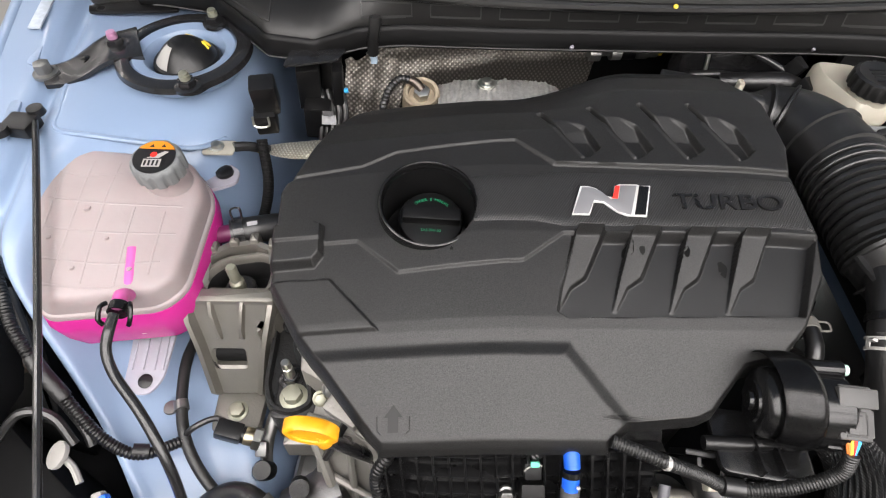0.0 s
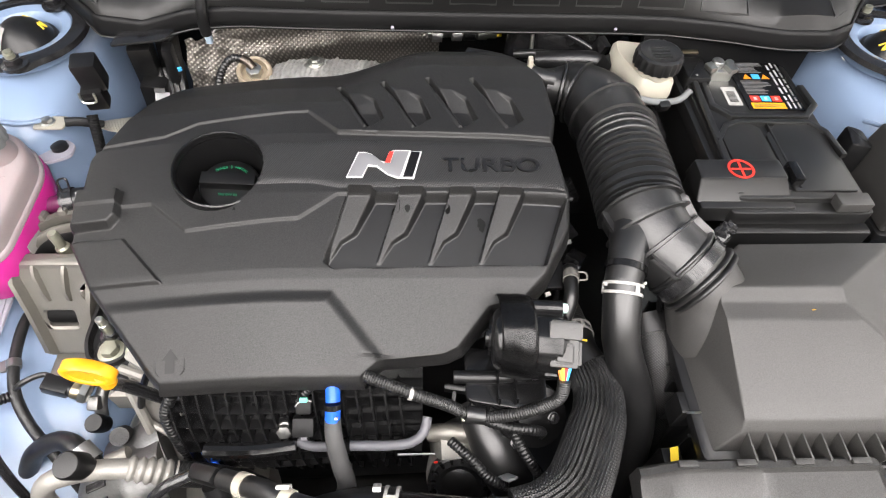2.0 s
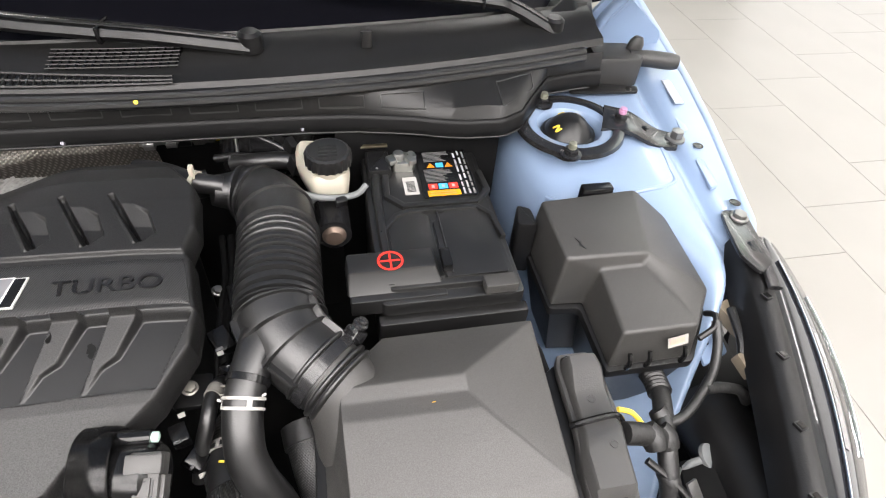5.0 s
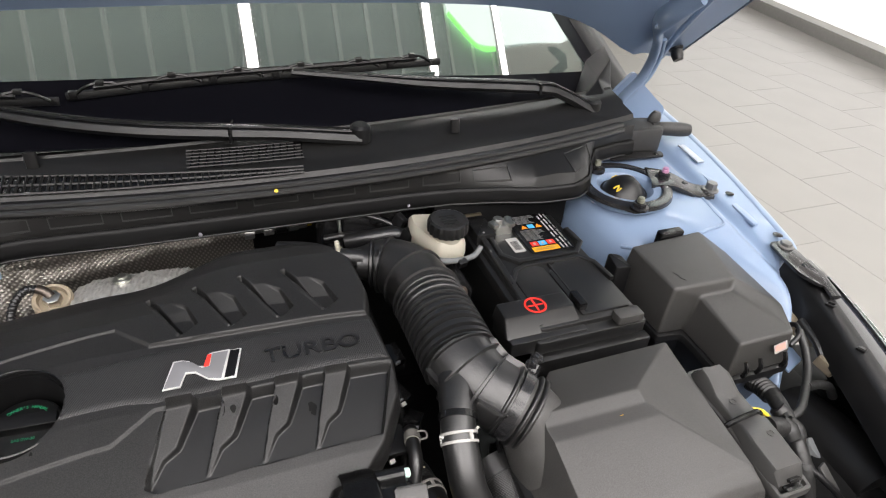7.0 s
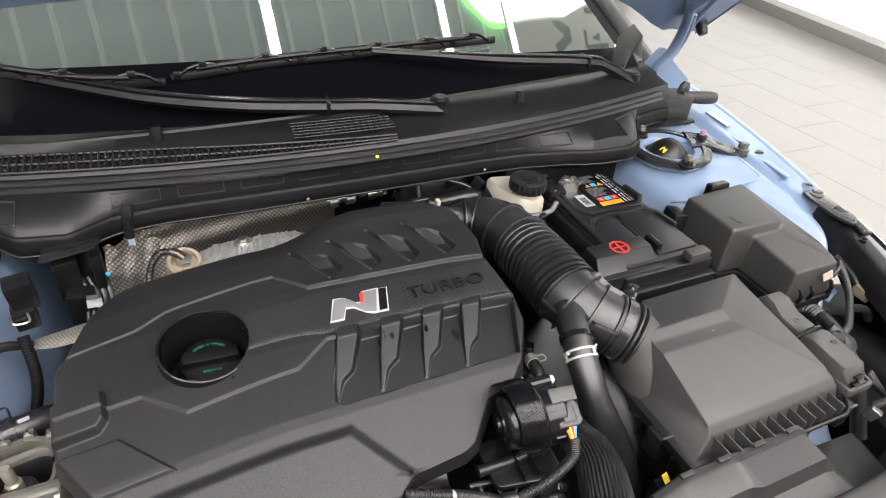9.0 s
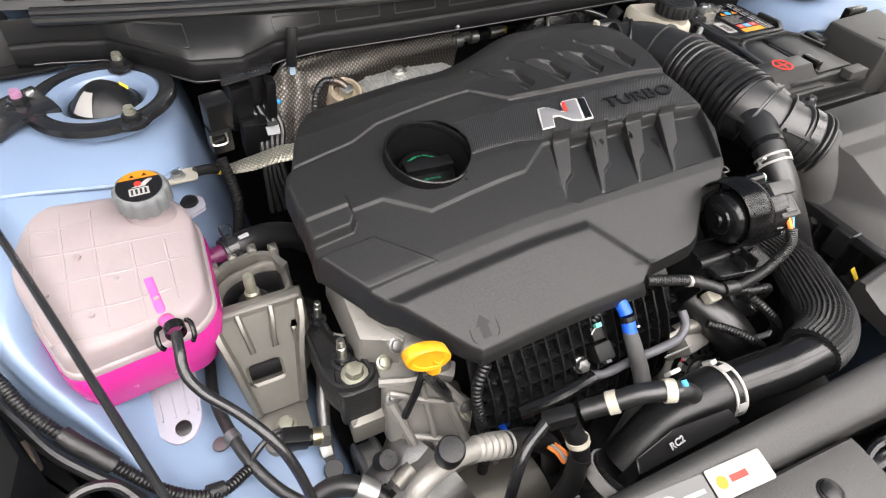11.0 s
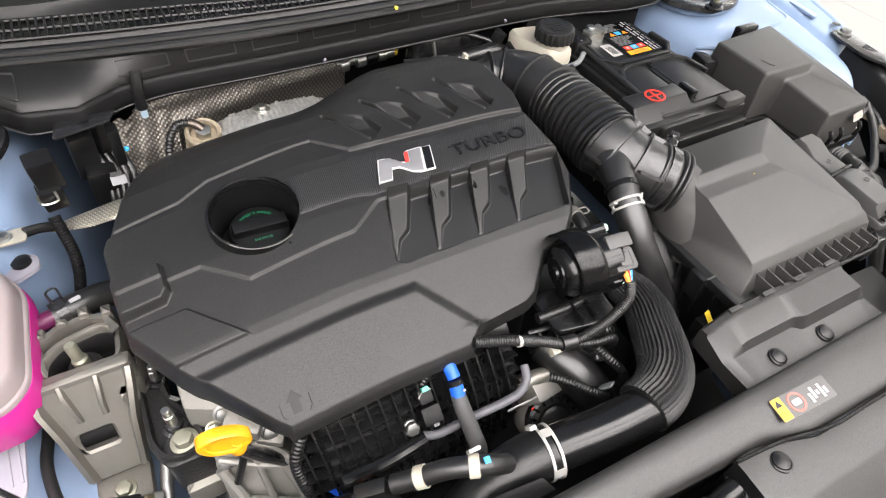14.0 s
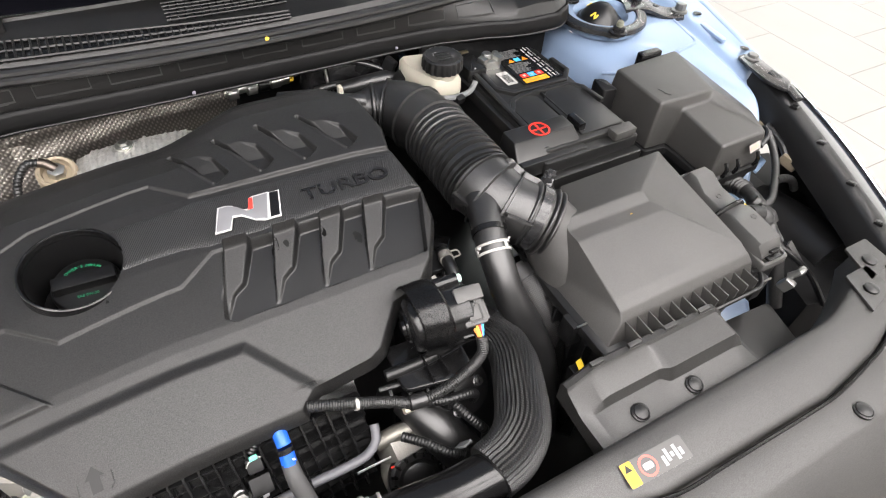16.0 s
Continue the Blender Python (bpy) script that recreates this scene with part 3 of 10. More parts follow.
# strut top mounts with their black bracket plates
def strut_top(side):
    cx, cy = side * 0.609, 0.081
    part("strut_seat", lathe([(0.042, 0.885), (0.044, 0.906), (0.051, 0.917), (0.063, 0.92), (0.071, 0.914), (0.072, 0.9)], Matrix.Translation((cx, cy, 0)), 40), BLUE, car)
    d = part("strut_cap", lathe([(0.0415, 0.885), (0.0425, 0.905), (0.041, 0.9085), (0.0375, 0.9095), (0.0325, 0.9165), (0.025, 0.9245), (0.017, 0.9305), (0.012, 0.9335), (0, 0.934)], Matrix.Translation((cx, cy, 0)), 36), BLACK, car, "black rubber strut cap with yellow and white marks")
    sh = []
    for k in range(4):
        a = radians((205 if side < 0 else 10) + k * 14)
        sh.append([(cx + r * math.cos(a), cy + r * math.sin(a), z + 0.001) for r, z in (((0.0375, 0.9098), (0.0325, 0.9168), (0.025, 0.9248), (0.017, 0.9308)) if side < 0 else ((0.0325, 0.9168), (0.025, 0.9248), (0.017, 0.9308), (0.010, 0.9338)))])
    bm = loft(sh, close=False)
    if side < 0:
        bm.faces.ensure_lookup_table()
    part("paper_tag", bm, WHITE, d, "white paper mark")
    for a0 in ((95, 20) if side < 0 else (100, 205)):
        p = [(cx + r * math.cos(radians(a0 + w)), cy + r * math.sin(radians(a0 + w)), z) for r, z, w in ((0.0305, 0.9192, -12), (0.0245, 0.9256, 0), (0.032, 0.9176, 4), (0.026, 0.924, 14))]
        part("paint_mark", tube(p, 0.0014, 6, 0.003), LABELY, d, "yellow paint mark")
    # bracket plate: a ring with three ears and an arm to the wing
    bm = bmesh.new()
    N = 72
    lo, hi, inn = [], [], []
    for k in range(N):
        a = 2 * math.pi * k / N
        r = 0.085
        for ex, ey in ((side * 0.58 - cx, -0.07), (side * 0.582 - cx, 0.066), (side * 0.692 - cx, 0.004)):
            da = math.atan2(ey, ex) - a
            da = (da + math.pi) % (2 * math.pi) - math.pi
            r = max(r, (math.hypot(ex, ey) + 0.017) - 0.055 * abs(da) ** 1.3)
        r = min(r, 0.112)
        inn.append((cx + 0.066 * math.cos(a), cy + 0.066 * math.sin(a)))
        hi.append((cx + r * math.cos(a), cy + r * math.sin(a)))
    z = 0.922
    rings = [[(x, y, z - 0.006) for x, y in inn], [(x, y, z) for x, y in inn], [(x, y, z + 0.001) for x, y in inset(hi, 0.012)], [(x, y, z - 0.001) for x, y in inset(hi, 0.002)], [(x, y, z - 0.008) for x, y in hi]]
    loft(rings, bm, False, False)
    bmesh.ops.recalc_face_normals(bm, faces=bm.faces)
    br = thing("strut_bracket", (cx, cy, 0.915), "black painted steel bracket plate bolted round the strut top", "bracket", "strut brackets")
    part("ring_plate", bm, GLAZE, br, "", 40)
    arm = [(side * 0.668, 0.094, 0.036), (side * 0.70, 0.08, 0.031), (side * 0.73, 0.058, 0.027), (side * 0.752, 0.044, 0.024), (side * 0.772, 0.036, 0.020)]
    rows = []
    for i, (x, y, w) in enumerate(smooth_path(arm, 0.004)):
        t = min(1, max(0, (abs(x) - 0.70) / 0.05))
        zz = 0.923 - 0.014 * t * t * (3 - 2 * t)
        nx, ny = 0.42 * side, 0.9
        rows.append([(x - nx * w, y - ny * w, zz - 0.006), (x - nx * w, y - ny * w, zz), (x - nx * w * 0.5, y - ny * w * 0.5, zz + 0.0035), (x, y, zz + 0.001), (x + nx * w * 0.5, y + ny * w * 0.5, zz + 0.0035), (x + nx * w, y + ny * w, zz), (x + nx * w, y + ny * w, zz - 0.006)])
    bm = loft(rows, close=False)
    bmesh.ops.recalc_face_normals(bm, faces=bm.faces)
    part("arm", bm, GLAZE, br, "", 50)
    for (x, y), top in (((side * 0.58, 0.0), OLIVE), ((side * 0.582, 0.137), OLIVE), ((side * 0.693, 0.082), PINK)):
        hexbolt((x, y, 0.9235), (0, 0, 1), 0.0105, 0.011, GLAZE, br, "nut", 1.5, 0.009, "", top)
    part("hole", lathe([(0.006, 0.0), (0.0048, 0.0008), (0, 0.0008)], Matrix.Translation((side * 0.728, 0.062, 0.9185)), 14), BLACKS, br)
    hexbolt((side * 0.769, 0.038, 0.912), (0, 0, 1), 0.010, 0.015, DSTEEL, br, "bolt", 1.5)


for s in (-1, 1):
    strut_top(s)


# cowl: stations across the car
def lip_y(x):
    if x > 0.2:
        return float(np.interp(x, [0.2, 0.28, 0.37, 0.437, 0.496, 0.53, 0.56, 0.60, 0.66, 0.80], [0.104, 0.101, 0.086, 0.066, 0.060, 0.078, 0.12, 0.172, 0.185, 0.20]))
    return float(np.interp(abs(x), [0, 0.2, 0.33, 0.39, 0.44, 0.50, 0.545, 0.59, 0.66, 0.80], [0.103, 0.104, 0.108, 0.10, 0.066, 0.072, 0.12, 0.168, 0.185, 0.20]))


def seal_y(x):
    return 0.100 + 0.20 * x * x


def cowl():
    xs = [-0.70 + 1.40 * k / 140 for k in range(141)]
    rows = []
    for x in xs:
        y, z = lip_y(x), 0.921 + 0.006 * min(1, max(0, (abs(x) - 0.40) / 0.1))
        rows.append([(x, y + 0.016, z - 0.014), (x, y + 0.003, z - 0.012), (x, y, z - 0.006), (x, y, z + 0.001), (x, y + 0.0015, z + 0.006), (x, y + 0.003, z + 0.012), (x, y + 0.005, z + 0.0165), (x, y + 0.008, z + 0.018), (x, y + 0.0105, z + 0.016), (x, y + 0.013, z + 0.016)])
    bm = loft(rows, close=False)
    part("cowl_lip", bm, LIPM, car, "black cowl front lip", 60)
    # highlight line along the lip's foot, made as a paler tube
    part("lip_highlight", tube([(x, lip_y(x) - 0.0008, 0.914 + 0.006 * min(1, max(0, (abs(x) - 0.40) / 0.1))) for x in xs[2:-2:2]], 0.0011, 6, 0.01), EDGELIT, car, "thin moulded edge with its highlight in a paler grey")
    # grey ledge, narrow in the middle and bulging before each strut
    rows = []
    for x in xs:
        y0, z0 = lip_y(x) + 0.012, 0.937 + 0.006 * min(1, max(0, (abs(x) - 0.40) / 0.1))
        y1 = max(seal_y(x) + 0.004, y0 + 0.004)
        bul = (0.008 if x > 0 else 0.003) * math.exp(-((abs(x) - 0.46) / 0.05) ** 2)
        rows.append([(x, y0, z0), (x, y0 + (y1 - y0) * 0.12, z0 + 0.010 + bul), (x, y0 + (y1 - y0) * 0.7, z0 + 0.026 + bul * 0.6), (x, y1, 0.973)])
    part("cowl_ledge", loft(rows, close=False), COWLP, car, "dark grey moulded cowl ledge", 40)

    def on_ledge(x, t, up):
        k = min(139.999, max(0, (x + 0.70) / 1.40 * 140))
        i = int(k)
        r = [np.array(a) * (1 - k + i) + np.array(b) * (k - i) for a, b in zip(rows[i], rows[i + 1])]
        q = float(np.interp(t, [0, 0.2, 0.8, 1], [0, 1, 2, 3]))
        j = min(2, int(q))
        p = r[j] * (1 - q + j) + r[j + 1] * (q - j)
        return (p[0], p[1], p[2] + up)
    # moulded fields on the ledge, each with a raised edge in highlight grey
    for k in range(-6, 7):
        x0, x1 = k * 0.088 - 0.033, k * 0.088 + 0.033
        if abs(k) == 5:
            continue
        out = []
        for up, g in ((-0.001, 0.0), (0.0022, 0.0005), (0.0022, 0.0015), (-0.001, 0.002)):
            w, h = (x1 - x0) / 2 - g, 0.30 - g * 9
            pts = rounded([(-w, -h), (w, -h), (w, h), (-w, h)], 0.008, 3)
            out.append([on_ledge((x0 + x1) / 2 + a, 0.48 + b, up) for a, b in pts])
        part("ledge_field", loft(out, cap0=False, cap1=False), EDGELIT, car, "", 30)
    # hood seal: two soft black lips
    for dz, r, dy in ((0.974, 0.0065, 0.001), (0.982, 0.006, 0.006), (0.98, 0.006, 0.0125)):
        part("hood_seal", tube([(x, seal_y(x) + dy, dz) for x in xs[4:-4:6]], r, 10, 0.02), RUBBER, car, "black rubber bonnet seal")
    # upper panel, rising to the glass
    rows = []
    for x in xs:
        y = seal_y(x) + 0.014
        g = max(y + 0.06, 0.222 + 0.06 * x + 0.10 * x * x)
        rows.append([(x, y, 0.983), (x, y + 0.006, 0.992), (x, y + 0.043, 0.998), (x, y + 0.048, 1.003), (x, g - 0.008, 1.010), (x, g - 0.006, 1.014), (x, g, 1.009), (x, g + 0.01, 0.99)])
    part("cowl_panel", loft(rows, close=False), COWLP, car, "dark grey plastic cowl panel under the windscreen", 40)
    def grille_w(x):
        return max(0.009, min(0.043, 0.010 + 0.09 * (0.03 - x)))
    # intake grille: a dark well under a row of slats
    part("grille_well", loft([[(x, seal_y(x) + 0.018, 0.9945), (x, seal_y(x) + 0.016 + grille_w(x), 0.9995)] for x in xs if -0.62 < x < 0.05], close=False), BLACKS, car)
    x = -0.62
    gr = thing("cowl_grille", (-0.28, 0.18, 1.0), "black slatted air intake grille in the cowl", "grille")
    while x < 0.04:
        w = grille_w(x)
        part("slat", box(0.0026, w, 0.006, pose(x, seal_y(x) + 0.015 + w / 2, 0.9945 + 0.06 * w, 8), 0.001), COWLP, gr)
        x += 0.0092
    for dy, zz in ((0.0, 0.9955), (0.5, 0.9975), (1.0, 1.0005)):
        part("rail", tube([(x, seal_y(x) + 0.015 + dy * grille_w(x), zz) for x in (-0.62, -0.5, -0.4, -0.3, -0.2, -0.1, 0.0, 0.045)], 0.002, 6), BLACK, gr)
    for k in range(16):
        for j in range(5):
            x = -0.11 + k * 0.0105 + j * 0.001
            part("mesh_bar", box(0.0022, 0.0085, 0.003, pose(x, 0.150 + j * 0.0082 + 0.25 * x * x, 1.0035 + j * 0.0012, 8), 0.0), BLACKS, gr)
    for j in range(6):
        part("mesh_rail", tube([(x, 0.146 + j * 0.0082 + 0.25 * x * x, 1.0040 + j * 0.0012) for x in (-0.115, -0.06, 0.0, 0.05)], 0.0013, 6), COWLP, gr)
    for x, y in ((-0.31, 0.19), (0.308, 0.181)):
        part("cowl_tab", tube([(x, y, 1.005), (x, y + 0.002, 1.018), (x, y + 0.004, 1.027)], 0.0085, 10, 0.004, flat=0.6), BLACK, car, "small black locating tab")
    part("paint_dot", lathe([(0, 0.0025), (0.0028, 0.0015), (0.003, 0)], along((0.0, 0.0905, 0.983), (0, -1, 0.9)), 12), LABELY, car, "yellow paint dot")
    # end blocks at the wings
    for s in (-1, 1):
        P = [(0.69, 0.205), (0.772, 0.198), (0.788, 0.225), (0.775, 0.262), (0.70, 0.272)]
        b = part("cowl_end", slab(P if s > 0 else [(-x, y) for x, y in P[::-1]], 0.912, 0.962, 0.007, r=0.01), PANEL, car, "dark grey rubber cowl end block")
        part("lug", tube([(s * 0.76, 0.226, 0.952, 0.013), (s * 0.80, 0.219, 0.9505, 0.0145), (s * 0.832, 0.211, 0.949, 0.0145), (s * 0.845, 0.208, 0.9485, 0.012)], None, 14), PANEL, b)
        part("fin", tube([(s * 0.772, 0.238, 0.955, 0.011), (s * 0.775, 0.238, 0.972, 0.0105), (s * 0.777, 0.238, 0.982, 0.006)], None, 12, flat=1.3), PANEL, b)
        part("foot_plate", slab([(0.645, 0.178), (0.765, 0.170), (0.772, 0.190), (0.65, 0.215)] if s > 0 else [(-0.65, 0.215), (-0.772, 0.190), (-0.765, 0.170), (-0.645, 0.178)], 0.9135, 0.917, 0.001, r=0.006), BLACK, b, "black flange with a hole")
        part("flange_hole", lathe([(0.006, 0.0), (0.0045, 0.0008), (0, 0.0008)], Matrix.Translation((s * 0.752, 0.181, 0.917)), 14), BLACKS, b)
    # added black sheet that stands in for the shaded gap behind the battery
    part("dark_gap_sheet", slab(rect(0.25, 0.102, 0.505, 0.112), 0.62, 0.912, 0.002), MATTE, car, "added black sheet for the dark gap below the cowl")
    # firewall behind the engine
    part("firewall", slab(rect(-0.56, 0.29, 0.56, 0.33), 0.3, 0.98, 0), BLACK, car, "dark firewall behind the engine")


cowl()


# windscreen: a curved glass with its black border, and the dark dashboard behind it
def windscreen():
    def at(u, v, d=0.0):
        x = u * 0.77 * (1 - 0.17 * v)
        y = 0.238 + 0.06 * abs(u) ** 2 + 0.70 * v + 0.10 * abs(u) ** 2.2 * (1 - v * 0.3)
        z = 0.998 + 0.40 * v - 0.02 * abs(u) ** 2
        return (x, y + d * 0.5, z + d * -0.86)
    us = [-1 + 2 * k / 48 for k in range(49)]
    part("windscreen", loft([[at(u, v) for u in us] for v in [k / 24 for k in range(25)]], close=False), GLASS, car, "greenish windscreen mirroring the ceiling", 80)
    def edge(u):
        return 0.168 - 0.01 * abs(u) - 0.10 * max(0.0, u)
    part("screen_border", loft([[at(u, edge(u) * t, -0.0015) for u in us] for t in (0, 0.25, 0.5, 0.75, 1)], close=False), FRIT, car, "black printed border of the windscreen", 80)
    for s in (-1, 1):
        part("side_border", loft([[at(s * (1 - 0.055 * t), v, -0.0015) for v in [k / 12 for k in range(13)]] for t in (0, 1)], close=False), FRIT, car, "", 80)
        part("pillar_foot", poly_solid(dict(a=(s * 0.60, 0.262, 0.998), b=(s * 0.672, 0.236, 0.972), c=(s * 0.712, 0.275, 0.975), d=(s * 0.722, 0.335, 1.005), f=(s * 0.706, 0.335, 1.062), g=(s * 0.672, 0.318, 1.03), A=(s * 0.60, 0.30, 0.94), B=(s * 0.672, 0.29, 0.93), C=(s * 0.72, 0.33, 0.93), D=(s * 0.735, 0.40, 0.96), E=(s * 0.73, 0.40, 1.07), G=(s * 0.69, 0.40, 1.04)),
             ["a b g", "b c d g", "g d f", "A B b a", "B C c b", "C D d c", "D E f d", "E G g f", "G A a g", "G E D C B A"], 0.004), BLACK, car, "black plastic foot of the pillar trim", 40)
        part("pillar", loft([[at(s * 1.0, v, 0.0), tuple(np.array(at(s * 1.0, v)) + (s * 0.02, 0.002, 0.014)), tuple(np.array(at(s * 1.0, v)) + (s * 0.065, 0.012, 0.0)), tuple(np.array(at(s * 1.0, v)) + (s * 0.09, 0.03, -0.09))] for v in [-0.05 + 1.05 * k / 12 for k in range(13)]], close=False), BLACK, car, "black trim beside the windscreen", 60)


windscreen()


# wipers
def wiper(name, arm, blade):
    e = thing(name, arm[0][:3], "black windscreen wiper with flat arm and jointed blade", "wiper", "wipers")
    part("arm", tube(arm, None, 8, 0.008, flat=0.62), BLACK, e, "", 30)
    part("arm_ridge", tube([(x, y - 0.004, z + r * 0.58, r * 0.28) for x, y, z, r in arm[:-1]], None, 8, 0.008, flat=0.5), BLACKS, e)
    part("pivot_cap", lathe([(0.0, 0.016), (0.012, 0.0155), (0.0165, 0.011), (0.0175, -0.012)], Matrix.Translation((arm[0][0], arm[0][1], arm[0][2] + 0.006)), 24), BLACK, e, "round black pivot cap")
    part("blade", tube(blade, 0.0045, 8, 0.01, flat=1.6), RUBBER, e)
    b = smooth_path([(x, y - 0.004, z + 0.012) for x, y, z in blade], 0.01)
    part("bow", tube([tuple(p) for p in b[4:-4:4]], 0.0048, 8, 0.01), BLACK, e)
    n = len(b) - 1
    for k in range(6):
        p, q = np.array(b[int(n * (k + 0.1) / 6)]), np.array(b[int(n * (k + 0.9) / 6)])
        mid = (p + q) / 2 + (0, -0.003, 0.006)
        part("yoke", tube([tuple(p - (0, 0, 0.010)), tuple(p * 0.75 + q * 0.25 + (0, -0.002, 0.002)), tuple(mid), tuple(p * 0.25 + q * 0.75 + (0, -0.002, 0.002)), tuple(q - (0, 0, 0.010))], 0.0026, 8, 0.006), BLACKS, e)
        part("claw", box(0.012, 0.011, 0.012, Matrix.Translation(p - (0, -0.002, 0.009)), 0.002), BLACK, e)
        part("pivot", box(0.012, 0.010, 0.007, Matrix.Translation(mid), 0.002), BLACK, e)
    joint = np.array(arm[2])
    part("arm_joint", box(0.006, joint[3] * 2.1, joint[3] * 1.25, pose(*joint[:3], 0, 0, math.degrees(math.atan2(arm[3][1] - arm[1][1], arm[3][0] - arm[1][0]))), 0.002), BLACKS, e)


wiper("wiper", [(0.145, 0.182, 1.012, 0.019), (0.03, 0.19, 1.026, 0.018), (-0.047, 0.203, 1.029, 0.0185), (-0.177, 0.224, 1.036, 0.018), (-0.301, 0.262, 1.045, 0.0165), (-0.421, 0.31, 1.062, 0.0145), (-0.55, 0.36, 1.085, 0.012)],
      [(-0.80, 0.45, 1.10), (-0.55, 0.345, 1.083), (-0.40, 0.31, 1.06), (-0.285, 0.32, 1.048)])
wiper("wiper", [(0.62, 0.245, 0.995, 0.019), (0.55, 0.255, 1.03, 0.0185), (0.496, 0.255, 1.045, 0.018), (0.30, 0.262, 1.062, 0.0155), (0.18, 0.277, 1.073, 0.0105), (0.06, 0.30, 1.082, 0.009)],
      [(-0.275, 0.325, 1.052), (-0.1, 0.325, 1.064), (0.1, 0.325, 1.07), (0.34, 0.36, 1.066)])


# raised bonnet and its hinge
def bonnet():
    def edge(x):
        return float(np.interp(abs(x), [0, 0.30, 0.443, 0.557, 0.641, 0.70, 0.738, 0.80, 0.88], [1.192, 1.189, 1.183, 1.170, 1.145, 1.113, 1.087, 1.073, 1.063]))

    def at(u, v, d):
        x = u * 0.88 * (1 - 0.07 * v * v)
        z = sum(edge(u * 0.88 + q) for q in (-0.03, -0.015, 0, 0.015, 0.03)) / 5
        z = z + (1.20 - z) * min(1, v * 2.2)
        crown = 0.03 * (1 - u * u) * min(1, v * 3)
        # the sheet rises towards the front at about 41 degrees
        p = Vector((0, 0.372 - 0.018 * u * u, z)) + Vector((0, -0.755, 0.656)) * (v * 1.13) + Vector((0, -0.656, -0.755)) * (d - crown)
        return (x, p.y, p.z - 0.10 * min(1, v * 2.2) * abs(u) ** 3)
    us = [-1 + 2 * k / 48 for k in range(49)]
    vs = [(k / 24) ** 1.3 for k in range(25)]
    part("bonnet_skin", loft([[at(u, v, 0) for u in us] for v in vs], close=False), BLUE, car, "raised light blue bonnet", 60)
    part("bonnet_inner", loft([[at(u * 0.985, 0.008 + v * 0.98, 0.016 + 0.012 * (abs(u) < 0.9)) for u in us] for v in vs], close=False), BLUE, car, "light blue inner bonnet panel", 60)
    part("rear_flange", loft([[at(u, 0.0, 0), at(u, -0.004, 0.008), at(u * 0.99, 0.008, 0.017)] for u in us], close=False), BLUE, car, "", 60)
    for s in (-1, 1):
        part("bonnet_flange", loft([[at(s * (1 - 0.012 * t), v, 0.018 * t) for v in vs] for t in (0, 0.5, 1)], close=False), BLUE, car, "", 60)
        q = part("bumper_stop", lathe([(0.012, 0), (0.0125, 0.014), (0.010, 0.024), (0, 0.025)], along(at(s * 0.955, 0.04, 0.022), (0, -0.66, -0.75)), 16), BLACK, car, "black rubber bonnet stop")
        part("stop_ring", lathe([(0.0145, 0), (0.0145, 0.004), (0.012, 0.005)], along(at(s * 0.955, 0.04, 0.020), (0, -0.66, -0.75)), 16), BLACK, q)
        # pressed lines and holes of the inner panel
        part("pressed_line", tube([at(s * u, v, 0.030) for u, v in ((0.93, 0.02), (0.90, 0.10), (0.88, 0.25), (0.86, 0.5))], 0.006, 8), BLUE, car)
        for u, v in ((0.70, 0.16), (0.80, 0.18)):
            part("panel_hole", slab([(0.011 * math.cos(a), 0.005 * math.sin(a)) for a in (0.524 * k for k in range(12))], 0, 0.001, 0, along(at(s * u, v, 0.030), (0, -0.66, -0.75))), BLACKS, car, "oval hole")
        h = part("hinge_arm", tube([(s * 0.728, 0.312, 0.955, 0.017), (s * 0.742, 0.308, 0.99, 0.017), (s * 0.765, 0.298, 1.03, 0.017), (s * 0.768, 0.284, 1.08, 0.017), (s * 0.745, 0.258, 1.125, 0.019), (s * 0.71, 0.226, 1.158, 0.022), (s * 0.69, 0.18, 1.188, 0.022), (s * 0.69, 0.12, 1.236, 0.02)], None, 16, 0.006, flat=0.45), BLUE, car, "light blue bonnet hinge arm", 60)
        part("hinge_bead", tube([(s * 0.75, 0.30, 0.99), (s * 0.776, 0.289, 1.035), (s * 0.777, 0.274, 1.08), (s * 0.752, 0.246, 1.125)], 0.004, 8), BLUE, h)
        part("hinge_plate", loft([[(s * x, y - 0.14 * (x - 0.72), z) for x, z in rounded([(0.70, 0.90), (0.718, 0.965), (0.742, 1.0), (0.772, 1.035), (0.80, 1.005), (0.84, 0.972), (0.868, 0.95), (0.86, 0.90)], 0.012, 3)] for y in (0.338, 0.346)]), BLUE, car, "light blue hinge plate")
        for p, d in (((0.70, 0.205, 1.163), (-0.2, -0.66, -0.7)), ((0.692, 0.15, 1.204), (-0.2, -0.66, -0.7))):
            hexbolt((s * p[0], p[1], p[2]), (d[0] * s, d[1], d[2]), 0.0085, 0.008, BLUE, h, "bolt", 1.5)


bonnet()


# ---------------------------------------------------------------- engine cover
def sdf(poly, X, Y):
    """Signed distance to a polygon, positive inside."""
    d = np.full(X.shape, 9.0)
    ins = np.zeros(X.shape, bool)
    n = len(poly)
    for i in range(n):
        (x0, y0), (x1, y1) = poly[i], poly[(i + 1) % n]
        ex, ey = x1 - x0, y1 - y0
        t = np.clip(((X - x0) * ex + (Y - y0) * ey) / (ex * ex + ey * ey + 1e-12), 0, 1)
        d = np.minimum(d, np.hypot(X - x0 - t * ex, Y - y0 - t * ey))
        c = ((y0 > Y) != (y1 > Y)) & (X < (x1 - x0) * (Y - y0) / (y1 - y0 + 1e-12) + x0)
        ins ^= c
    return np.where(ins, d, -d)


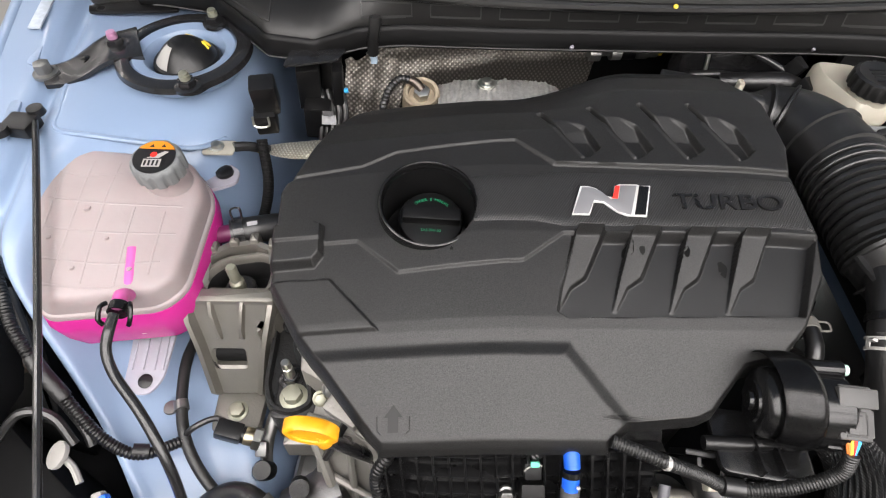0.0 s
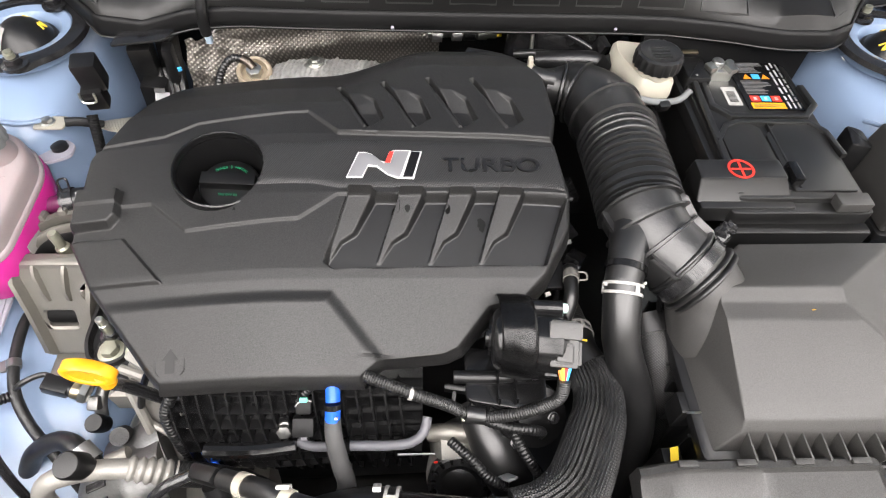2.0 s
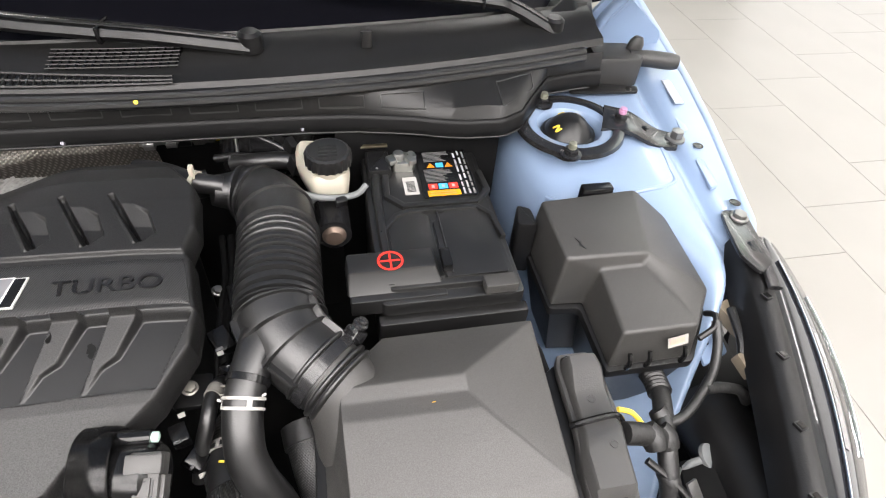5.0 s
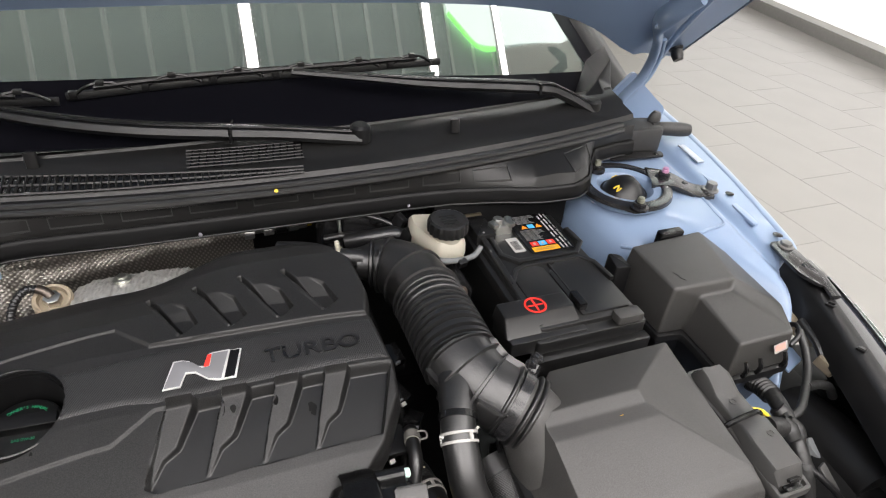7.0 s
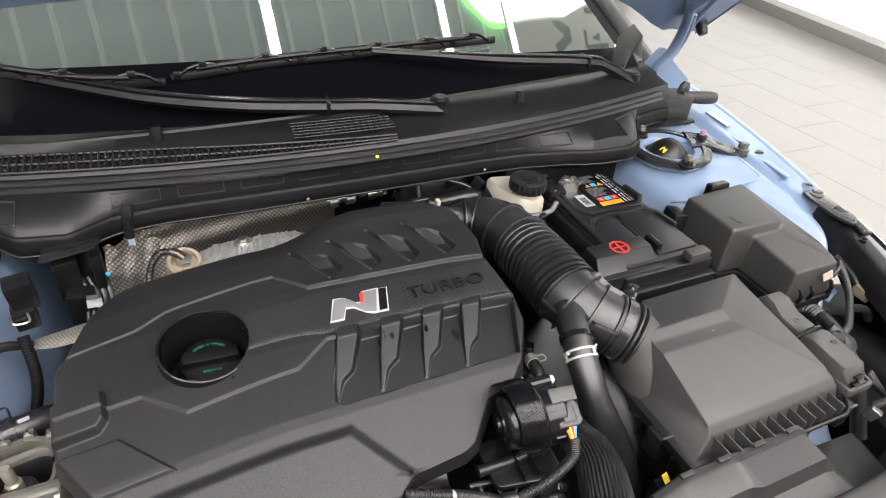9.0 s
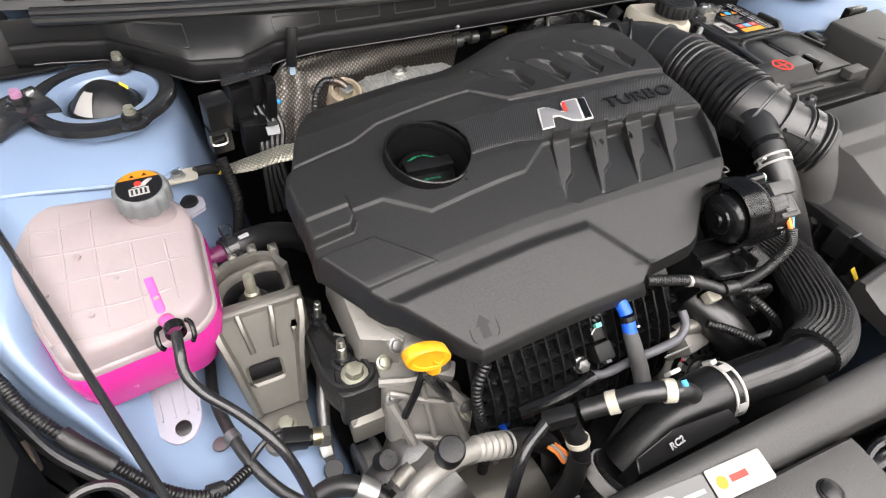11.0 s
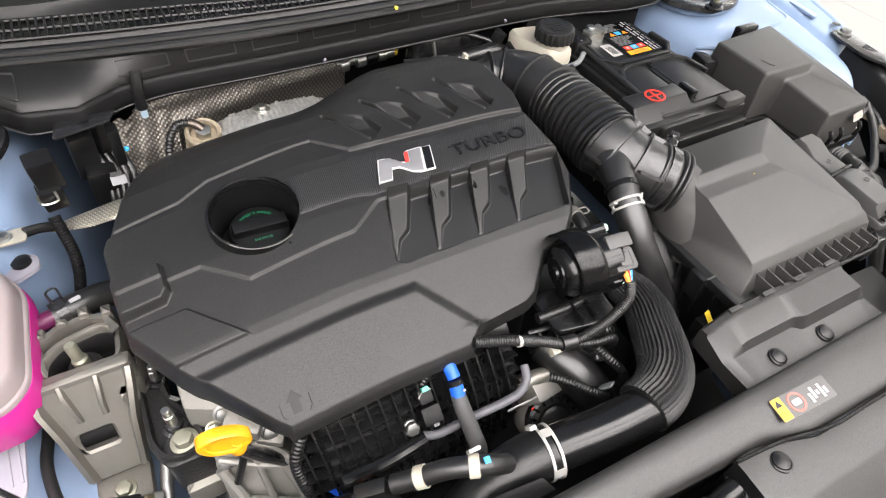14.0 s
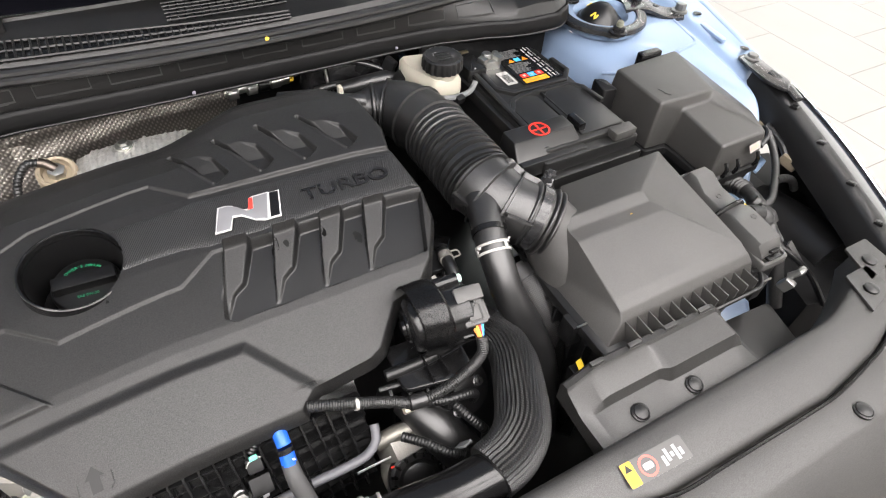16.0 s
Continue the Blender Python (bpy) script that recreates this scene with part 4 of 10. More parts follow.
def sstep(d, w):
    t = np.clip(d / w + 0.5, 0, 1)
    return t * t * (3 - 2 * t)


DRIP = mat("dried_drip", (0.004, 0.004, 0.004), 0.7, spec=0.2)
HOLE = (-0.292, -0.181)
CREASE = [(-0.47, -0.139), (-0.363, -0.130), (-0.328, -0.113), (-0.203, -0.104), (-0.166, -0.140), (0.12, -0.147)]
LOWER = [(-0.47, -0.214), (-0.362, -0.216), (-0.32, -0.25), (-0.202, -0.243), (-0.163, -0.216), (0.12, -0.213)]
FACET = [(-0.47, -0.25), (-0.387, -0.252), (-0.338, -0.302), (-0.47, -0.302)]
BLOCK = [(-0.47, -0.237), (-0.404, -0.237), (-0.397, -0.228), (-0.398, -0.199), (-0.405, -0.196), (-0.47, -0.196)]
POCKET = [(-0.40, -0.322), (-0.166, -0.322), (-0.070, -0.427), (-0.42, -0.427)]
VPOCKET = [(-0.152, -0.2175), (-0.168, -0.268), (-0.172, -0.288), (-0.163, -0.294), (0.055, -0.29), (0.083, -0.2165)]
FIN_Y = [-0.285, -0.264, -0.255, -0.215]
FIN_L = [-0.1737, -0.1672, -0.1645, -0.151]
FIN_R = [-0.1705, -0.1590, -0.1455, -0.1255]
FIN_S = [-0.1690, -0.1565, -0.1415, -0.1215]
STEPS = (0, 0.0535, 0.107, 0.160)
LOUVRE = [(-0.166, -0.0745), (-0.146, -0.074), (-0.128, -0.088), (-0.1165, -0.120), (-0.1285, -0.131), (-0.137, -0.121)]


YL = ([-0.395, -0.384, -0.302, -0.25, -0.15, -0.141, -0.137, -0.06, -0.01, 0.0, 0.01, 0.033, 0.036], [-0.33, -0.342, -0.413, -0.446, -0.448, -0.444, -0.437, -0.41, -0.385, -0.37, -0.145, -0.082, -0.07])
YR = ([-0.395, -0.377, -0.372, -0.366, -0.33, -0.324, -0.300, -0.25, -0.215, -0.149, -0.145, -0.11, -0.045, 0.0, 0.03, 0.036], [-0.135, -0.112, -0.05, -0.036, -0.003, 0.03, 0.055, 0.084, 0.088, 0.078, 0.074, 0.082, 0.076, 0.046, 0.026, 0.015])


def fins(X, Y):
    """Share of the fin's height: a flat strip with a slanting flank on one side."""
    f = np.zeros(X.shape)
    for k in STEPS:
        l, r, w = (np.interp(Y, FIN_Y, e) + k for e in (FIN_L, FIN_R, FIN_S))
        flank = np.clip(1 - (X - r) / (w - r), 0, 1)
        f = np.maximum(f, sstep(X - l, 0.0022) * flank * sstep(Y + 0.2855, 0.003) * sstep(-0.2145 - Y, 0.002))
    return f


def cover_z(X, Y, detail=True):
    X, Y = np.asarray(X, float), np.asarray(Y, float)
    front = [-0.40, -0.305, -0.295, -0.25, -0.215, -0.14]
    heights = [0.846, 0.897, 0.901, 0.914, 0.924, 0.939]
    high = np.interp(Y, front + [-0.07, -0.03, 0.0, 0.02, 0.04], heights + [0.946, 0.9465, 0.941, 0.932, 0.914])
    low = np.interp(Y, front + [-0.09, -0.05, -0.02, 0.0, 0.012, 0.04], heights + [0.9385, 0.929, 0.917, 0.907, 0.899, 0.865])
    ramp = np.clip((X + 0.195) / 0.135, 0, 1)
    ramp = ramp * ramp * (3 - 2 * ramp)
    z = low + (high - low) * ramp
    z = z - 0.030 * np.clip((-0.22 - X) / 0.22, 0, 1.2) ** 1.3 - 0.006 * np.clip((X - 0.0) / 0.09, 0, 1) ** 2
    if not detail:
        return z
    big = 0.2
    bold = np.clip((X + 0.21) / 0.05, 0, 1)
    z = z + (0.0026 + 0.0022 * bold) * sstep(sdf(CREASE + [(big, big), (-0.7, big)], X, Y), 0.0028)
    z = z - 0.0026 * sstep(sdf([(big, -0.9), (big, LOWER[-1][1])] + LOWER[::-1] + [(-0.7, -0.9)], X, Y), 0.0019)
    z = z + 0.004 * sstep(sdf(FACET, X, Y), 0.003)
    z = z + 0.011 * sstep(sdf(BLOCK, X, Y), 0.005)
    z = z + 0.0068 * sstep(sdf(POCKET, X, Y), 0.016)
    z = z - 0.0105 * sstep(sdf(VPOCKET, X, Y), 0.0040)
    z = z + (0.0006 + 0.0132 * np.clip((Y + 0.287) / 0.070, 0, 1)) * fins(X, Y)
    for k in STEPS:
        px_, py_ = X + 0.1725 - k, Y + 0.055
        s, q = 0.466 * px_ - 0.885 * py_, 0.885 * px_ + 0.466 * py_
        on = sstep(s, 0.004) * sstep(0.087 - s, 0.003)
        z = z - 0.008 * on * sstep(0.0027 - abs(q), 0.002)
        z = z + 0.002 * sstep(s - 0.03, 0.01) * on * sstep(0.0017 - abs(q + 0.0046), 0.0018)
        z = z - 0.42 * np.clip(-0.0735 - 0.10 * (X + 0.155 - k) - Y, 0, 0.026) * sstep(sdf([(x + k, y) for x, y in LOUVRE], X, Y), 0.0022)
    return z


def engine_cover():
    e = thing("engine_cover", (-0.18, -0.18, 0.85), "black grained plastic engine cover with vents, emblem and lettering", "engine cover")
    NY, NX = 400, 500
    ys = np.linspace(-0.395, 0.036, NY)
    X = np.zeros((NY, NX))
    Y = np.zeros((NY, NX))
    for i, y in enumerate(ys):
        a, b = np.interp(y, *YL), np.interp(y, *YR)
        X[i] = np.linspace(a, b, NX)
        Y[i] = y
    Z = cover_z(X, Y)
    # soft rolled edge
    d = np.minimum.reduce([(X - X[:, :1]), (X[:, -1:] - X), Y - ys[0], ys[-1] - Y])
    Z = Z - 0.003 * (1 - np.clip(d / 0.004, 0, 1)) ** 2
    keep = np.hypot(X - HOLE[0], Y - HOLE[1]) > 0.0465
    bm = bmesh.new()
    # vent floor between the fins: smoother, its shade put into a darker colour
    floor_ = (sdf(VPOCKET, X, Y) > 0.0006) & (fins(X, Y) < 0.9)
    V = [[bm.verts.new((X[i, j], Y[i, j], Z[i, j])) if keep[i, j] else None for j in range(NX)] for i in range(NY)]
    for i in range(NY - 1):
        for j in range(NX - 1):
            q = (V[i][j], V[i][j + 1], V[i + 1][j + 1], V[i + 1][j])
            if None not in q:
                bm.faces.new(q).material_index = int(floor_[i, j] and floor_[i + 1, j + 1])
    loop = [(0, j) for j in range(NX)] + [(i, NX - 1) for i in range(1, NY)] + [(NY - 1, j) for j in range(NX - 2, -1, -1)] + [(i, 0) for i in range(NY - 2, 0, -1)]
    top = [V[i][j] for i, j in loop]
    prev = top
    for k, (drop, out) in enumerate(((0.004, 0.0012), (0.016, 0.003), (0.03, 0.004), (0.034, 0.002))):
        ring = []
        for idx, v in enumerate(top):
            i, j = loop[idx]
            ox = -out if j == 0 else (out if j == NX - 1 else 0)
            oy = -out if i == 0 else (out if i == NY - 1 else 0)
            deep = 0.45 + 0.55 * min(1, i / 70)
            ring.append(bm.verts.new((v.co.x + ox, v.co.y + oy, v.co.z - drop * deep)))
        for a in range(len(top)):
            b = (a + 1) % len(top)
            bm.faces.new((prev[b], prev[a], ring[a], ring[b]))
        prev = ring
    part("shell", bm, COVER, e, "", 50).data.materials.append(mat("smooth_shaded_vent_floor", (0.0055, 0.0055, 0.0058), 0.40, var=0.3, scale=35, spec=0.6, bump=0.12, bscale=900, rvar=0.05))
    # trim band in carbon look
    bx = np.linspace(-0.262, 0.083, 150)
    rows = []
    up = lambda x: np.interp(x, [-0.262, -0.187, -0.165, 0.0745, 0.083], [-0.1515, -0.150, -0.146, -0.1515, -0.206])
    lo = lambda x: np.interp(x, [-0.262, -0.19, -0.163, 0.083], [-0.206, -0.206, -0.2115, -0.2095])
    for x in bx:
        yy = np.linspace(lo(x), up(x), 14)
        xx = np.full(14, x)
        zz = cover_z(xx, yy, False) + 0.0012
        zz[0] -= 0.0022
        zz[-1] -= 0.0022
        rows.append(list(zip(xx, yy, zz)))
    bm = loft(rows, close=False)
    bmesh.ops.reverse_faces(bm, faces=bm.faces)
    bmesh.ops.delete(bm, geom=[v for v in bm.verts if (v.co.xy - Vector(HOLE)).length < 0.0475], context="VERTS")
    part("trim_band", bm, CARBON, e, "carbon-look trim band", 60)
    # filler hole: collar, well and oil cap
    hz = 0.9228
    m = pose(HOLE[0], HOLE[1], hz, 9, 4, 0)
    part("hole_collar", lathe([(0.0512, -0.012), (0.0512, 0.0012), (0.0506, 0.0034), (0.0494, 0.0042), (0.0480, 0.0036), (0.0468, 0.0012), (0.0458, -0.004)], m, 64), BLACKS, e, "raised collar round the filler hole", 40)
    # well in a darker black than the cover, deepening the shade inside
    part("well_wall", lathe([(0.0462, -0.0035), (0.0450, -0.010), (0.044, -0.06)], m, 64), MATTE, e)
    part("well_floor", lathe([(0.044, -0.06), (0.02, -0.062), (0, -0.062)], m, 40), MATTE, e)
    cap = thing("oil_cap", (HOLE[0], HOLE[1] - 0.004, 0.86), "black oil filler cap with green writing, sunk in the cover", "oil cap")
    mc = pose(HOLE[0] + 0.001, HOLE[1] + 0.008, 0.884, 9, 4, 0)
    part("cap_body", lathe([(0.033, -0.02), (0.034, 0.006), (0.0325, 0.009), (0.03, 0.01), (0, 0.0105)], mc, 40), CAPM, cap)
    part("grip_bar", box(0.06, 0.016, 0.012, mc @ pose(0, 0.0, 0.0155), 0.002), CAPM, cap)
    text("writing", "SAE 0W-30", 0.0043, mc @ pose(0, -0.0155, 0.0112), GREEN, cap, 0.0003, 0)
    for k, ch in enumerate("OWNER'S MANUAL"):
        a = radians(128 - k * 6.0)
        text("writing", ch, 0.0048, mc @ pose(0.0262 * math.cos(a), 0.0262 * math.sin(a) - 0.004, 0.0112, 0, 0, math.degrees(a) - 90), GREEN, cap, 0.0003, 0)
    # dried drip spots
    for k, (x, y, r) in enumerate(((-0.100, -0.229, 0.0075), (-0.088, -0.2315, 0.004), (-0.046, -0.232, 0.005), (-0.010, -0.241, 0.0065), (-0.009, -0.248, 0.004), (-0.27, -0.231, 0.002))):
        pts = [(x + r * (0.7 + 0.45 * noise.noise((k * 3.1 + math.cos(a), math.sin(a), 0.5))) * math.cos(a), y + r * (0.9 + 0.5 * noise.noise((k * 2.3, math.cos(a), math.sin(a)))) * math.sin(a)) for a in (2 * math.pi * j / 16 for j in range(16))]
        X, Y = np.array([p[0] for p in pts]), np.array([p[1] for p in pts])
        bm = bmesh.new()
        bm.faces.new([bm.verts.new((a, b, c + 0.0004)) for a, b, c in zip(X, Y, cover_z(X, Y))])
        part("drip_spot", bm, DRIP, e, "dark dried drip")
    # polished arrow between two thin moulded brackets
    def on_cover(pts, up):
        return [(x, y, float(cover_z(x, y)) + up) for x, y in pts]
    ac = Vector((-0.3205, -0.3745))
    bm = bmesh.new()
    bm.faces.new([bm.verts.new(p) for p in on_cover([(ac.x + x, ac.y + y) for x, y in ((-0.0046, -0.0105), (0.0046, -0.0105), (0.0046, 0.001), (0.0084, 0.001), (0.0, 0.0105), (-0.0084, 0.001), (-0.0046, 0.001))], 0.0005)])
    part("arrow", bm, mat("polished_mark", (0.004, 0.004, 0.0042), 0.3, spec=0.3), e, "dark polished arrow mark")
    for sg in (-1, 1):
        part("arrow_bracket", tube(on_cover([(ac.x + sg * x, ac.y + y) for x, y in ((0.0105, -0.012), (0.0145, -0.0085), (0.0145, 0.0025))], 0.0), 0.0006, 6, curve=False), COVER, e)
    # lettering and emblem
    sl = math.degrees(math.atan(0.2))
    text("lettering", "TURBO", 0.0265, pose(0.0025, -0.183, float(cover_z(0, -0.183, False)) + 0.0016, sl, 0, 0) @ Matrix.Diagonal((1.25, 0.92, 1, 1)), mat("letter_black", (0.007, 0.007, 0.0074), 0.28, spec=0.55), e, 0.0014, 0.0002)
    zc = float(cover_z(-0.113, -0.183, False))
    me = pose(-0.113, -0.183, zc + 0.0024, sl, 0, 0) @ Matrix.Diagonal((0.93, 0.9, 1, 1))

    def px(pts):
        return [((x - 1083) * 0.000586, (351 - y) * 0.00077) for x, y in pts]
    em = part("emblem", slab(inset(px([(1005, 377), (1041, 377), (1051, 356), (1066, 357), (1088, 372), (1106, 378), (1142, 379), (1159, 325), (1137, 325), (1132, 323), (1098, 323), (1089, 327), (1084, 345), (1072, 343), (1058, 331), (1044, 327), (1027, 327)]), 0.0011), 0, 0.0022, 0.0006, me), mat("emblem_edge", (0.55, 0.55, 0.54), 0.35, 0.2), e, "chrome-edged angular emblem", 40)
    part("wave", slab(px([(1010, 374), (1038, 374), (1050, 352), (1068, 354), (1090, 370), (1110, 375), (1113, 375), (1131, 327), (1101, 327), (1094, 349), (1080, 350), (1064, 337), (1048, 331), (1031, 331)]), 0, 0.0027, 0.0005, me), mat("satin_silver", (0.2, 0.2, 0.21), 0.35, 0.3), em, "satin grey ribbon", 40)
    part("red_block", slab(px([(1083, 349), (1093, 349), (1100, 328), (1092, 328)]), 0.002, 0.0032, 0.0003, me), RED, em, "red block")
    part("dark_block", slab(px([(1119, 375), (1138, 375), (1153, 329), (1135, 328)]), 0.002, 0.0032, 0.0003, me), BLACKS, em, "black block")
    return e


engine_cover()


# ---------------------------------------------------------------- coolant tank
from mathutils.bvhtree import BVHTree


def zs(x, y):
    return 0.843 + 0.12 * (y + 0.16) - 0.10 * (x + 0.63)


def coolant_tank():
    e = thing("coolant_tank", (-0.63, -0.16, 0.76), "milky plastic coolant tank half filled with pink coolant", "coolant tank")
    P = rounded([(-0.686, -0.268), (-0.572, -0.248), (-0.551, -0.224), (-0.545, -0.105), (-0.572, -0.066), (-0.708, -0.064), (-0.735, -0.13)], [0.018, 0.03, 0.02, 0.03, 0.02, 0.025, 0.05], 6)
    # lower half with the coolant
    rings = []
    for dz, d in ((-0.078, 0.03), (-0.072, 0.010), (-0.045, 0.001), (-0.02, -0.003), (-0.006, -0.001)):
        rings.append([(x, y, zs(x, y) + dz) for x, y in inset(P, d)])
    part("lower_shell", loft(rings), COOLANT, e, "lower half, pink with coolant", 60)
    part("seam", loft([[(x, y, zs(x, y) - 0.006) for x, y in inset(P, 0.002)], [(x, y, zs(x, y) - 0.005) for x, y in inset(P, -0.0006)], [(x, y, zs(x, y) - 0.001) for x, y in inset(P, -0.0006)], [(x, y, zs(x, y) + 0.002) for x, y in inset(P, 0.001)]]), TANKM, e, "welded seam flange", 60)
    # domed upper half
    c = np.array((-0.625, -0.155))
    rings = []
    for t, h in ((0.995, 0.001), (0.985, 0.011), (0.972, 0.0185), (0.95, 0.023), (0.915, 0.0255), (0.85, 0.0268), (0.7, 0.029), (0.5, 0.0315), (0.25, 0.034), (0.02, 0.035)):
        ring = []
        for p in inset(P, 0.002):
            q = c + (np.array(p) - c) * t
            ring.append((q[0], q[1], zs(*q) + h + 0.10 * max(0, q[1] + 0.16) * (1 - t * 0.6)))
        rings.append(ring)
    bm = loft(rings)
    skin = BVHTree.FromBMesh(bm)
    up = part("upper_shell", bm, TANKM, e, "milky upper half, pinkish inside", 70)

    def on_top(x, y, d):
        hit = skin.ray_cast(Vector((x, y, 1.2)), Vector((0, 0, -1)))[0] or skin.find_nearest(Vector((x, y, zs(x, y) + 0.02)))[0]
        return tuple(hit + Vector((0, 0, d)))
    # inner walls that show through as a faint lattice
    lines = [[(x, -0.09 - 0.15 * k / 10) for k in range(11)] for x in (-0.70, -0.672, -0.644)] + [[(-0.612, -0.15 - 0.09 * k / 10) for k in range(11)], [(-0.582, -0.15 - 0.075 * k / 10) for k in range(11)]]
    lines += [[(-0.706 + w * k / 10, y - 0.008 * math.sin(math.pi * k / 10)) for k in range(11)] for y, w in ((-0.105, 0.07), (-0.14, 0.14), (-0.175, 0.14), (-0.21, 0.132), (-0.237, 0.11))]
    for ln in lines:
        part("rib", tube([on_top(x, y, -0.0022) for x, y in ln], 0.0026, 10), TANKM, up)
    for x, y, r in ((-0.66, -0.155, 0.004), (-0.655, -0.225, 0.003), (-0.63, -0.19, 0.0025), (-0.69, -0.19, 0.003), (-0.60, -0.222, 0.003)):
        part("moulded_stub", lathe([(r, -0.002), (r * 0.9, 0.002), (0, 0.0024)], Matrix.Translation(on_top(x, y, 0)), 12), TANKM, up)
    # neck and cap
    m = pose(-0.588, -0.110, 0.893, 6, 0, 0) @ Matrix.Scale(0.86, 4)
    part("neck", lathe([(0.03, -0.025), (0.026, -0.005), (0.025, 0.01)], m, 32), TANKM, e)
    bm = bmesh.new()
    N = 72
    rings = []
    for r, z, w in ((0.0275, 0.0, 0), (0.0325, 0.002, 1), (0.0325, 0.02, 1), (0.031, 0.024, 0.6), (0.028, 0.0265, 0)):
        rings.append([m @ Vector(((r - 0.0022 * w * (1 if (k % 6) < 2 else 0)) * math.cos(2 * math.pi * k / N), (r - 0.0022 * w * (1 if (k % 6) < 2 else 0)) * math.sin(2 * math.pi * k / N), z)) for k in range(N)])
    loft(rings, bm)
    cap = part("cap", bm, GREYC, e, "grey ribbed screw cap with warning label", 40)
    part("label_disc", lathe([(0.0262, 0.0262), (0.0262, 0.0272), (0, 0.0272)], m, 40), BLACK, cap, "black label disc")
    seg = [(0.0258 * math.cos(radians(a)), 0.0258 * math.sin(radians(a))) for a in range(28, 153, 6)]
    part("orange_field", slab(seg, 0.0272, 0.0278, 0, m), ORANGE, cap, "orange warning field")
    part("picture", slab(rect(-0.012, -0.016, 0.01, -0.004), 0.0272, 0.0279, 0, m), WHITE, cap, "white pictogram")
    for k in range(4):
        part("ink_bar", slab(rect(-0.010 + k * 0.005, -0.0145, -0.0075 + k * 0.005, -0.006), 0.0279, 0.0282, 0, m), BLACK, cap)
    part("picture", slab([(-0.008, -0.002), (0.006, -0.002), (0.016, 0.008), (0.011, 0.009), (0.002, 0.003)], 0.0272, 0.0279, 0, m), WHITE, cap, "white pictogram")
    part("picture", lathe([(0.0042, 0.0279), (0.0042, 0.0284), (0, 0.0284)], m @ pose(-0.001, 0.003, 0), 14), RED, cap, "red mark")
    for x in (-0.006, 0.008):
        part("sign", slab([(x - 0.003, 0.0155), (x + 0.003, 0.0155), (x, 0.0205)], 0.0278, 0.0282, 0, m), BLACK, cap)
    # foot and ear
    bm = slab([(-0.662, -0.252), (-0.646, -0.328), (-0.63, -0.345), (-0.612, -0.343), (-0.60, -0.326), (-0.594, -0.256)], 0, 0.004, 0.001, pose(0, 0.04, 0.796, 14, 0, 0), r=0.01)
    part("foot", bm, TANKF, e, "clear plastic mounting foot")
    for x in (-0.651, -0.638, -0.625, -0.612, -0.602):
        part("foot_rib", box(0.002, 0.055, 0.003, pose(0, 0.04, 0.796, 14, 0, 0) @ pose(x, -0.288, 0.005), 0.0006), TANKF, e)
    part("grommet", lathe([(0.0, 0.006), (0.008, 0.007), (0.012, 0.005), (0.013, 0.0)], along((-0.62, -0.279, 0.7175), (0, -0.2, 1)) @ Matrix.Scale(0.7, 4), 22), BLACK, e, "black rubber grommet")
    part("ear", slab([(-0.575, -0.085), (-0.548, -0.075), (-0.532, -0.066), (-0.533, -0.045), (-0.548, -0.035), (-0.565, -0.04), (-0.59, -0.06)], 0.828, 0.833, 0.001, r=0.006), TANKF, e, "clear mounting ear")
    part("grommet", lathe([(0.0, 0.006), (0.006, 0.006), (0.0105, 0.004), (0.011, 0.0)], Matrix.Translation((-0.55, -0.052, 0.833)), 20), BLACK, e)
    # spout on the front, with its clip
    part("spout", tube([on_top(-0.604 + 0.006 * k / 4, -0.196 - 0.048 * k / 4, -0.0058) for k in range(5)] + [(-0.594, -0.258, 0.867), (-0.590, -0.272, 0.868)], 0.0072, 16), TANKP, e, "pink-tinted overflow spout")
    part("outlet", tube([(-0.56, -0.135, 0.805), (-0.535, -0.13, 0.81), (-0.52, -0.128, 0.81)], 0.0105, 14), mat("dim_pink", (0.10, 0.012, 0.055), 0.4), e, "pink outlet stub")
    part("printed_label", slab(rect(-0.548, -0.20, -0.5465, -0.17), 0.79, 0.81, 0), WHITE, e, "small printed label")
    part("wing_plate", slab([(-0.566, -0.225), (-0.556, -0.222), (-0.554, -0.15), (-0.558, -0.12), (-0.57, -0.13)], 0.77, 0.774, 0.001), COOLANT, e, "pink-lit side web")


coolant_tank()


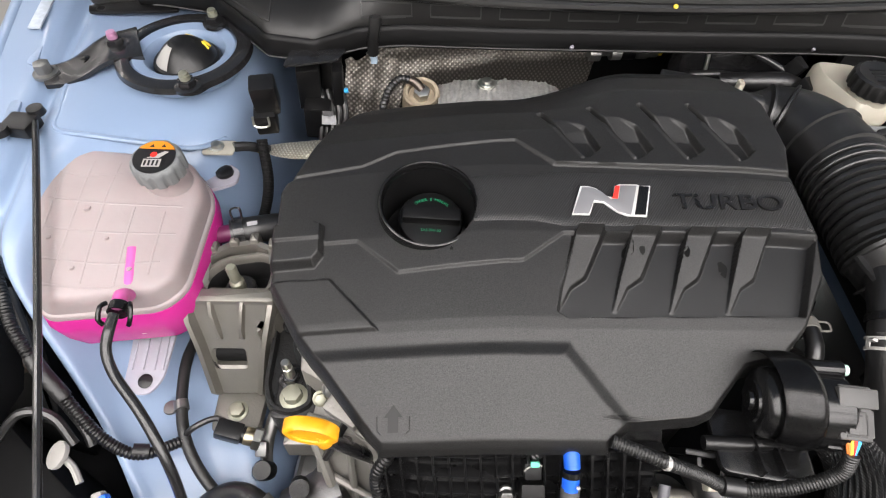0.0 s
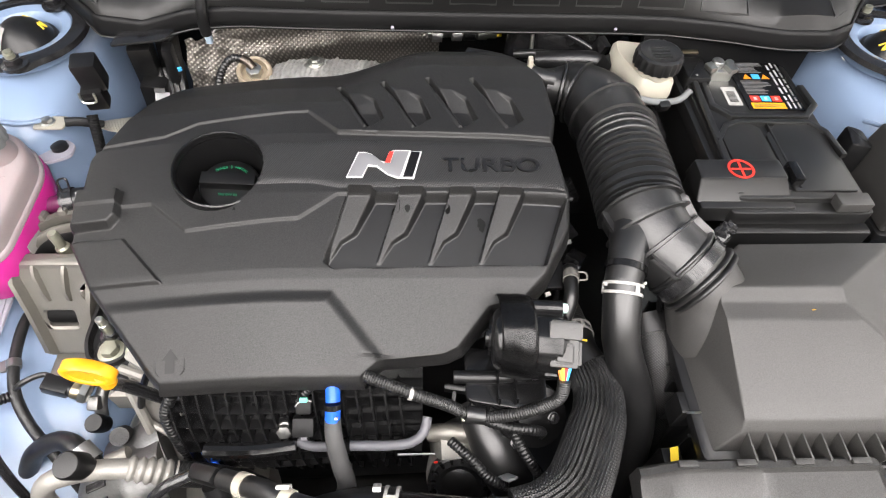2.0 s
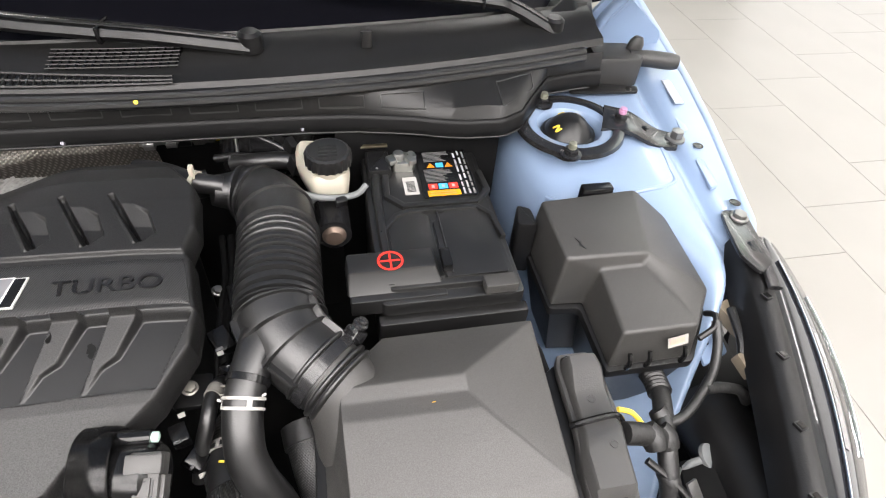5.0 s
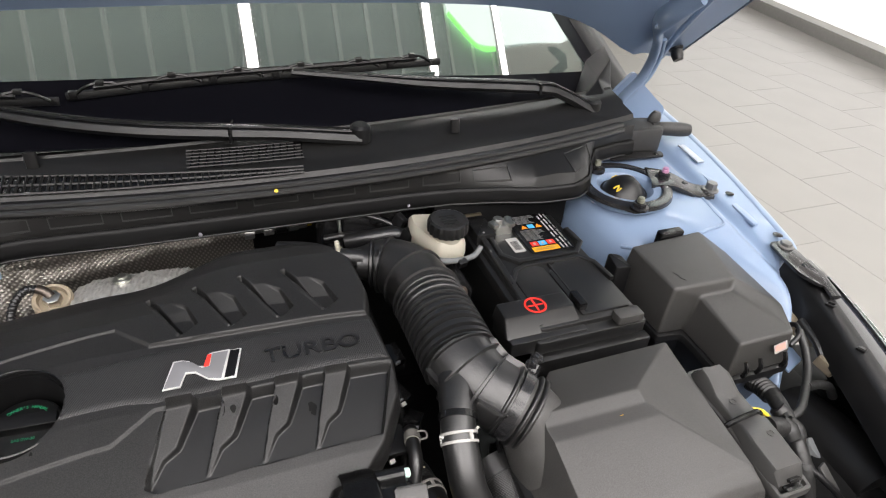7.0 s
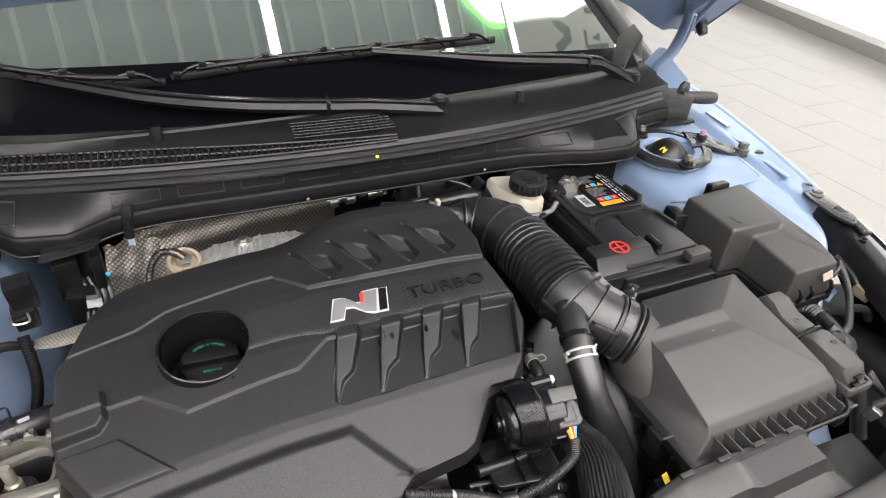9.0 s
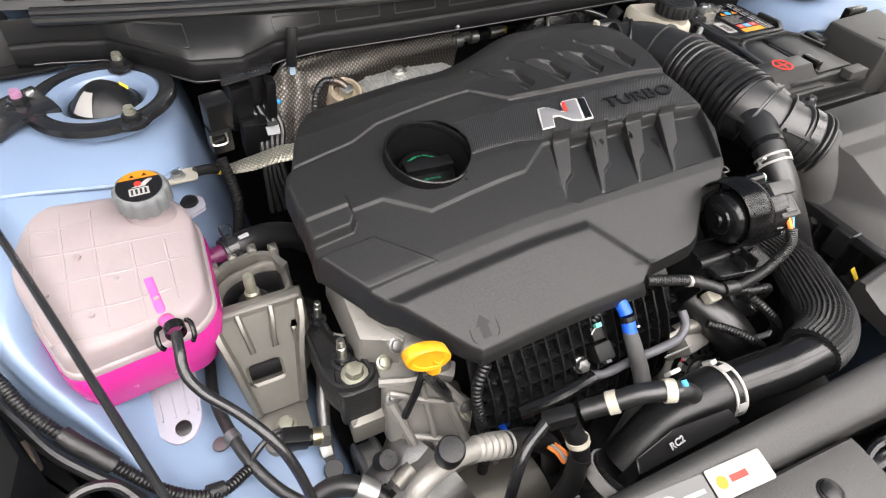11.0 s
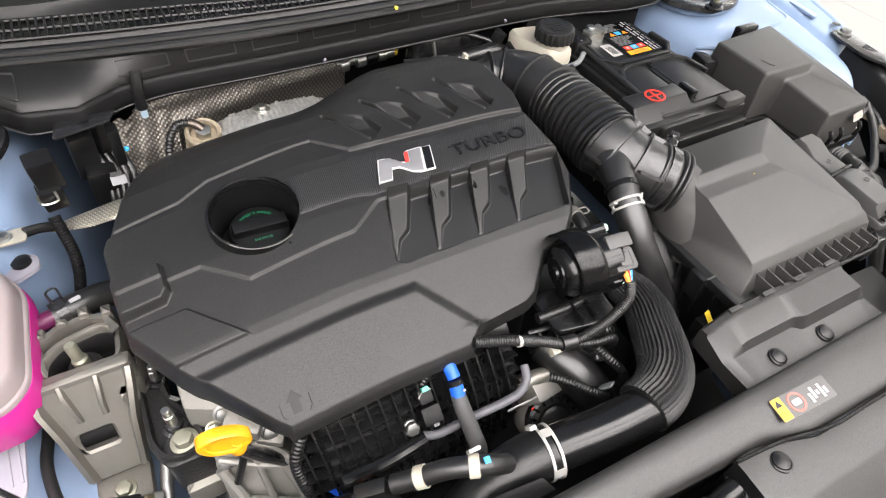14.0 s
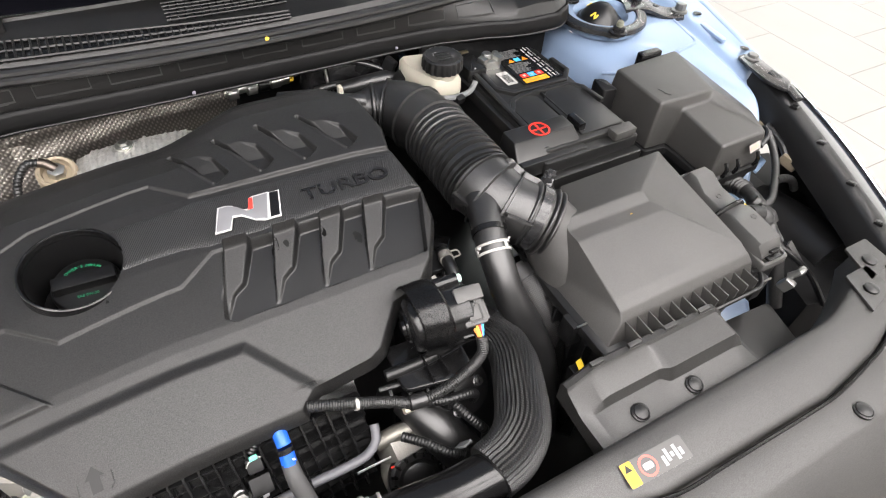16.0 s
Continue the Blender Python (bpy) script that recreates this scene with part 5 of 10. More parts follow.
# ---------------------------------------------------------------- air box, battery, fuse box
def air_box():
    e = thing("air_box", (0.34, -0.36, 0.62), "black grained plastic air filter box with a faceted lid", "air filter box")
    V = dict(A=(0.279, -0.253, 0.882), B=(0.447, -0.259, 0.892), C=(0.355, -0.322, 0.902), D=(0.231, -0.319, 0.898), A2=(0.228, -0.300, 0.882), E=(0.355, -0.338, 0.8945), F=(0.229, -0.334, 0.8905), K=(0.366, -0.357, 0.8935), L=(0.229, -0.353, 0.8895), P=(0.438, -0.432, 0.867), Q=(0.231, -0.429, 0.8625), R=(0.443, -0.446, 0.8605), S=(0.231, -0.443, 0.856), G=(0.446, -0.455, 0.850), H=(0.231, -0.452, 0.846),
             a=(0.268, -0.250, 0.82), b=(0.456, -0.252, 0.82), g=(0.454, -0.462, 0.82), h=(0.208, -0.462, 0.82), a2=(0.206, -0.302, 0.82))
    F = ["A B C D A2", "C E F D", "F E K L", "L K P Q", "Q P R S", "S R G H", "B G R P K E C", "A2 D F L Q S H h a2", "H G g h", "G B b g", "B A a b", "A A2 a2 a", "a2 h g b a"]
    part("lid", poly_solid(V, F, 0.0026, 2), BOXP, e, "grained lid with a bevelled ridge", 40)
    fl = rounded([(0.198, -0.474), (0.448, -0.477), (0.466, -0.46), (0.466, -0.245), (0.260, -0.244), (0.198, -0.295)], 0.014, 4)
    part("rim", slab(fl, 0.808, 0.821, 0.002), BLACK, e, "black rim flange")
    part("rim_lip", tube([(x, y, 0.826) for x, y in inset(fl, -0.004)[4:]], 0.0032, 8, curve=False), BLACK, e, "black outer lip")
    part("lower_box", loft([[(x, y, 0.56) for x, y in inset(fl, 0.03)], [(x, y, 0.806) for x, y in inset(fl, 0.012)]]), BLACK, e)
    for k in range(12):
        x = 0.236 + k * 0.0178
        part("rib", slab(rect(x - 0.0011, -0.479, x + 0.0011, -0.452), 0.821, 0.846, 0.0008), BOXP, e)
    for k in range(9):
        y = -0.44 + k * 0.02
        part("side_rib", slab(rect(0.196, y - 0.0015, 0.212, y + 0.0015), 0.75, 0.806, 0.0), BLACK, e)
    # house-shaped mould mark
    part("mould_mark", slab([(-0.011, -0.006), (0.011, -0.006), (0.011, 0.002), (0, 0.009), (-0.011, 0.002)], 0, 0.0008, 0.0003, pose(0.407, -0.425, 0.8664, 17, 2, 0)), BOXP, e)
    part("paint_dash", slab(rect(-0.002, -0.0005, 0.002, 0.0005), 0, 0.0005, 0, pose(0.32, -0.345, 0.8925, 8, 0, 5)), mat("dull_yellow_ink", (0.42, 0.24, 0.01), 0.5), e, "yellow paint dash")
    for p in ((0.200, -0.41, 0.80), (0.47, -0.462, 0.80)):
        part("latch", box(0.02, 0.024, 0.04, Matrix.Translation(p), 0.003), BLACK, e)
        part("spring_clip", tube([(p[0] - 0.006, p[1] - 0.012, p[2] + 0.022), (p[0], p[1] - 0.014, p[2] + 0.026), (p[0] + 0.008, p[1] - 0.012, p[2] + 0.022)], 0.0014, 6), STEEL, e, "bright spring clip")
    return e


air_box()
g = thing("air_guide", (0.44, -0.51, 0.72), "black plastic guide plate beside the scoop", "guide plate")
part("plate", slab([(0.374, -0.562), (0.505, -0.55), (0.525, -0.475), (0.374, -0.468)], 0.735, 0.745, 0.002, r=0.01), BLACK, g)
part("upright", slab(rect(0.376, -0.556, 0.384, -0.48), 0.745, 0.80, 0.002), BLACK, g)
part("post", slab(rect(0.47, -0.52, 0.49, -0.50), 0.64, 0.735, 0.002), BLACK, g)


def ribbon(pts, w, z0, z1, bev=0.0016):
    """A mitred bar of half-width w along a line in plan."""
    P = [np.array(p) for p in pts]
    sides = []
    for sg in (1, -1):
        row = []
        for i, p in enumerate(P):
            d = [(b - a) / np.linalg.norm(b - a) for a, b in ((P[max(0, i - 1)], P[max(1, i)]), (P[min(i, len(P) - 2)], P[min(i + 1, len(P) - 1)]))]
            n = [np.array((-v[1], v[0])) for v in d]
            m = (n[0] + n[1]) / (1 + n[0] @ n[1])
            row.append(tuple(p + m * w * sg))
        sides.append(row)
    return slab(sides[0][::-1] + sides[1], z0, z1, bev)


def battery():
    e = thing("battery", (0.37, -0.07, 0.70), "black car battery with warning labels and a terminal cover", "battery")
    ol = rect(0.288, -0.208, 0.452, 0.068)
    part("case", slab(ol, 0.68, 0.868, 0.002, r=0.008), BATT, e)
    part("lid", slab(rect(0.284, -0.212, 0.456, 0.072), 0.868, 0.886, 0.003, r=0.008), BATT, e, "black lid", 40)
    part("upper_lid", slab([(0.292, -0.196), (0.448, -0.196), (0.448, 0.06), (0.292, 0.06)], 0.886, 0.894, 0.003, r=0.012), BATT, e, "", 40)
    for x0, x1 in ((0.306, 0.361), (0.364, 0.441)):
        part("lid_field", slab([(x0, -0.186), (x1, -0.186), (x1, -0.078), (x1 - 0.01, -0.069), (x0 + 0.02, -0.069), (x0, -0.09)], 0.894, 0.897, 0.001, r=0.003), BATT, e, "", 40)
    part("lid_step", slab(rect(0.406, -0.212, 0.446, -0.192), 0.888, 0.901, 0.002, r=0.003), BOXP, e)
    # raised angular frames across the lid
    for pts, w in (([(0.314, 0.012), (0.311, -0.033), (0.331, -0.055), (0.430, -0.055), (0.4505, -0.033), (0.4475, 0.008)], 0.0042), ([(0.299, -0.100), (0.317, -0.074), (0.335, -0.0665), (0.428, -0.0665), (0.4435, -0.085), (0.4485, -0.128)], 0.0036)):
        part("frame_rib", ribbon(pts, w, 0.8935, 0.9005), BATT, e, "raised angular frame", 30)
    part("frame_rib", ribbon([(0.372, -0.070), (0.372, -0.182)], 0.0015, 0.8935, 0.8985), BATT, e, "", 30)
    for y in (-0.05, -0.075, -0.1):
        part("slot", slab(rect(0.2945, y - 0.007, 0.2975, y + 0.007), 0.8985, 0.9025, 0.0008), BLACKS, e)
    part("handle", tube([(0.298, -0.19, 0.894), (0.297, -0.10, 0.9), (0.30, 0.0, 0.9), (0.305, 0.04, 0.894)], 0.005, 8, flat=0.6), BATT, e, "folded carry handle")
    part("tray_band", slab(rect(0.28, -0.222, 0.462, -0.205), 0.74, 0.862, 0.003, r=0.004), BATT, e, "black tray edge")
    # positive cover with its sign
    c = part("terminal_cover", slab(rect(0.246, -0.196, 0.36, -0.146), 0.888, 0.911, 0.003, r=0.004, top=rect(0.248, -0.180, 0.352, -0.148)), BATT, e, "hinged cover over the positive pole", 40)
    part("cover_skirt", slab(rect(0.249, -0.206, 0.362, -0.148), 0.866, 0.8885, 0.002, r=0.003), BATT, c)
    m = pose(0.299, -0.1655, 0.9112)
    part("ring_sign", loft([[m @ Vector((r * math.cos(a), r * math.sin(a), z)) for a in (2 * math.pi * k / 40 for k in range(40))] for r, z in ((0.0155, 0), (0.0155, 0.0006), (0.0128, 0.0006), (0.0128, 0))], cap0=False, cap1=False), RED, c, "red ring with a plus sign")
    part("plus_bar", slab(rect(-0.0115, -0.0012, 0.0115, 0.0012), 0, 0.0006, 0, m), RED, c)
    part("plus_bar", slab(rect(-0.0012, -0.0115, 0.0012, 0.0115), 0, 0.0007, 0, m), RED, c)
    part("catch", box(0.012, 0.03, 0.012, pose(0.366, -0.166, 0.905), 0.002), BLACKS, c)
    # labels
    zt = 0.8945
    w = part("code_label", slab(rect(0.337, -0.03, 0.357, 0.008), zt, zt + 0.0007, 0, r=0.002), WHITE, e, "white code label")
    for k in range(9):
        part("code_bar", slab(rect(0.341, -0.024 + k * 0.0026, 0.353, -0.0227 + k * 0.0026), zt + 0.0007, zt + 0.001, 0), BLACK, w)
    L = part("warning_label", slab(rect(0.362, -0.04, 0.438, 0.066), zt, zt + 0.0007, 0), BLACKS, e, "black warning label with small print")
    part("yellow_field", slab(rect(0.368, -0.037, 0.414, -0.025), zt + 0.0007, zt + 0.001, 0), mat("amber_ink", (0.7, 0.33, 0.01), 0.5), L, "amber warning field")
    for k in range(2):
        part("ink_bar", slab(rect(0.371, -0.034 + k * 0.004, 0.408, -0.0325 + k * 0.004), zt + 0.001, zt + 0.0013, 0), BRASSY, L)
    for k, c2 in enumerate((RED, SKY, RED)):
        part("sign_field", slab(rect(0.371 + k * 0.0145, -0.022, 0.384 + k * 0.0145, -0.0105), zt + 0.0007, zt + 0.001, 0), c2, L)
        part("sign_mark", slab(rect(0.3755 + k * 0.0145, -0.019, 0.3795 + k * 0.0145, -0.0135), zt + 0.001, zt + 0.0013, 0), WHITE, L)
    for k, c2 in enumerate((ORANGE, SKY, ORANGE)):
        x = 0.382 + k * 0.013
        pts = [(x - 0.006, 0.0265), (x + 0.006, 0.0265), (x, 0.037)] if k != 1 else rect(x - 0.0055, 0.0265, x + 0.0055, 0.037)
        part("pictogram", slab(pts, zt + 0.0007, zt + 0.001, 0), c2, L)
    fine = mat("fine_print", (0.13, 0.13, 0.13), 0.6)
    rng = random.Random(4)
    for x0, x1, y0, y1 in ((0.37, 0.412, -0.006, 0.022), (0.374, 0.414, 0.041, 0.064)):
        y = y0
        while y < y1:
            part("ink_bar", slab(rect(x0, y, x0 + (x1 - x0) * rng.uniform(0.6, 1), y + 0.0013), zt + 0.0007, zt + 0.0009, 0), fine, L)
            y += 0.003
    for x in (0.4185, 0.4255, 0.432):
        y = -0.036
        while y < 0.06:
            ln = rng.uniform(0.006, 0.016)
            part("ink_bar", slab(rect(x, y, x + 0.0028, y + ln), zt + 0.0007, zt + 0.0009, 0), fine if x > 0.43 else GREYL, L)
            y += ln + rng.uniform(0.002, 0.006)
    # negative pole with clamp and cable box
    cl = thing("battery_clamp", (0.347, 0.05, 0.895), "tinned metal battery pole clamp with bolt", "battery clamp")
    part("clamp", slab([(0.326, 0.024), (0.356, 0.022), (0.362, 0.044), (0.346, 0.054), (0.328, 0.048)], 0.894, 0.908, 0.002, r=0.004), STEEL, cl)
    part("post", lathe([(0.0095, 0.894), (0.0085, 0.915), (0.007, 0.917), (0, 0.917)], Matrix.Translation((0.336, 0.038, 0)), 18), DSTEEL, cl)
    for x, y in ((0.325, 0.03), (0.352, 0.028)):
        part("jaw", box(0.012, 0.016, 0.008, pose(x, y, 0.9105, 0, 0, 20), 0.002), STEEL, cl)
    hexbolt((0.354, 0.040, 0.908), (0, 0, 1), 0.006, 0.006, STEEL, cl)
    cb = thing("sensor_box", (0.315, 0.045, 0.88), "small black battery sensor box beside the pole", "sensor box")
    part("body", slab(rect(0.290, 0.012, 0.323, 0.06), 0.875, 0.907, 0.003, r=0.003), BLACK, cb)
    part("blue_dot", lathe([(0.002, 0.0), (0.0015, 0.0008), (0, 0.0008)], Matrix.Translation((0.303, 0.018, 0.907)), 10), PALE, cb)
    part("bracket", slab([(0.285, 0.076), (0.325, 0.076), (0.325, 0.083), (0.29, 0.083)], 0.90, 0.903, 0.001), BRASSY, cb, "yellowish metal bracket")


battery()


def fuse_box():
    e = thing("fuse_box", (0.59, -0.18, 0.74), "black plastic fuse box with a two-level grained lid", "fuse box")
    V = dict(A=(0.512, -0.082, 0.912), B=(0.652, -0.070, 0.910), C=(0.618, -0.19, 0.910), D=(0.510, -0.190, 0.912), E=(0.695, -0.10, 0.880), G=(0.698, -0.225, 0.868),
             H=(0.556, -0.196, 0.893), I=(0.612, -0.196, 0.893), J=(0.642, -0.290, 0.888), K=(0.548, -0.290, 0.888),
             a=(0.505, -0.077, 0.83), b=(0.66, -0.062, 0.83), c=(0.702, -0.095, 0.83), d=(0.704, -0.225, 0.83), f=(0.648, -0.297, 0.83), k=(0.542, -0.297, 0.83), h=(0.545, -0.198, 0.83), g=(0.503, -0.195, 0.83))
    F = ["A B C D", "B E G C", "D C I H", "C G J I", "H I J K", "A D g a", "D H h g", "H K k h", "K J f k", "J G d f", "G E c d", "E B b c", "B A a b", "a g h k f d c b"]
    part("lid", poly_solid(V, F, 0.0048, 3), BOXP, e, "grained lid", 40)
    base = [(0.500, -0.2), (0.54, -0.204), (0.538, -0.302), (0.652, -0.302), (0.708, -0.228), (0.706, -0.09), (0.662, -0.057), (0.50, -0.072)]
    part("rim", slab(base, 0.818, 0.83, 0.002, r=0.006), BLACK, e)
    part("body", loft([[(x, y, 0.70) for x, y in inset(base, 0.03)], [(x, y, 0.817) for x, y in inset(base, 0.006)]]), BLACK, e)
    part("latch", slab(rect(0.575, -0.074, 0.62, -0.058), 0.86, 0.917, 0.003, r=0.004), BLACKS, e, "black snap latch")
    part("side_tab", slab([(0.478, -0.10), (0.505, -0.105), (0.505, -0.07), (0.487, -0.06)], 0.80, 0.89, 0.004, r=0.006), BLACK, e)
    part("warning_tag", slab(rect(-0.014, -0.006, 0.014, 0.006), 0, 0.0006, 0, pose(0.617, -0.2985, 0.872, 60, 0, 8)), PALE, e, "white warning tag with red print")
    part("tag_ink", slab(rect(-0.011, -0.003, 0.009, 0.004), 0.0006, 0.0009, 0, pose(0.617, -0.2985, 0.872, 60, 0, 8)), mat("faded_red_ink", (0.7, 0.25, 0.2), 0.5), e)
    for x in (0.56, 0.585, 0.63):
        part("clip", tube([(x, -0.30, 0.86), (x, -0.306, 0.85), (x, -0.304, 0.836)], 0.003, 6), BLACKS, e)
    part("front_clip", tube([(0.66, -0.285, 0.85), (0.682, -0.277, 0.858), (0.69, -0.262, 0.862), (0.688, -0.25, 0.85)], 0.004, 8), BLACK, e)
    bolt = [(-0.004, 0.011), (0.002, 0.003), (-0.001, 0.0015), (0.004, -0.010), (-0.003, -0.001), (0.0005, 0.0005)]
    part("mould_mark", slab(bolt, 0, 0.0007, 0, pose(0.536, -0.168, 0.9118)), BLACK, e, "moulded lightning mark")


fuse_box()


GREYP = mat("grey_moulding", (0.045, 0.044, 0.043), 0.36, bump=0.2, bscale=500, spec=0.8)


def relay_housing():
    e = thing("relay_housing", (0.487, -0.37, 0.80), "long dark plastic connector housing beside the air box", "connector housing")
    part("tray", slab([(0.452, -0.462), (0.505, -0.462), (0.52, -0.40), (0.524, -0.295), (0.518, -0.284), (0.478, -0.284), (0.455, -0.30)], 0.80, 0.832, 0.002, r=0.006), BLACK, e)
    FL = rounded([(0.456, -0.468), (0.504, -0.468), (0.512, -0.43), (0.5225, -0.36), (0.524, -0.296), (0.518, -0.281), (0.478, -0.281), (0.472, -0.30), (0.468, -0.37), (0.458, -0.43)], 0.007, 3)
    IN = inset(FL, 0.006)
    part("flange", loft([[(x, y, 0.838) for x, y in FL], [(x, y, 0.8465) for x, y in FL], [(x, y, 0.848) for x, y in inset(FL, 0.0012)], [(x, y, 0.848) for x, y in inset(FL, 0.005)], [(x, y, 0.84) for x, y in IN]], cap0=False, cap1=False), GREYP, e, "grey moulded flange", 40)
    for y0, y1, x0, x1 in ((-0.464, -0.45, 0.47, 0.494), (-0.297, -0.285, 0.488, 0.508)):
        part("end_slot", slab(rect(x0, y0, x1, y1), 0.846, 0.8495, 0.0006, r=0.002), BLACKS, e)
    for y0 in (-0.405, -0.348):
        part("mould_ring", lathe([(0.0045, 0.0), (0.0045, 0.0008), (0.0035, 0.0008), (0.0035, 0.0)], Matrix.Translation((0.494, y0, 0.8683 if y0 < -0.39 else 0.8583)), 16), GREYP, e)
    rows = []
    for y, w, z, c in ((-0.456, 0.018, 0.852, 0.482), (-0.445, 0.021, 0.866, 0.482), (-0.41, 0.022, 0.868, 0.485), (-0.385, 0.021, 0.865, 0.492), (-0.372, 0.02, 0.858, 0.494), (-0.335, 0.02, 0.858, 0.497), (-0.312, 0.019, 0.868, 0.499), (-0.297, 0.017, 0.868, 0.499), (-0.288, 0.015, 0.852, 0.499)):
        rows.append([(c - w - 0.004, y, 0.83), (c - w, y, z - 0.003), (c - w + 0.003, y, z), (c + w - 0.003, y, z), (c + w, y, z - 0.003), (c + w + 0.004, y, 0.83)])
    bm = loft(rows, close=False)
    bm.faces.new([v for v in bm.verts if abs(v.co.y + 0.456) < 1e-6])
    bm.faces.new([v for v in bm.verts if abs(v.co.y + 0.288) < 1e-6])
    bmesh.ops.recalc_face_normals(bm, faces=bm.faces)
    part("lid", bm, GREYP, e, "dark grey lid", 40)
    part("strap", tube([(0.463, -0.372, 0.852), (0.475, -0.374, 0.8615), (0.51, -0.371, 0.861), (0.524, -0.37, 0.845)], 0.0035, 8), BLACKS, e, "black strap")
    part("latch", box(0.016, 0.008, 0.004, pose(0.483, -0.455, 0.855, -40), 0.001), BLACKS, e)


relay_housing()


# ---------------------------------------------------------------- intake tube
def intake_tube():
    e = thing("intake_hose", (0.18, -0.14, 0.85), "black ribbed rubber air intake hose", "intake hose")
    part("neck", tube([(0.085, 0.0, 0.902, 0.02), (0.105, 0.004, 0.896, 0.025), (0.125, 0.004, 0.892, 0.035), (0.145, -0.008, 0.891, 0.0415), (0.16, -0.032, 0.892, 0.0455), (0.168, -0.062, 0.894, 0.0465), (0.1705, -0.108, 0.899, 0.0470)], None, 36), RUBBER, e, "smooth elbow")
    for p, r, d in (((0.118, 0.004, 0.893), 0.033, (0.95, -0.3, 0)), ((0.137, -0.003, 0.8915), 0.0405, (0.8, -0.6, 0)), ((0.1655, -0.05, 0.893), 0.047, (0.25, -0.97, 0.04)), ((0.1702, -0.098, 0.898), 0.0475, (0.06, -0.99, 0.1))):
        part("rib", lathe([(r - 0.004, -0.0035), (r + 0.0028, -0.0014), (r + 0.0028, 0.0014), (r - 0.004, 0.0035)], along(p, Vector(d)), 40), RUBBER, e)
    # bellows: broad bands parted by narrow deep grooves
    B = smooth_path([(0.1700, -0.104, 0.8965), (0.1705, -0.14, 0.899), (0.171, -0.19, 0.8995), (0.1715, -0.219, 0.8975)], 0.001)
    rings = []
    for k, p in enumerate(B):
        d = np.array(B[min(k + 1, len(B) - 1)]) - np.array(B[max(k - 1, 0)])
        d = d / np.linalg.norm(d)
        u = np.cross(d, (0, 0, 1.0))
        u = u / np.linalg.norm(u)
        v = np.cross(u, d)
        ph = (k / (len(B) - 1) * 10.5) % 1.0
        groove = max(0.0, math.cos(2 * math.pi * ph)) ** 2.2
        r = 0.0490 - 0.0095 * groove
        rings.append([tuple(np.array(p) + (u * math.cos(q) + v * math.sin(q)) * r) for q in (2 * math.pi * m / 44 for m in range(44))])
    bm = loft(rings)
    bmesh.ops.recalc_face_normals(bm, faces=bm.faces)
    part("bellows", bm, RUBBER, e, "corrugated bellows section", 60)
    EL = [(0.1713, -0.214, 0.8975, 0.0462), (0.1755, -0.234, 0.8945, 0.0435), (0.186, -0.256, 0.888, 0.0418), (0.203, -0.274, 0.8805, 0.0415), (0.219, -0.2875, 0.874, 0.0422)]
    part("elbow", tube(EL, None, 40), RUBBER, e, "smooth widening elbow")
    C = smooth_path(EL, 0.001)

    def on_elbow(t, a, up):
        """A point on the elbow's skin: t along it, a degrees round from its outer side over the top."""
        i = min(len(C) - 2, int(t * (len(C) - 1)))
        d = C[i + 1][:3] - C[i][:3]
        d = d / np.linalg.norm(d)
        side = np.cross(d, (0, 0, 1.0))
        side = side / np.linalg.norm(side)
        top = np.cross(side, d)
        return tuple(C[i][:3] + (-side * math.cos(radians(a)) + top * math.sin(radians(a))) * (C[i][3] + up))
    for t, w in ((0.06, 0.004), (0.27, 0.0068), (0.52, 0.0068)):
        part("rib", loft([[on_elbow(t - 0.022, a, -0.004), on_elbow(t - 0.013, a, w), on_elbow(t + 0.013, a, w), on_elbow(t + 0.022, a, -0.004)] for a in range(-70, 211, 8)], close=False), RUBBER, e, "", 40)
    for a, t0, t1, w in ((42, 0.04, 0.92, 0.0072), (168, 0.04, 0.28, 0.007), (150, 0.52, 0.86, 0.007)):
        part("spine", loft([[on_elbow(t0 + (t1 - t0) * k / 20, a - 3.5, -0.004), on_elbow(t0 + (t1 - t0) * k / 20, a - 2, w * min(1, k / 3, (20 - k) / 3 + 0.3)), on_elbow(t0 + (t1 - t0) * k / 20, a + 2, w * min(1, k / 3, (20 - k) / 3 + 0.3)), on_elbow(t0 + (t1 - t0) * k / 20, a + 3.5, -0.004)] for k in range(21)], close=False), RUBBER, e, "", 40)
    d = Vector((0.69, -0.655, -0.30)).normalized()
    cpos = Vector((0.215, -0.283, 0.8765))
    for k, r in ((-0.011, 0.0452), (0.0145, 0.0462), (0.022, 0.0456)):
        part("bead", lathe([(0.039, -0.0035), (r - 0.001, -0.002), (r, 0), (r - 0.001, 0.002), (0.039, 0.0035)], along(cpos + d * k, d), 44), RUBBER, e, "", 60)
    cl = part("hose_clamp", lathe([(0.0415, -0.0065), (0.0448, -0.0062), (0.0448, 0.0062), (0.0415, 0.0065)], along(cpos, d), 44), GLAZE, e, "dark worm-drive hose clamp")
    part("screw_box", box(0.017, 0.022, 0.016, along((0.2495, -0.2570, 0.899), (0.62, 0.45, 0.64)), 0.003), GLAZE, cl)
    part("screw", tube([(0.244, -0.262, 0.909), (0.258, -0.247, 0.904)], 0.0062, 12), GLAZE, cl)
    hexbolt((0.257, -0.252, 0.910), (0.5, 0.2, 0.8), 0.0062, 0.006, GLAZE, cl, "screw_head")
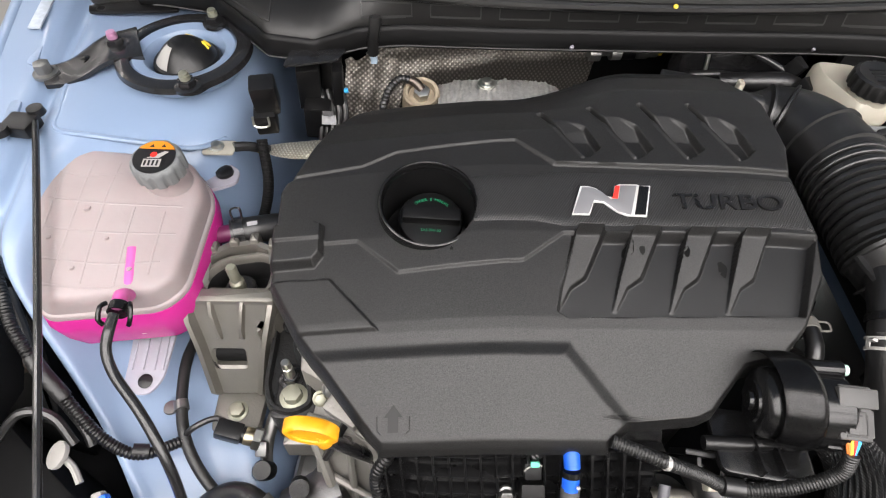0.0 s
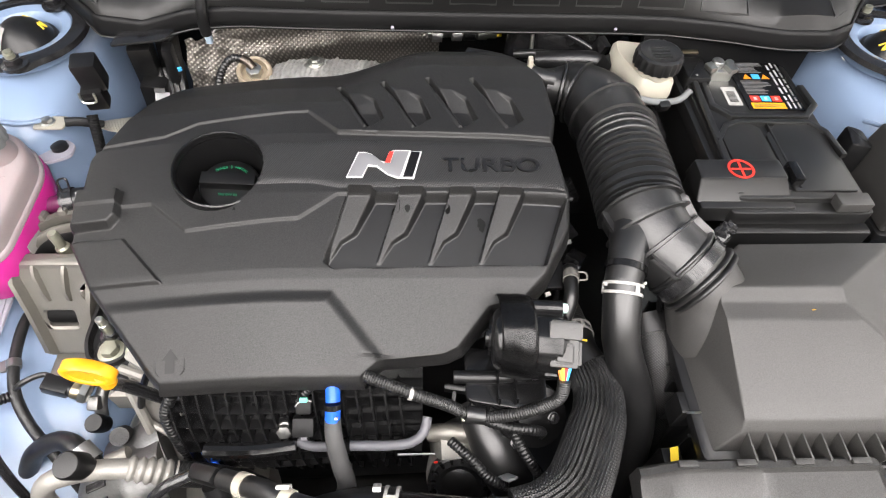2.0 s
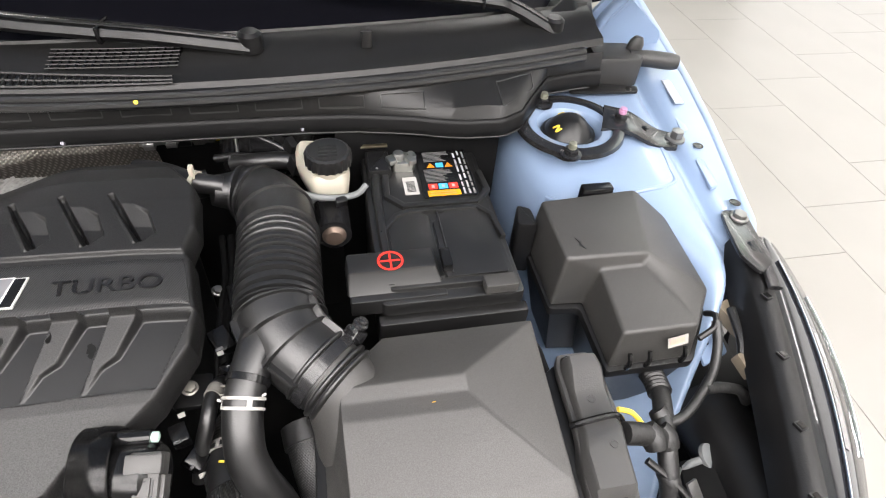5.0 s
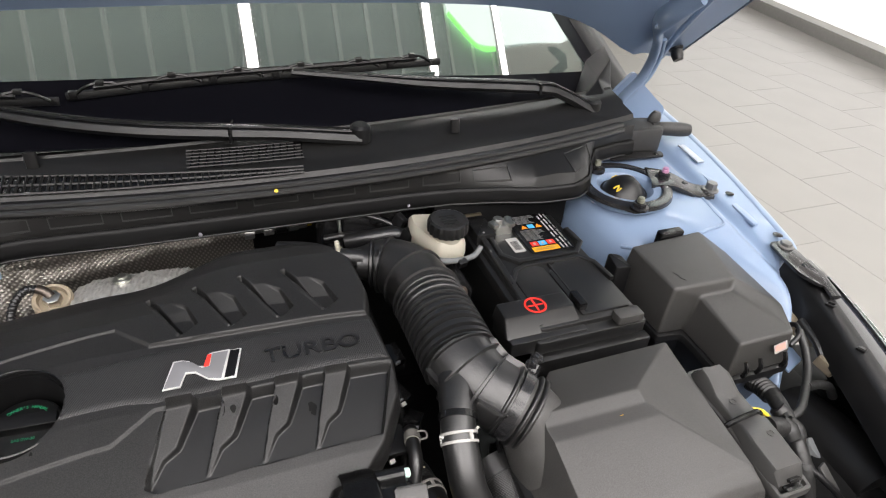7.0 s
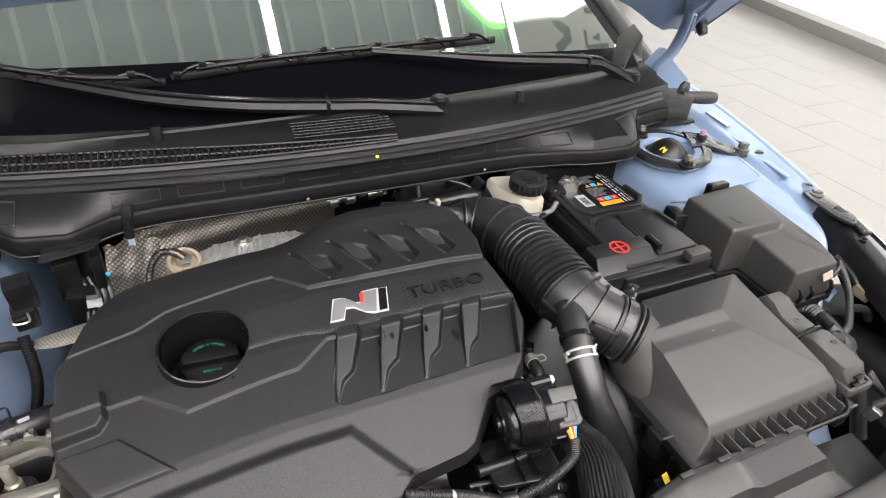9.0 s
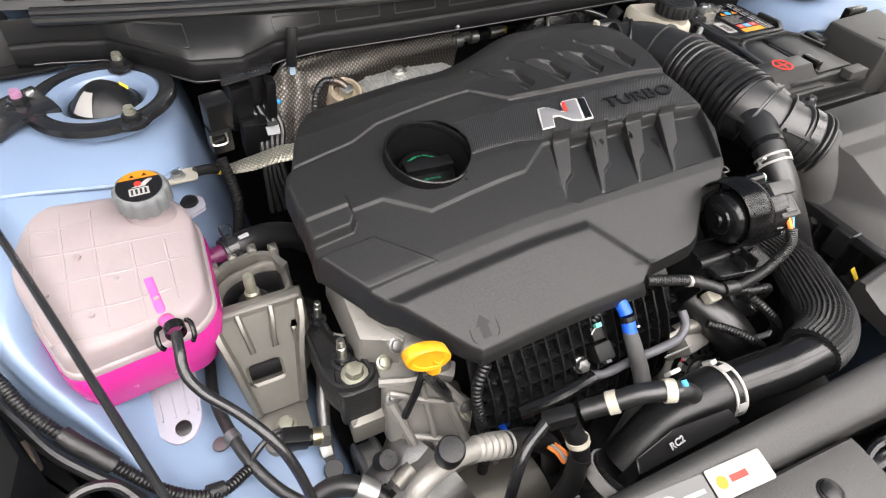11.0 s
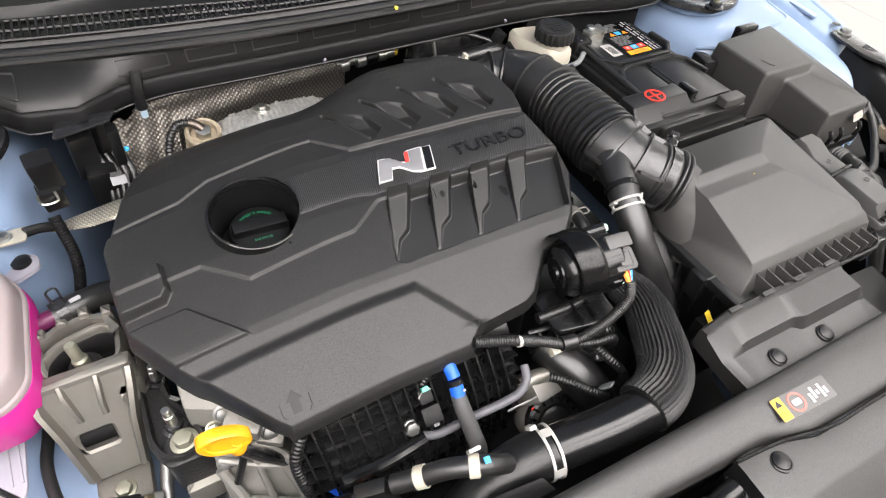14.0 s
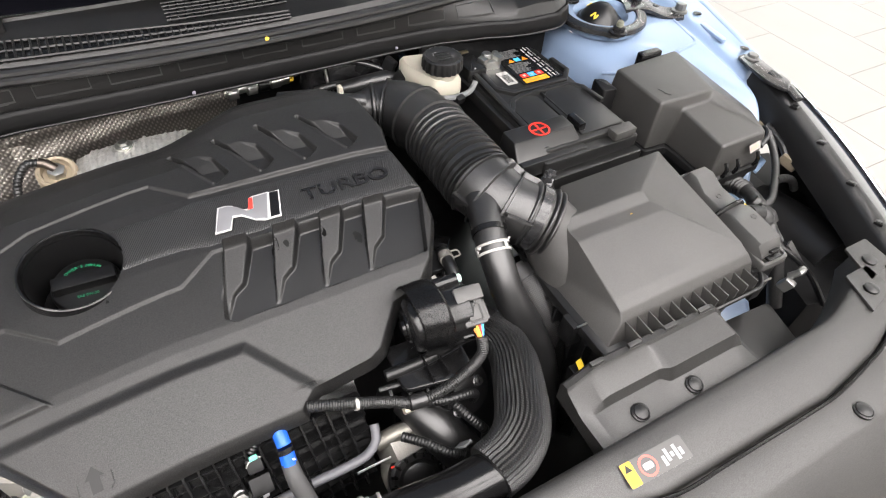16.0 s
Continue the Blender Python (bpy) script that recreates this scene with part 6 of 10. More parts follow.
    part("snout", tube([(0.215, -0.283, 0.8765, 0.0405), (0.227, -0.294, 0.869, 0.0412), (0.237, -0.306, 0.853, 0.044), (0.246, -0.325, 0.828, 0.048), (0.252, -0.345, 0.79, 0.054)], None, 40), BOXP, e, "air box snout", 60)
    h = thing("breather_hose", (0.135, -0.31, 0.86), "black rubber breather hose with a white clip", "hose")
    part("stub", tube([(0.176, -0.205, 0.900, 0.034), (0.163, -0.235, 0.899, 0.029), (0.151, -0.264, 0.8965, 0.0235), (0.142, -0.288, 0.891, 0.0205), (0.136, -0.306, 0.884, 0.0195)], None, 28), RUBBER, h, "", 60)
    part("web", loft([[(0.158, -0.29, 0.893), (0.149, -0.275, 0.90)], [(0.172, -0.292, 0.885), (0.165, -0.26, 0.915)]], close=False), RUBBER, h)
    part("band", tube([(0.1415, -0.2885, 0.8908), (0.1395, -0.295, 0.8885)], 0.0222, 26), BLACKS, h, "dark band")
    part("hose", tube([(0.137, -0.303, 0.885), (0.1345, -0.318, 0.877), (0.1335, -0.335, 0.865), (0.1345, -0.351, 0.847), (0.143, -0.366, 0.823), (0.158, -0.379, 0.79), (0.170, -0.398, 0.752), (0.170, -0.425, 0.70), (0.168, -0.445, 0.62)], 0.0198, 26), RUBBER, h, "", 60)
    part("print_mark", box(0.008, 0.010, 0.0012, pose(0.137, -0.333, 0.8868, 34, 0, 0), 0), GREYD, h)
    m = along((0.1355, -0.3115, 0.8806), (-0.15, -0.86, -0.48))
    for k in (-0.0048, 0.0048):
        part("clip_band", lathe([(0.0198, -0.0016), (0.0212, -0.0014), (0.0212, 0.0014), (0.0198, 0.0016)], m @ pose(0, 0, k), 36), WHITE, h, "white spring clip band")
    for a in (60, 180, 300):
        part("clip_bridge", box(0.0012, 0.005, 0.009, m @ pose(0.0206 * math.cos(radians(a)), 0.0208 * math.sin(radians(a)), 0, 0, 0, a), 0), WHITE, h)
    for x in (0.1155, 0.1555):
        part("clip_ear", box(0.005, 0.003, 0.010, pose(x, -0.309, 0.887, 30, 0, 30 if x > 0.13 else -30), 0.0015), WHITE, h)
    k = thing("drain_hose", (0.2, -0.36, 0.75), "dark textile-sleeved hose below the intake elbow", "hose")
    part("sleeve", tube([(0.188, -0.312, 0.80), (0.196, -0.345, 0.785), (0.204, -0.375, 0.74), (0.205, -0.39, 0.66), (0.205, -0.395, 0.56)], 0.0235, 22), SLEEVE, k, "", 60)
    part("collar", tube([(0.186, -0.300, 0.802), (0.190, -0.322, 0.797)], 0.026, 22), RUBBER, k)
    part("paint_dash", box(0.010, 0.003, 0.001, pose(0.197, -0.353, 0.806, 40, 0, -10), 0), LABELY, k, "yellow paint dash")
    v = thing("vacuum_hose", (0.07, -0.004, 0.92), "black hose with a cream clip behind the cover", "hose")
    part("hose", tube([(-0.01, 0.04, 0.915), (0.03, 0.02, 0.92), (0.065, 0.0, 0.918), (0.10, -0.002, 0.91)], 0.013, 16), RUBBER, v)
    part("clip", lathe([(0.0135, -0.003), (0.0155, -0.003), (0.0155, 0.003), (0.0135, 0.003)], along((0.067, -0.001, 0.918), (0.8, -0.4, -0.1)), 20), CREAM, v)
    part("clip_ear", box(0.006, 0.01, 0.03, pose(0.067, -0.003, 0.93), 0.0015), CREAM, v)


intake_tube()


# ---------------------------------------------------------------- front panel
def front_panel():
    e = thing("radiator_cover", (0.0, -0.6, 0.80), "dark grey grained plastic panel over the radiator", "radiator cover")
    xs = [-0.62 + 1.26 * k / 126 for k in range(127)]

    def back(x):
        return -0.553 - 0.006 * math.cos((x - 0.1) * 2.2) + 0.055 * max(0, (abs(x) - 0.47) / 0.16) ** 1.6

    def groove(x):
        b = np.interp(x, [-0.62, -0.3, -0.1, 0.05, 0.095, 0.15, 0.40, 0.50, 0.56, 0.64], [-0.57, -0.59, -0.597, -0.604, -0.605, -0.621, -0.625, -0.612, -0.596, -0.545])
        return min(b, back(x) - 0.02)
    rows = []
    for x in xs:
        b, g = back(x), groove(x)
        rows.append([(x, b + 0.008, 0.77), (x, b + 0.002, 0.824), (x, b - 0.002, 0.829), (x, b - 0.008, 0.8305), (x, (b + g) / 2, 0.8285), (x, g + 0.008, 0.8215), (x, g + 0.003, 0.8195), (x, g, 0.814), (x, g - 0.001, 0.795)])
    bm = loft(rows, close=False)
    part("cover", bm, PANEL, e, "", 45)
    rows = []
    for x in xs:
        g = groove(x) - 0.004
        rows.append([(x, g, 0.795), (x, g - 0.0005, 0.813), (x, g - 0.003, 0.8165), (x, g - 0.012, 0.817), (x, -0.664, 0.8135), (x, -0.669, 0.811), (x, -0.70, 0.787), (x, -0.735, 0.75), (x, -0.755, 0.69)])
    part("front_trim", loft([r for r, x in zip(rows, xs) if x > 0.05], close=False), PANEL, e, "smooth front trim panel", 45)
    part("front_trim", loft([r for r, x in zip(rows, xs) if x < -0.045], close=False), PANEL, e, "smooth front trim panel", 45)
    part("front_trim", loft([[(x, min(y, -0.69), z) for x, y, z in r[3:]] for r, x in zip(rows, xs) if -0.06 < x < 0.065], close=False), PANEL, e, "", 45)
    for sx, side in ((1, [r for r, x in zip(rows, xs) if x > 0.05][0]), (-1, [r for r, x in zip(rows, xs) if x < -0.045][-1])):
        part("trim_wall", loft([side[1:], [(x - 0.003 * sx, y, min(z, 0.806) - 0.012) for x, y, z in side[1:]], [(x - 0.004 * sx, y, 0.69) for x, y, z in side[1:]]], close=False), BLACK, e, "black inner wall of the cut-out", 30)
    part("trim_lip", tube([(x, groove(x) - 0.005, 0.8172) for x in xs if x > 0.05][::6], 0.0022, 6), BLACKS, e)
    for x, y in ((0.092, -0.629), (0.42, -0.655), (-0.112, -0.632)):
        p = part("push_rivet", lathe([(0.0115, -0.001), (0.0115, 0.0018), (0.0098, 0.0024), (0.0092, 0.0018), (0.0088, 0.0032), (0.005, 0.0048), (0, 0.005)], pose(x, y, 0.8155, -3, 0, 0), 28), BLACK, e, "round black push rivet")
    for x, y in ((0.615, -0.518), (0.57, -0.551)):
        part("corner_plate", slab([(x - 0.03, y - 0.025), (x + 0.03, y - 0.012), (x + 0.035, y + 0.03), (x - 0.01, y + 0.03)], 0.8302, 0.834, 0.001, r=0.004), PANEL, e)
        part("push_rivet", lathe([(0.0095, 0.0), (0.0095, 0.003), (0.007, 0.0045), (0, 0.005)], pose(x, y, 0.834), 22), BLACK, e)
    # bonnet latch in the middle, seen in its cut-out
    l = thing("bonnet_latch", (0.0, -0.63, 0.78), "black bonnet latch with levers and a cable in its cut-out", "latch")
    part("tray", slab(rect(-0.11, -0.78, 0.13, -0.60), 0.70, 0.712, 0.002, r=0.006), MATTE, l, "dark carrier below the latch")
    part("plate", slab(rect(-0.065, -0.70, 0.055, -0.615), 0.755, 0.762, 0.001, r=0.006), GLAZE, l)
    part("damper", tube([(-0.005, -0.632, 0.80), (0.02, -0.628, 0.80), (0.04, -0.626, 0.80)], 0.011, 18), BLACKS, l, "black rubber damper")
    part("claw", tube([(-0.04, -0.64, 0.775), (-0.015, -0.65, 0.785), (0.01, -0.645, 0.78), (0.02, -0.66, 0.775)], 0.006, 8), GLAZE, l)
    part("striker_slot", box(0.05, 0.012, 0.02, pose(-0.015, -0.632, 0.79), 0.002), BLACKS, l)
    part("lever", tube([(-0.05, -0.63, 0.79), (-0.02, -0.62, 0.80), (0.015, -0.625, 0.798), (0.035, -0.64, 0.79)], 0.005, 8), BLACKS, l)
    part("spring", tube([(-0.035 + 0.0018 * k, -0.668 + 0.006 * math.cos(k * 1.3), 0.778 + 0.006 * math.sin(k * 1.3)) for k in range(28)], 0.0012, 5, 0.003), STEEL, l)
    part("cable", tube([(0.025, -0.655, 0.785), (0.035, -0.635, 0.79), (0.05, -0.61, 0.79)], 0.003, 8), BLACK, l)
    for pts in ([(-0.045, -0.64, 0.80), (-0.035, -0.672, 0.785), (0.03, -0.655, 0.785), (0.052, -0.63, 0.80)], [(0.05, -0.622, 0.803), (0.056, -0.66, 0.79), (0.03, -0.70, 0.775)], [(-0.06, -0.69, 0.772), (0.0, -0.685, 0.775), (0.05, -0.68, 0.772)]):
        part("frame_bar", tube(pts, 0.0022, 6, curve=False), GLAZE, l, "bent steel edge")
    part("guide", box(0.06, 0.004, 0.016, pose(0.0, -0.665, 0.772, 25, 0, 6), 0.001), ALU, l, "worn steel guide")
    # stickers
    st = thing("warning_sticker", (0.165, -0.59, 0.829), "white and yellow warning sticker with pictograms", "sticker")
    ms = pose(0.160, -0.5925, 0.8294, 7, 0, -2) @ Matrix.Diagonal((0.86, 0.86, 1, 1))
    part("sheet", slab(rect(-0.046, -0.0145, 0.046, 0.0145), 0, 0.0005, 0, ms, r=0.003), mat("sticker_grey", (0.075, 0.074, 0.072), 0.3), st)
    part("yellow_field", slab(rect(-0.0455, -0.014, -0.03, 0.014), 0.0005, 0.0008, 0, ms, r=0.002), mat("sticker_amber", (0.6, 0.34, 0.03), 0.4), st, "yellow field")
    part("sign", slab([(-0.043, 0.003), (-0.033, 0.003), (-0.038, 0.0115)], 0.0008, 0.001, 0, ms), BLACK, st)
    part("ink_bar", slab(rect(-0.042, -0.011, -0.034, -0.003), 0.0008, 0.001, 0, ms), mat("dark_yellow_ink", (0.4, 0.28, 0.03), 0.5), st)
    part("red_ring", loft([[ms @ Vector((-0.012 + r * math.cos(a), r * math.sin(a), z)) for a in (2 * math.pi * k / 30 for k in range(30))] for r, z in ((0.0125, 0.0005), (0.0125, 0.0009), (0.0098, 0.0009), (0.0098, 0.0005))], cap0=False, cap1=False), mat("faint_red_ink", (0.6, 0.12, 0.1), 0.5), st)
    part("picture", slab(rect(-0.019, -0.004, -0.005, 0.004), 0.0005, 0.001, 0, ms, r=0.003), GREYL, st)
    for k in range(5):
        part("ink_bar", slab(rect(0.008 + k * 0.0065, -0.01 + (k % 3) * 0.003, 0.0125 + k * 0.0065, 0.002 + (k % 2) * 0.006), 0.0005, 0.001, 0, ms), GREYL, st)
    st = thing("service_sticker", (-0.2, -0.58, 0.829), "white oil service sticker beside a grey maker's label", "sticker")
    ms = pose(-0.183, -0.589, 0.8288, 9, 0, -4) @ Matrix.Diagonal((0.9, 0.92, 1, 1))
    part("sheet", slab(rect(-0.034, -0.0145, 0.034, 0.0145), 0, 0.0005, 0, ms, r=0.003), PALE, st)
    part("shell_shape", slab([(-0.022 + 0.006 * math.cos(a), 0.006 * math.sin(a)) for a in (0.52 * k for k in range(12))], 0.0005, 0.0009, 0, ms), ORANGE, st)
    part("ink_bar", slab(rect(-0.012, -0.003, 0.008, 0.003), 0.0005, 0.0009, 0, ms), RED, st)
    part("ink_bar", slab(rect(-0.009, -0.009, 0.005, -0.006), 0.0005, 0.0009, 0, ms), BRASSY, st)
    part("ring_mark", lathe([(0.007, 0.0005), (0.007, 0.0009), (0.0045, 0.0009)], ms @ pose(0.021, 0.005, 0), 20), BRASSY, st)
    ms = pose(-0.246, -0.5835, 0.8285, 9, 0, -5) @ Matrix.Diagonal((0.9, 0.95, 1, 1))
    part("maker_label", slab(rect(-0.034, -0.0125, 0.034, 0.0125), 0, 0.0005, 0, ms, r=0.003), mat("grey_label", (0.11, 0.11, 0.11), 0.4, 0.2), st, "grey metallic label with an oval mark")
    part("oval_mark", loft([[ms @ Vector((-0.014 + 0.011 * r * math.cos(a), 0.0065 * r * math.sin(a), z)) for a in (2 * math.pi * k / 24 for k in range(24))] for r, z in ((1, 0.0005), (1, 0.0009), (0.8, 0.0009), (0.8, 0.0005))], cap0=False, cap1=False), GREYL, st)
    part("ink_bar", slab(rect(0.004, -0.003, 0.028, 0.001), 0.0005, 0.0009, 0, ms), GREYL, st)
    # air scoop before the air box
    s = thing("air_scoop", (0.25, -0.51, 0.80), "dark plastic air intake scoop with two push rivets", "air scoop")
    rows = []
    for k in range(61):
        x = 0.132 + 0.24 * k / 60
        h = 0.012 * float(sstep(np.array(x - 0.245), 0.012))
        en = max(0, (0.165 - x) / 0.033) + max(0, (x - 0.352) / 0.02)
        en = en * 0.02
        rows.append([(x, -0.474, 0.79), (x, -0.474, 0.838 - en), (x, -0.477, 0.842 - en), (x, -0.484, 0.843 - en), (x, -0.487, 0.838 - en), (x, -0.513 - h * 0.6, 0.828 + h * 0.55 - en), (x, -0.519 - h * 0.7, 0.815 - en * 0.4), (x, -0.558, 0.808), (x, -0.562, 0.78)])
    bm = loft(rows, close=False)
    bm.faces.new([v for v in bm.verts if abs(v.co.x - 0.132) < 1e-6])
    bm.faces.new([v for v in bm.verts if abs(v.co.x - 0.372) < 1e-6])
    part("scoop", bm, PANEL, s, "", 40)
    for k in range(4):
        part("joint_clip", box(0.018, 0.006, 0.004, pose(0.17 + k * 0.055, -0.4795, 0.8445), 0.001), PANEL, s)
    for x, y in ((0.193, -0.54), (0.273, -0.542)):
        part("push_rivet", lathe([(0.0108, -0.003), (0.0108, 0.0015), (0.0092, 0.0022), (0.0085, 0.0016), (0.008, 0.003), (0.004, 0.0042), (0, 0.0044)], pose(x, y, 0.8125, 10, 0, 0), 26), BLACK, s, "round black push rivet")


front_panel()

# dark floor of the engine bay: under-tray and radiator back
part("under_tray", slab(rect(-0.6, -0.6, 0.62, 0.3), 0.28, 0.3, 0), BLACK, car, "black under-tray")
part("radiator_frame", slab(rect(-0.58, -0.60, 0.60, -0.56), 0.3, 0.79, 0), BLACK, car, "black radiator frame")
part("engine_block", slab([(-0.36, -0.34), (0.0, -0.33), (0.05, 0.0), (-0.36, 0.02)], 0.32, 0.80, 0.01, r=0.02), BLACK, car, "dark engine block under the cover")


# ---------------------------------------------------------------- right-hand side of the engine: mount, arm, dipstick, tank hoses
def engine_mount():
    e = thing("engine_mount", (-0.51, -0.24, 0.68), "cast aluminium engine mount bracket bolted to the frame rail", "engine mount")
    # upper ring round the bushing
    out = rounded([(-0.558, -0.207), (-0.545, -0.226), (-0.49, -0.222), (-0.468, -0.206), (-0.466, -0.16), (-0.49, -0.148), (-0.535, -0.158), (-0.555, -0.178)], 0.02, 5)
    inn = inset(out, 0.0095)
    bm = loft([[(x, y, 0.745) for x, y in out], [(x, y, 0.795) for x, y in out], [(x, y, 0.803) for x, y in inset(out, 0.003)], [(x, y, 0.803) for x, y in inset(inn, -0.003)], [(x, y, 0.798) for x, y in inn], [(x, y, 0.76) for x, y in inn]], cap0=False, cap1=False)
    part("ring", bm, ALU, e, "", 50)
    part("bushing_wall", loft([[(x, y, 0.760) for x, y in inset(inn, 0.004)], [(x, y, 0.792) for x, y in inset(inn, 0.0022)], [(x, y, 0.794) for x, y in inset(inn, 0.0008)]], cap0=False, cap1=False), RUBBER, e, "black rubber lining", 50)
    part("bushing", slab(inset(inn, -0.002), 0.745, 0.762, 0.002), MATTE, e, "black rubber bushing")
    part("bushing_core", lathe([(0.018, 0.765), (0.018, 0.783), (0.014, 0.786), (0.0, 0.786)], Matrix.Translation((-0.513, -0.190, 0)), 20), CASTB, e)
    part("stud", lathe([(0.0085, 0.78), (0.0085, 0.80), (0.0062, 0.803), (0.0062, 0.824), (0.005, 0.827), (0, 0.827)], Matrix.Translation((-0.513, -0.192, 0)), 16), OLIVE, e, "zinc-plated stud")
    # front body and leg: a sloping channel between two flanges, with ribs and a slot for the rubber stop
    top, down, nrm = Vector((0, -0.222, 0.803)), Vector((0, -0.43, -0.903)), Vector((0, -0.903, 0.43))

    def on_leg(poly, d):
        return [tuple(Vector((x, 0, 0)) + top + down * w + nrm * d) for x, w in poly]
    leg = rounded([(-0.566, 0.0), (-0.464, 0.0), (-0.470, 0.05), (-0.488, 0.132), (-0.550, 0.132), (-0.562, 0.05)], 0.012, 5)
    slot = rounded([(-0.541, 0.066), (-0.524, 0.066), (-0.506, 0.066), (-0.506, 0.090), (-0.524, 0.090), (-0.541, 0.090)], 0.004, 5)
    part("leg", loft([on_leg(leg, -0.03), on_leg(leg, -0.003), on_leg(inset(leg, 0.003), 0.0), on_leg(inset(slot, -0.003), 0.0), on_leg(slot, -0.003), on_leg(slot, -0.024)], cap0=False, cap1=False), ALU, e, "sloping leg with a slot", 40)

    def wall(pts, h, w):
        rows = [on_leg([(x - w * 1.2, q), (x - w * 0.6, q), (x + w * 0.6, q), (x + w * 1.2, q)], 0) for x, q in pts]
        for (x, q), r, k in zip(pts, rows, range(len(pts))):
            hh = h * (0.25 if k in (0, len(pts) - 1) else 1)
            r[1], r[2] = (tuple(Vector(r[i]) + nrm * hh) for i in (1, 2))
        return loft(rows, close=False)
    for pts, h, w in (([(-0.562, 0.002), (-0.560, 0.02), (-0.553, 0.06), (-0.546, 0.12), (-0.545, 0.13)], 0.012, 0.0045), ([(-0.468, 0.002), (-0.471, 0.02), (-0.481, 0.06), (-0.491, 0.12), (-0.492, 0.13)], 0.012, 0.0045),
                      ([(-0.536, 0.0), (-0.535, 0.012), (-0.532, 0.035), (-0.531, 0.05)], 0.007, 0.003), ([(-0.500, 0.0), (-0.501, 0.012), (-0.505, 0.035), (-0.506, 0.05)], 0.007, 0.003)):
        bm = wall(pts, h, w)
        bmesh.ops.recalc_face_normals(bm, faces=bm.faces)
        part("rib", bm, ALU, e, "", 50)
    part("stop_block", tube([tuple(Vector((x, 0, 0)) + top + down * 0.077 + nrm * -0.015) for x in (-0.547, -0.524, -0.502)], 0.0125, 14), MATTE, e, "black rubber stop")
    part("shoulder", slab([(-0.566, -0.224), (-0.464, -0.224), (-0.462, -0.205), (-0.565, -0.205)], 0.745, 0.806, 0.005, r=0.006), ALU, e, "", 40)
    part("back_wall", loft([[(x, y, z) for x, y, z in ((a, b, 0.745), (a, b, 0.812), (a + c * 0.008, b - 0.007, 0.812), (a + c * 0.008, b - 0.007, 0.75))] for a, b, c in ((-0.562, -0.19, 1), (-0.553, -0.162, 0.7), (-0.53, -0.146, 0.3), (-0.50, -0.141, 0), (-0.478, -0.15, -0.4), (-0.466, -0.175, -1))], close=False), ALU, e, "curved back wall", 50)
    for x, y in ((-0.545, -0.155), (-0.522, -0.145), (-0.499, -0.141), (-0.476, -0.149)):
        part("lug", slab(rect(x - 0.0055, y - 0.006, x + 0.0055, y + 0.008), 0.78, 0.818, 0.003, r=0.002), ALU, e)
    part("foot", slab([(-0.548, -0.325), (-0.492, -0.325), (-0.489, -0.255), (-0.55, -0.255)], 0.664, 0.677, 0.003, r=0.014), ALU, e)
    hexbolt((-0.52, -0.297, 0.677), (0, -0.05, 1), 0.0092, 0.009, OLIVE, e)
    part("side_wing", slab([(-0.485, -0.25), (-0.462, -0.225), (-0.458, -0.17), (-0.485, -0.2)], 0.69, 0.78, 0.006, r=0.006), ALU, e)


engine_mount()


def engine_arm():
    e = thing("mounting_bracket", (-0.45, -0.27, 0.72), "black cast iron engine support arm with two bolts", "bracket")
    P = rounded([(-0.50, -0.212), (-0.475, -0.226), (-0.474, -0.30), (-0.462, -0.328), (-0.435, -0.335), (-0.412, -0.322), (-0.418, -0.29), (-0.44, -0.25), (-0.445, -0.19), (-0.468, -0.168), (-0.50, -0.178)], 0.012, 4)
    bm = loft([[(x, y, 0.70) for x, y in inset(P, 0.004)], [(x, y, 0.745) for x, y in P], [(x, y, 0.757) for x, y in inset(P, 0.003)], [(x, y, 0.757) for x, y in inset(P, 0.007)], [(x, y, 0.748) for x, y in inset(P, 0.009)]])
    part("casting", bm, CASTB, e, "", 50)
    part("pad", slab(rounded([(-0.463, -0.335), (-0.41, -0.335), (-0.405, -0.275), (-0.452, -0.268)], 0.014, 4), 0.69, 0.751, 0.003), CASTB, e)
    hexbolt((-0.443, -0.289, 0.751), (0, 0, 1), 0.0095, 0.01, GLAZE, e, "nut", 1.45, 0.03, "", STEEL)
    hexbolt((-0.437, -0.311, 0.752), (0, 0, 1), 0.0105, 0.012, OLIVE, e, "bolt", 1.45)
    hexbolt((-0.452, -0.225, 0.757), (0.1, 0, 1), 0.0075, 0.008, GLAZE, e, "nut", 1.4, 0.022, "", STEEL)
    part("paint_tag", slab(rect(-0.003, -0.013, 0.003, 0.013), 0, 0.0006, 0, pose(-0.438, -0.256, 0.757, -30, 25, 20)), WHITE, e, "small white tag")
    part("under_block", slab([(-0.455, -0.345), (-0.405, -0.345), (-0.40, -0.29), (-0.45, -0.285)], 0.665, 0.70, 0.004, r=0.004), ALU, e)


engine_arm()


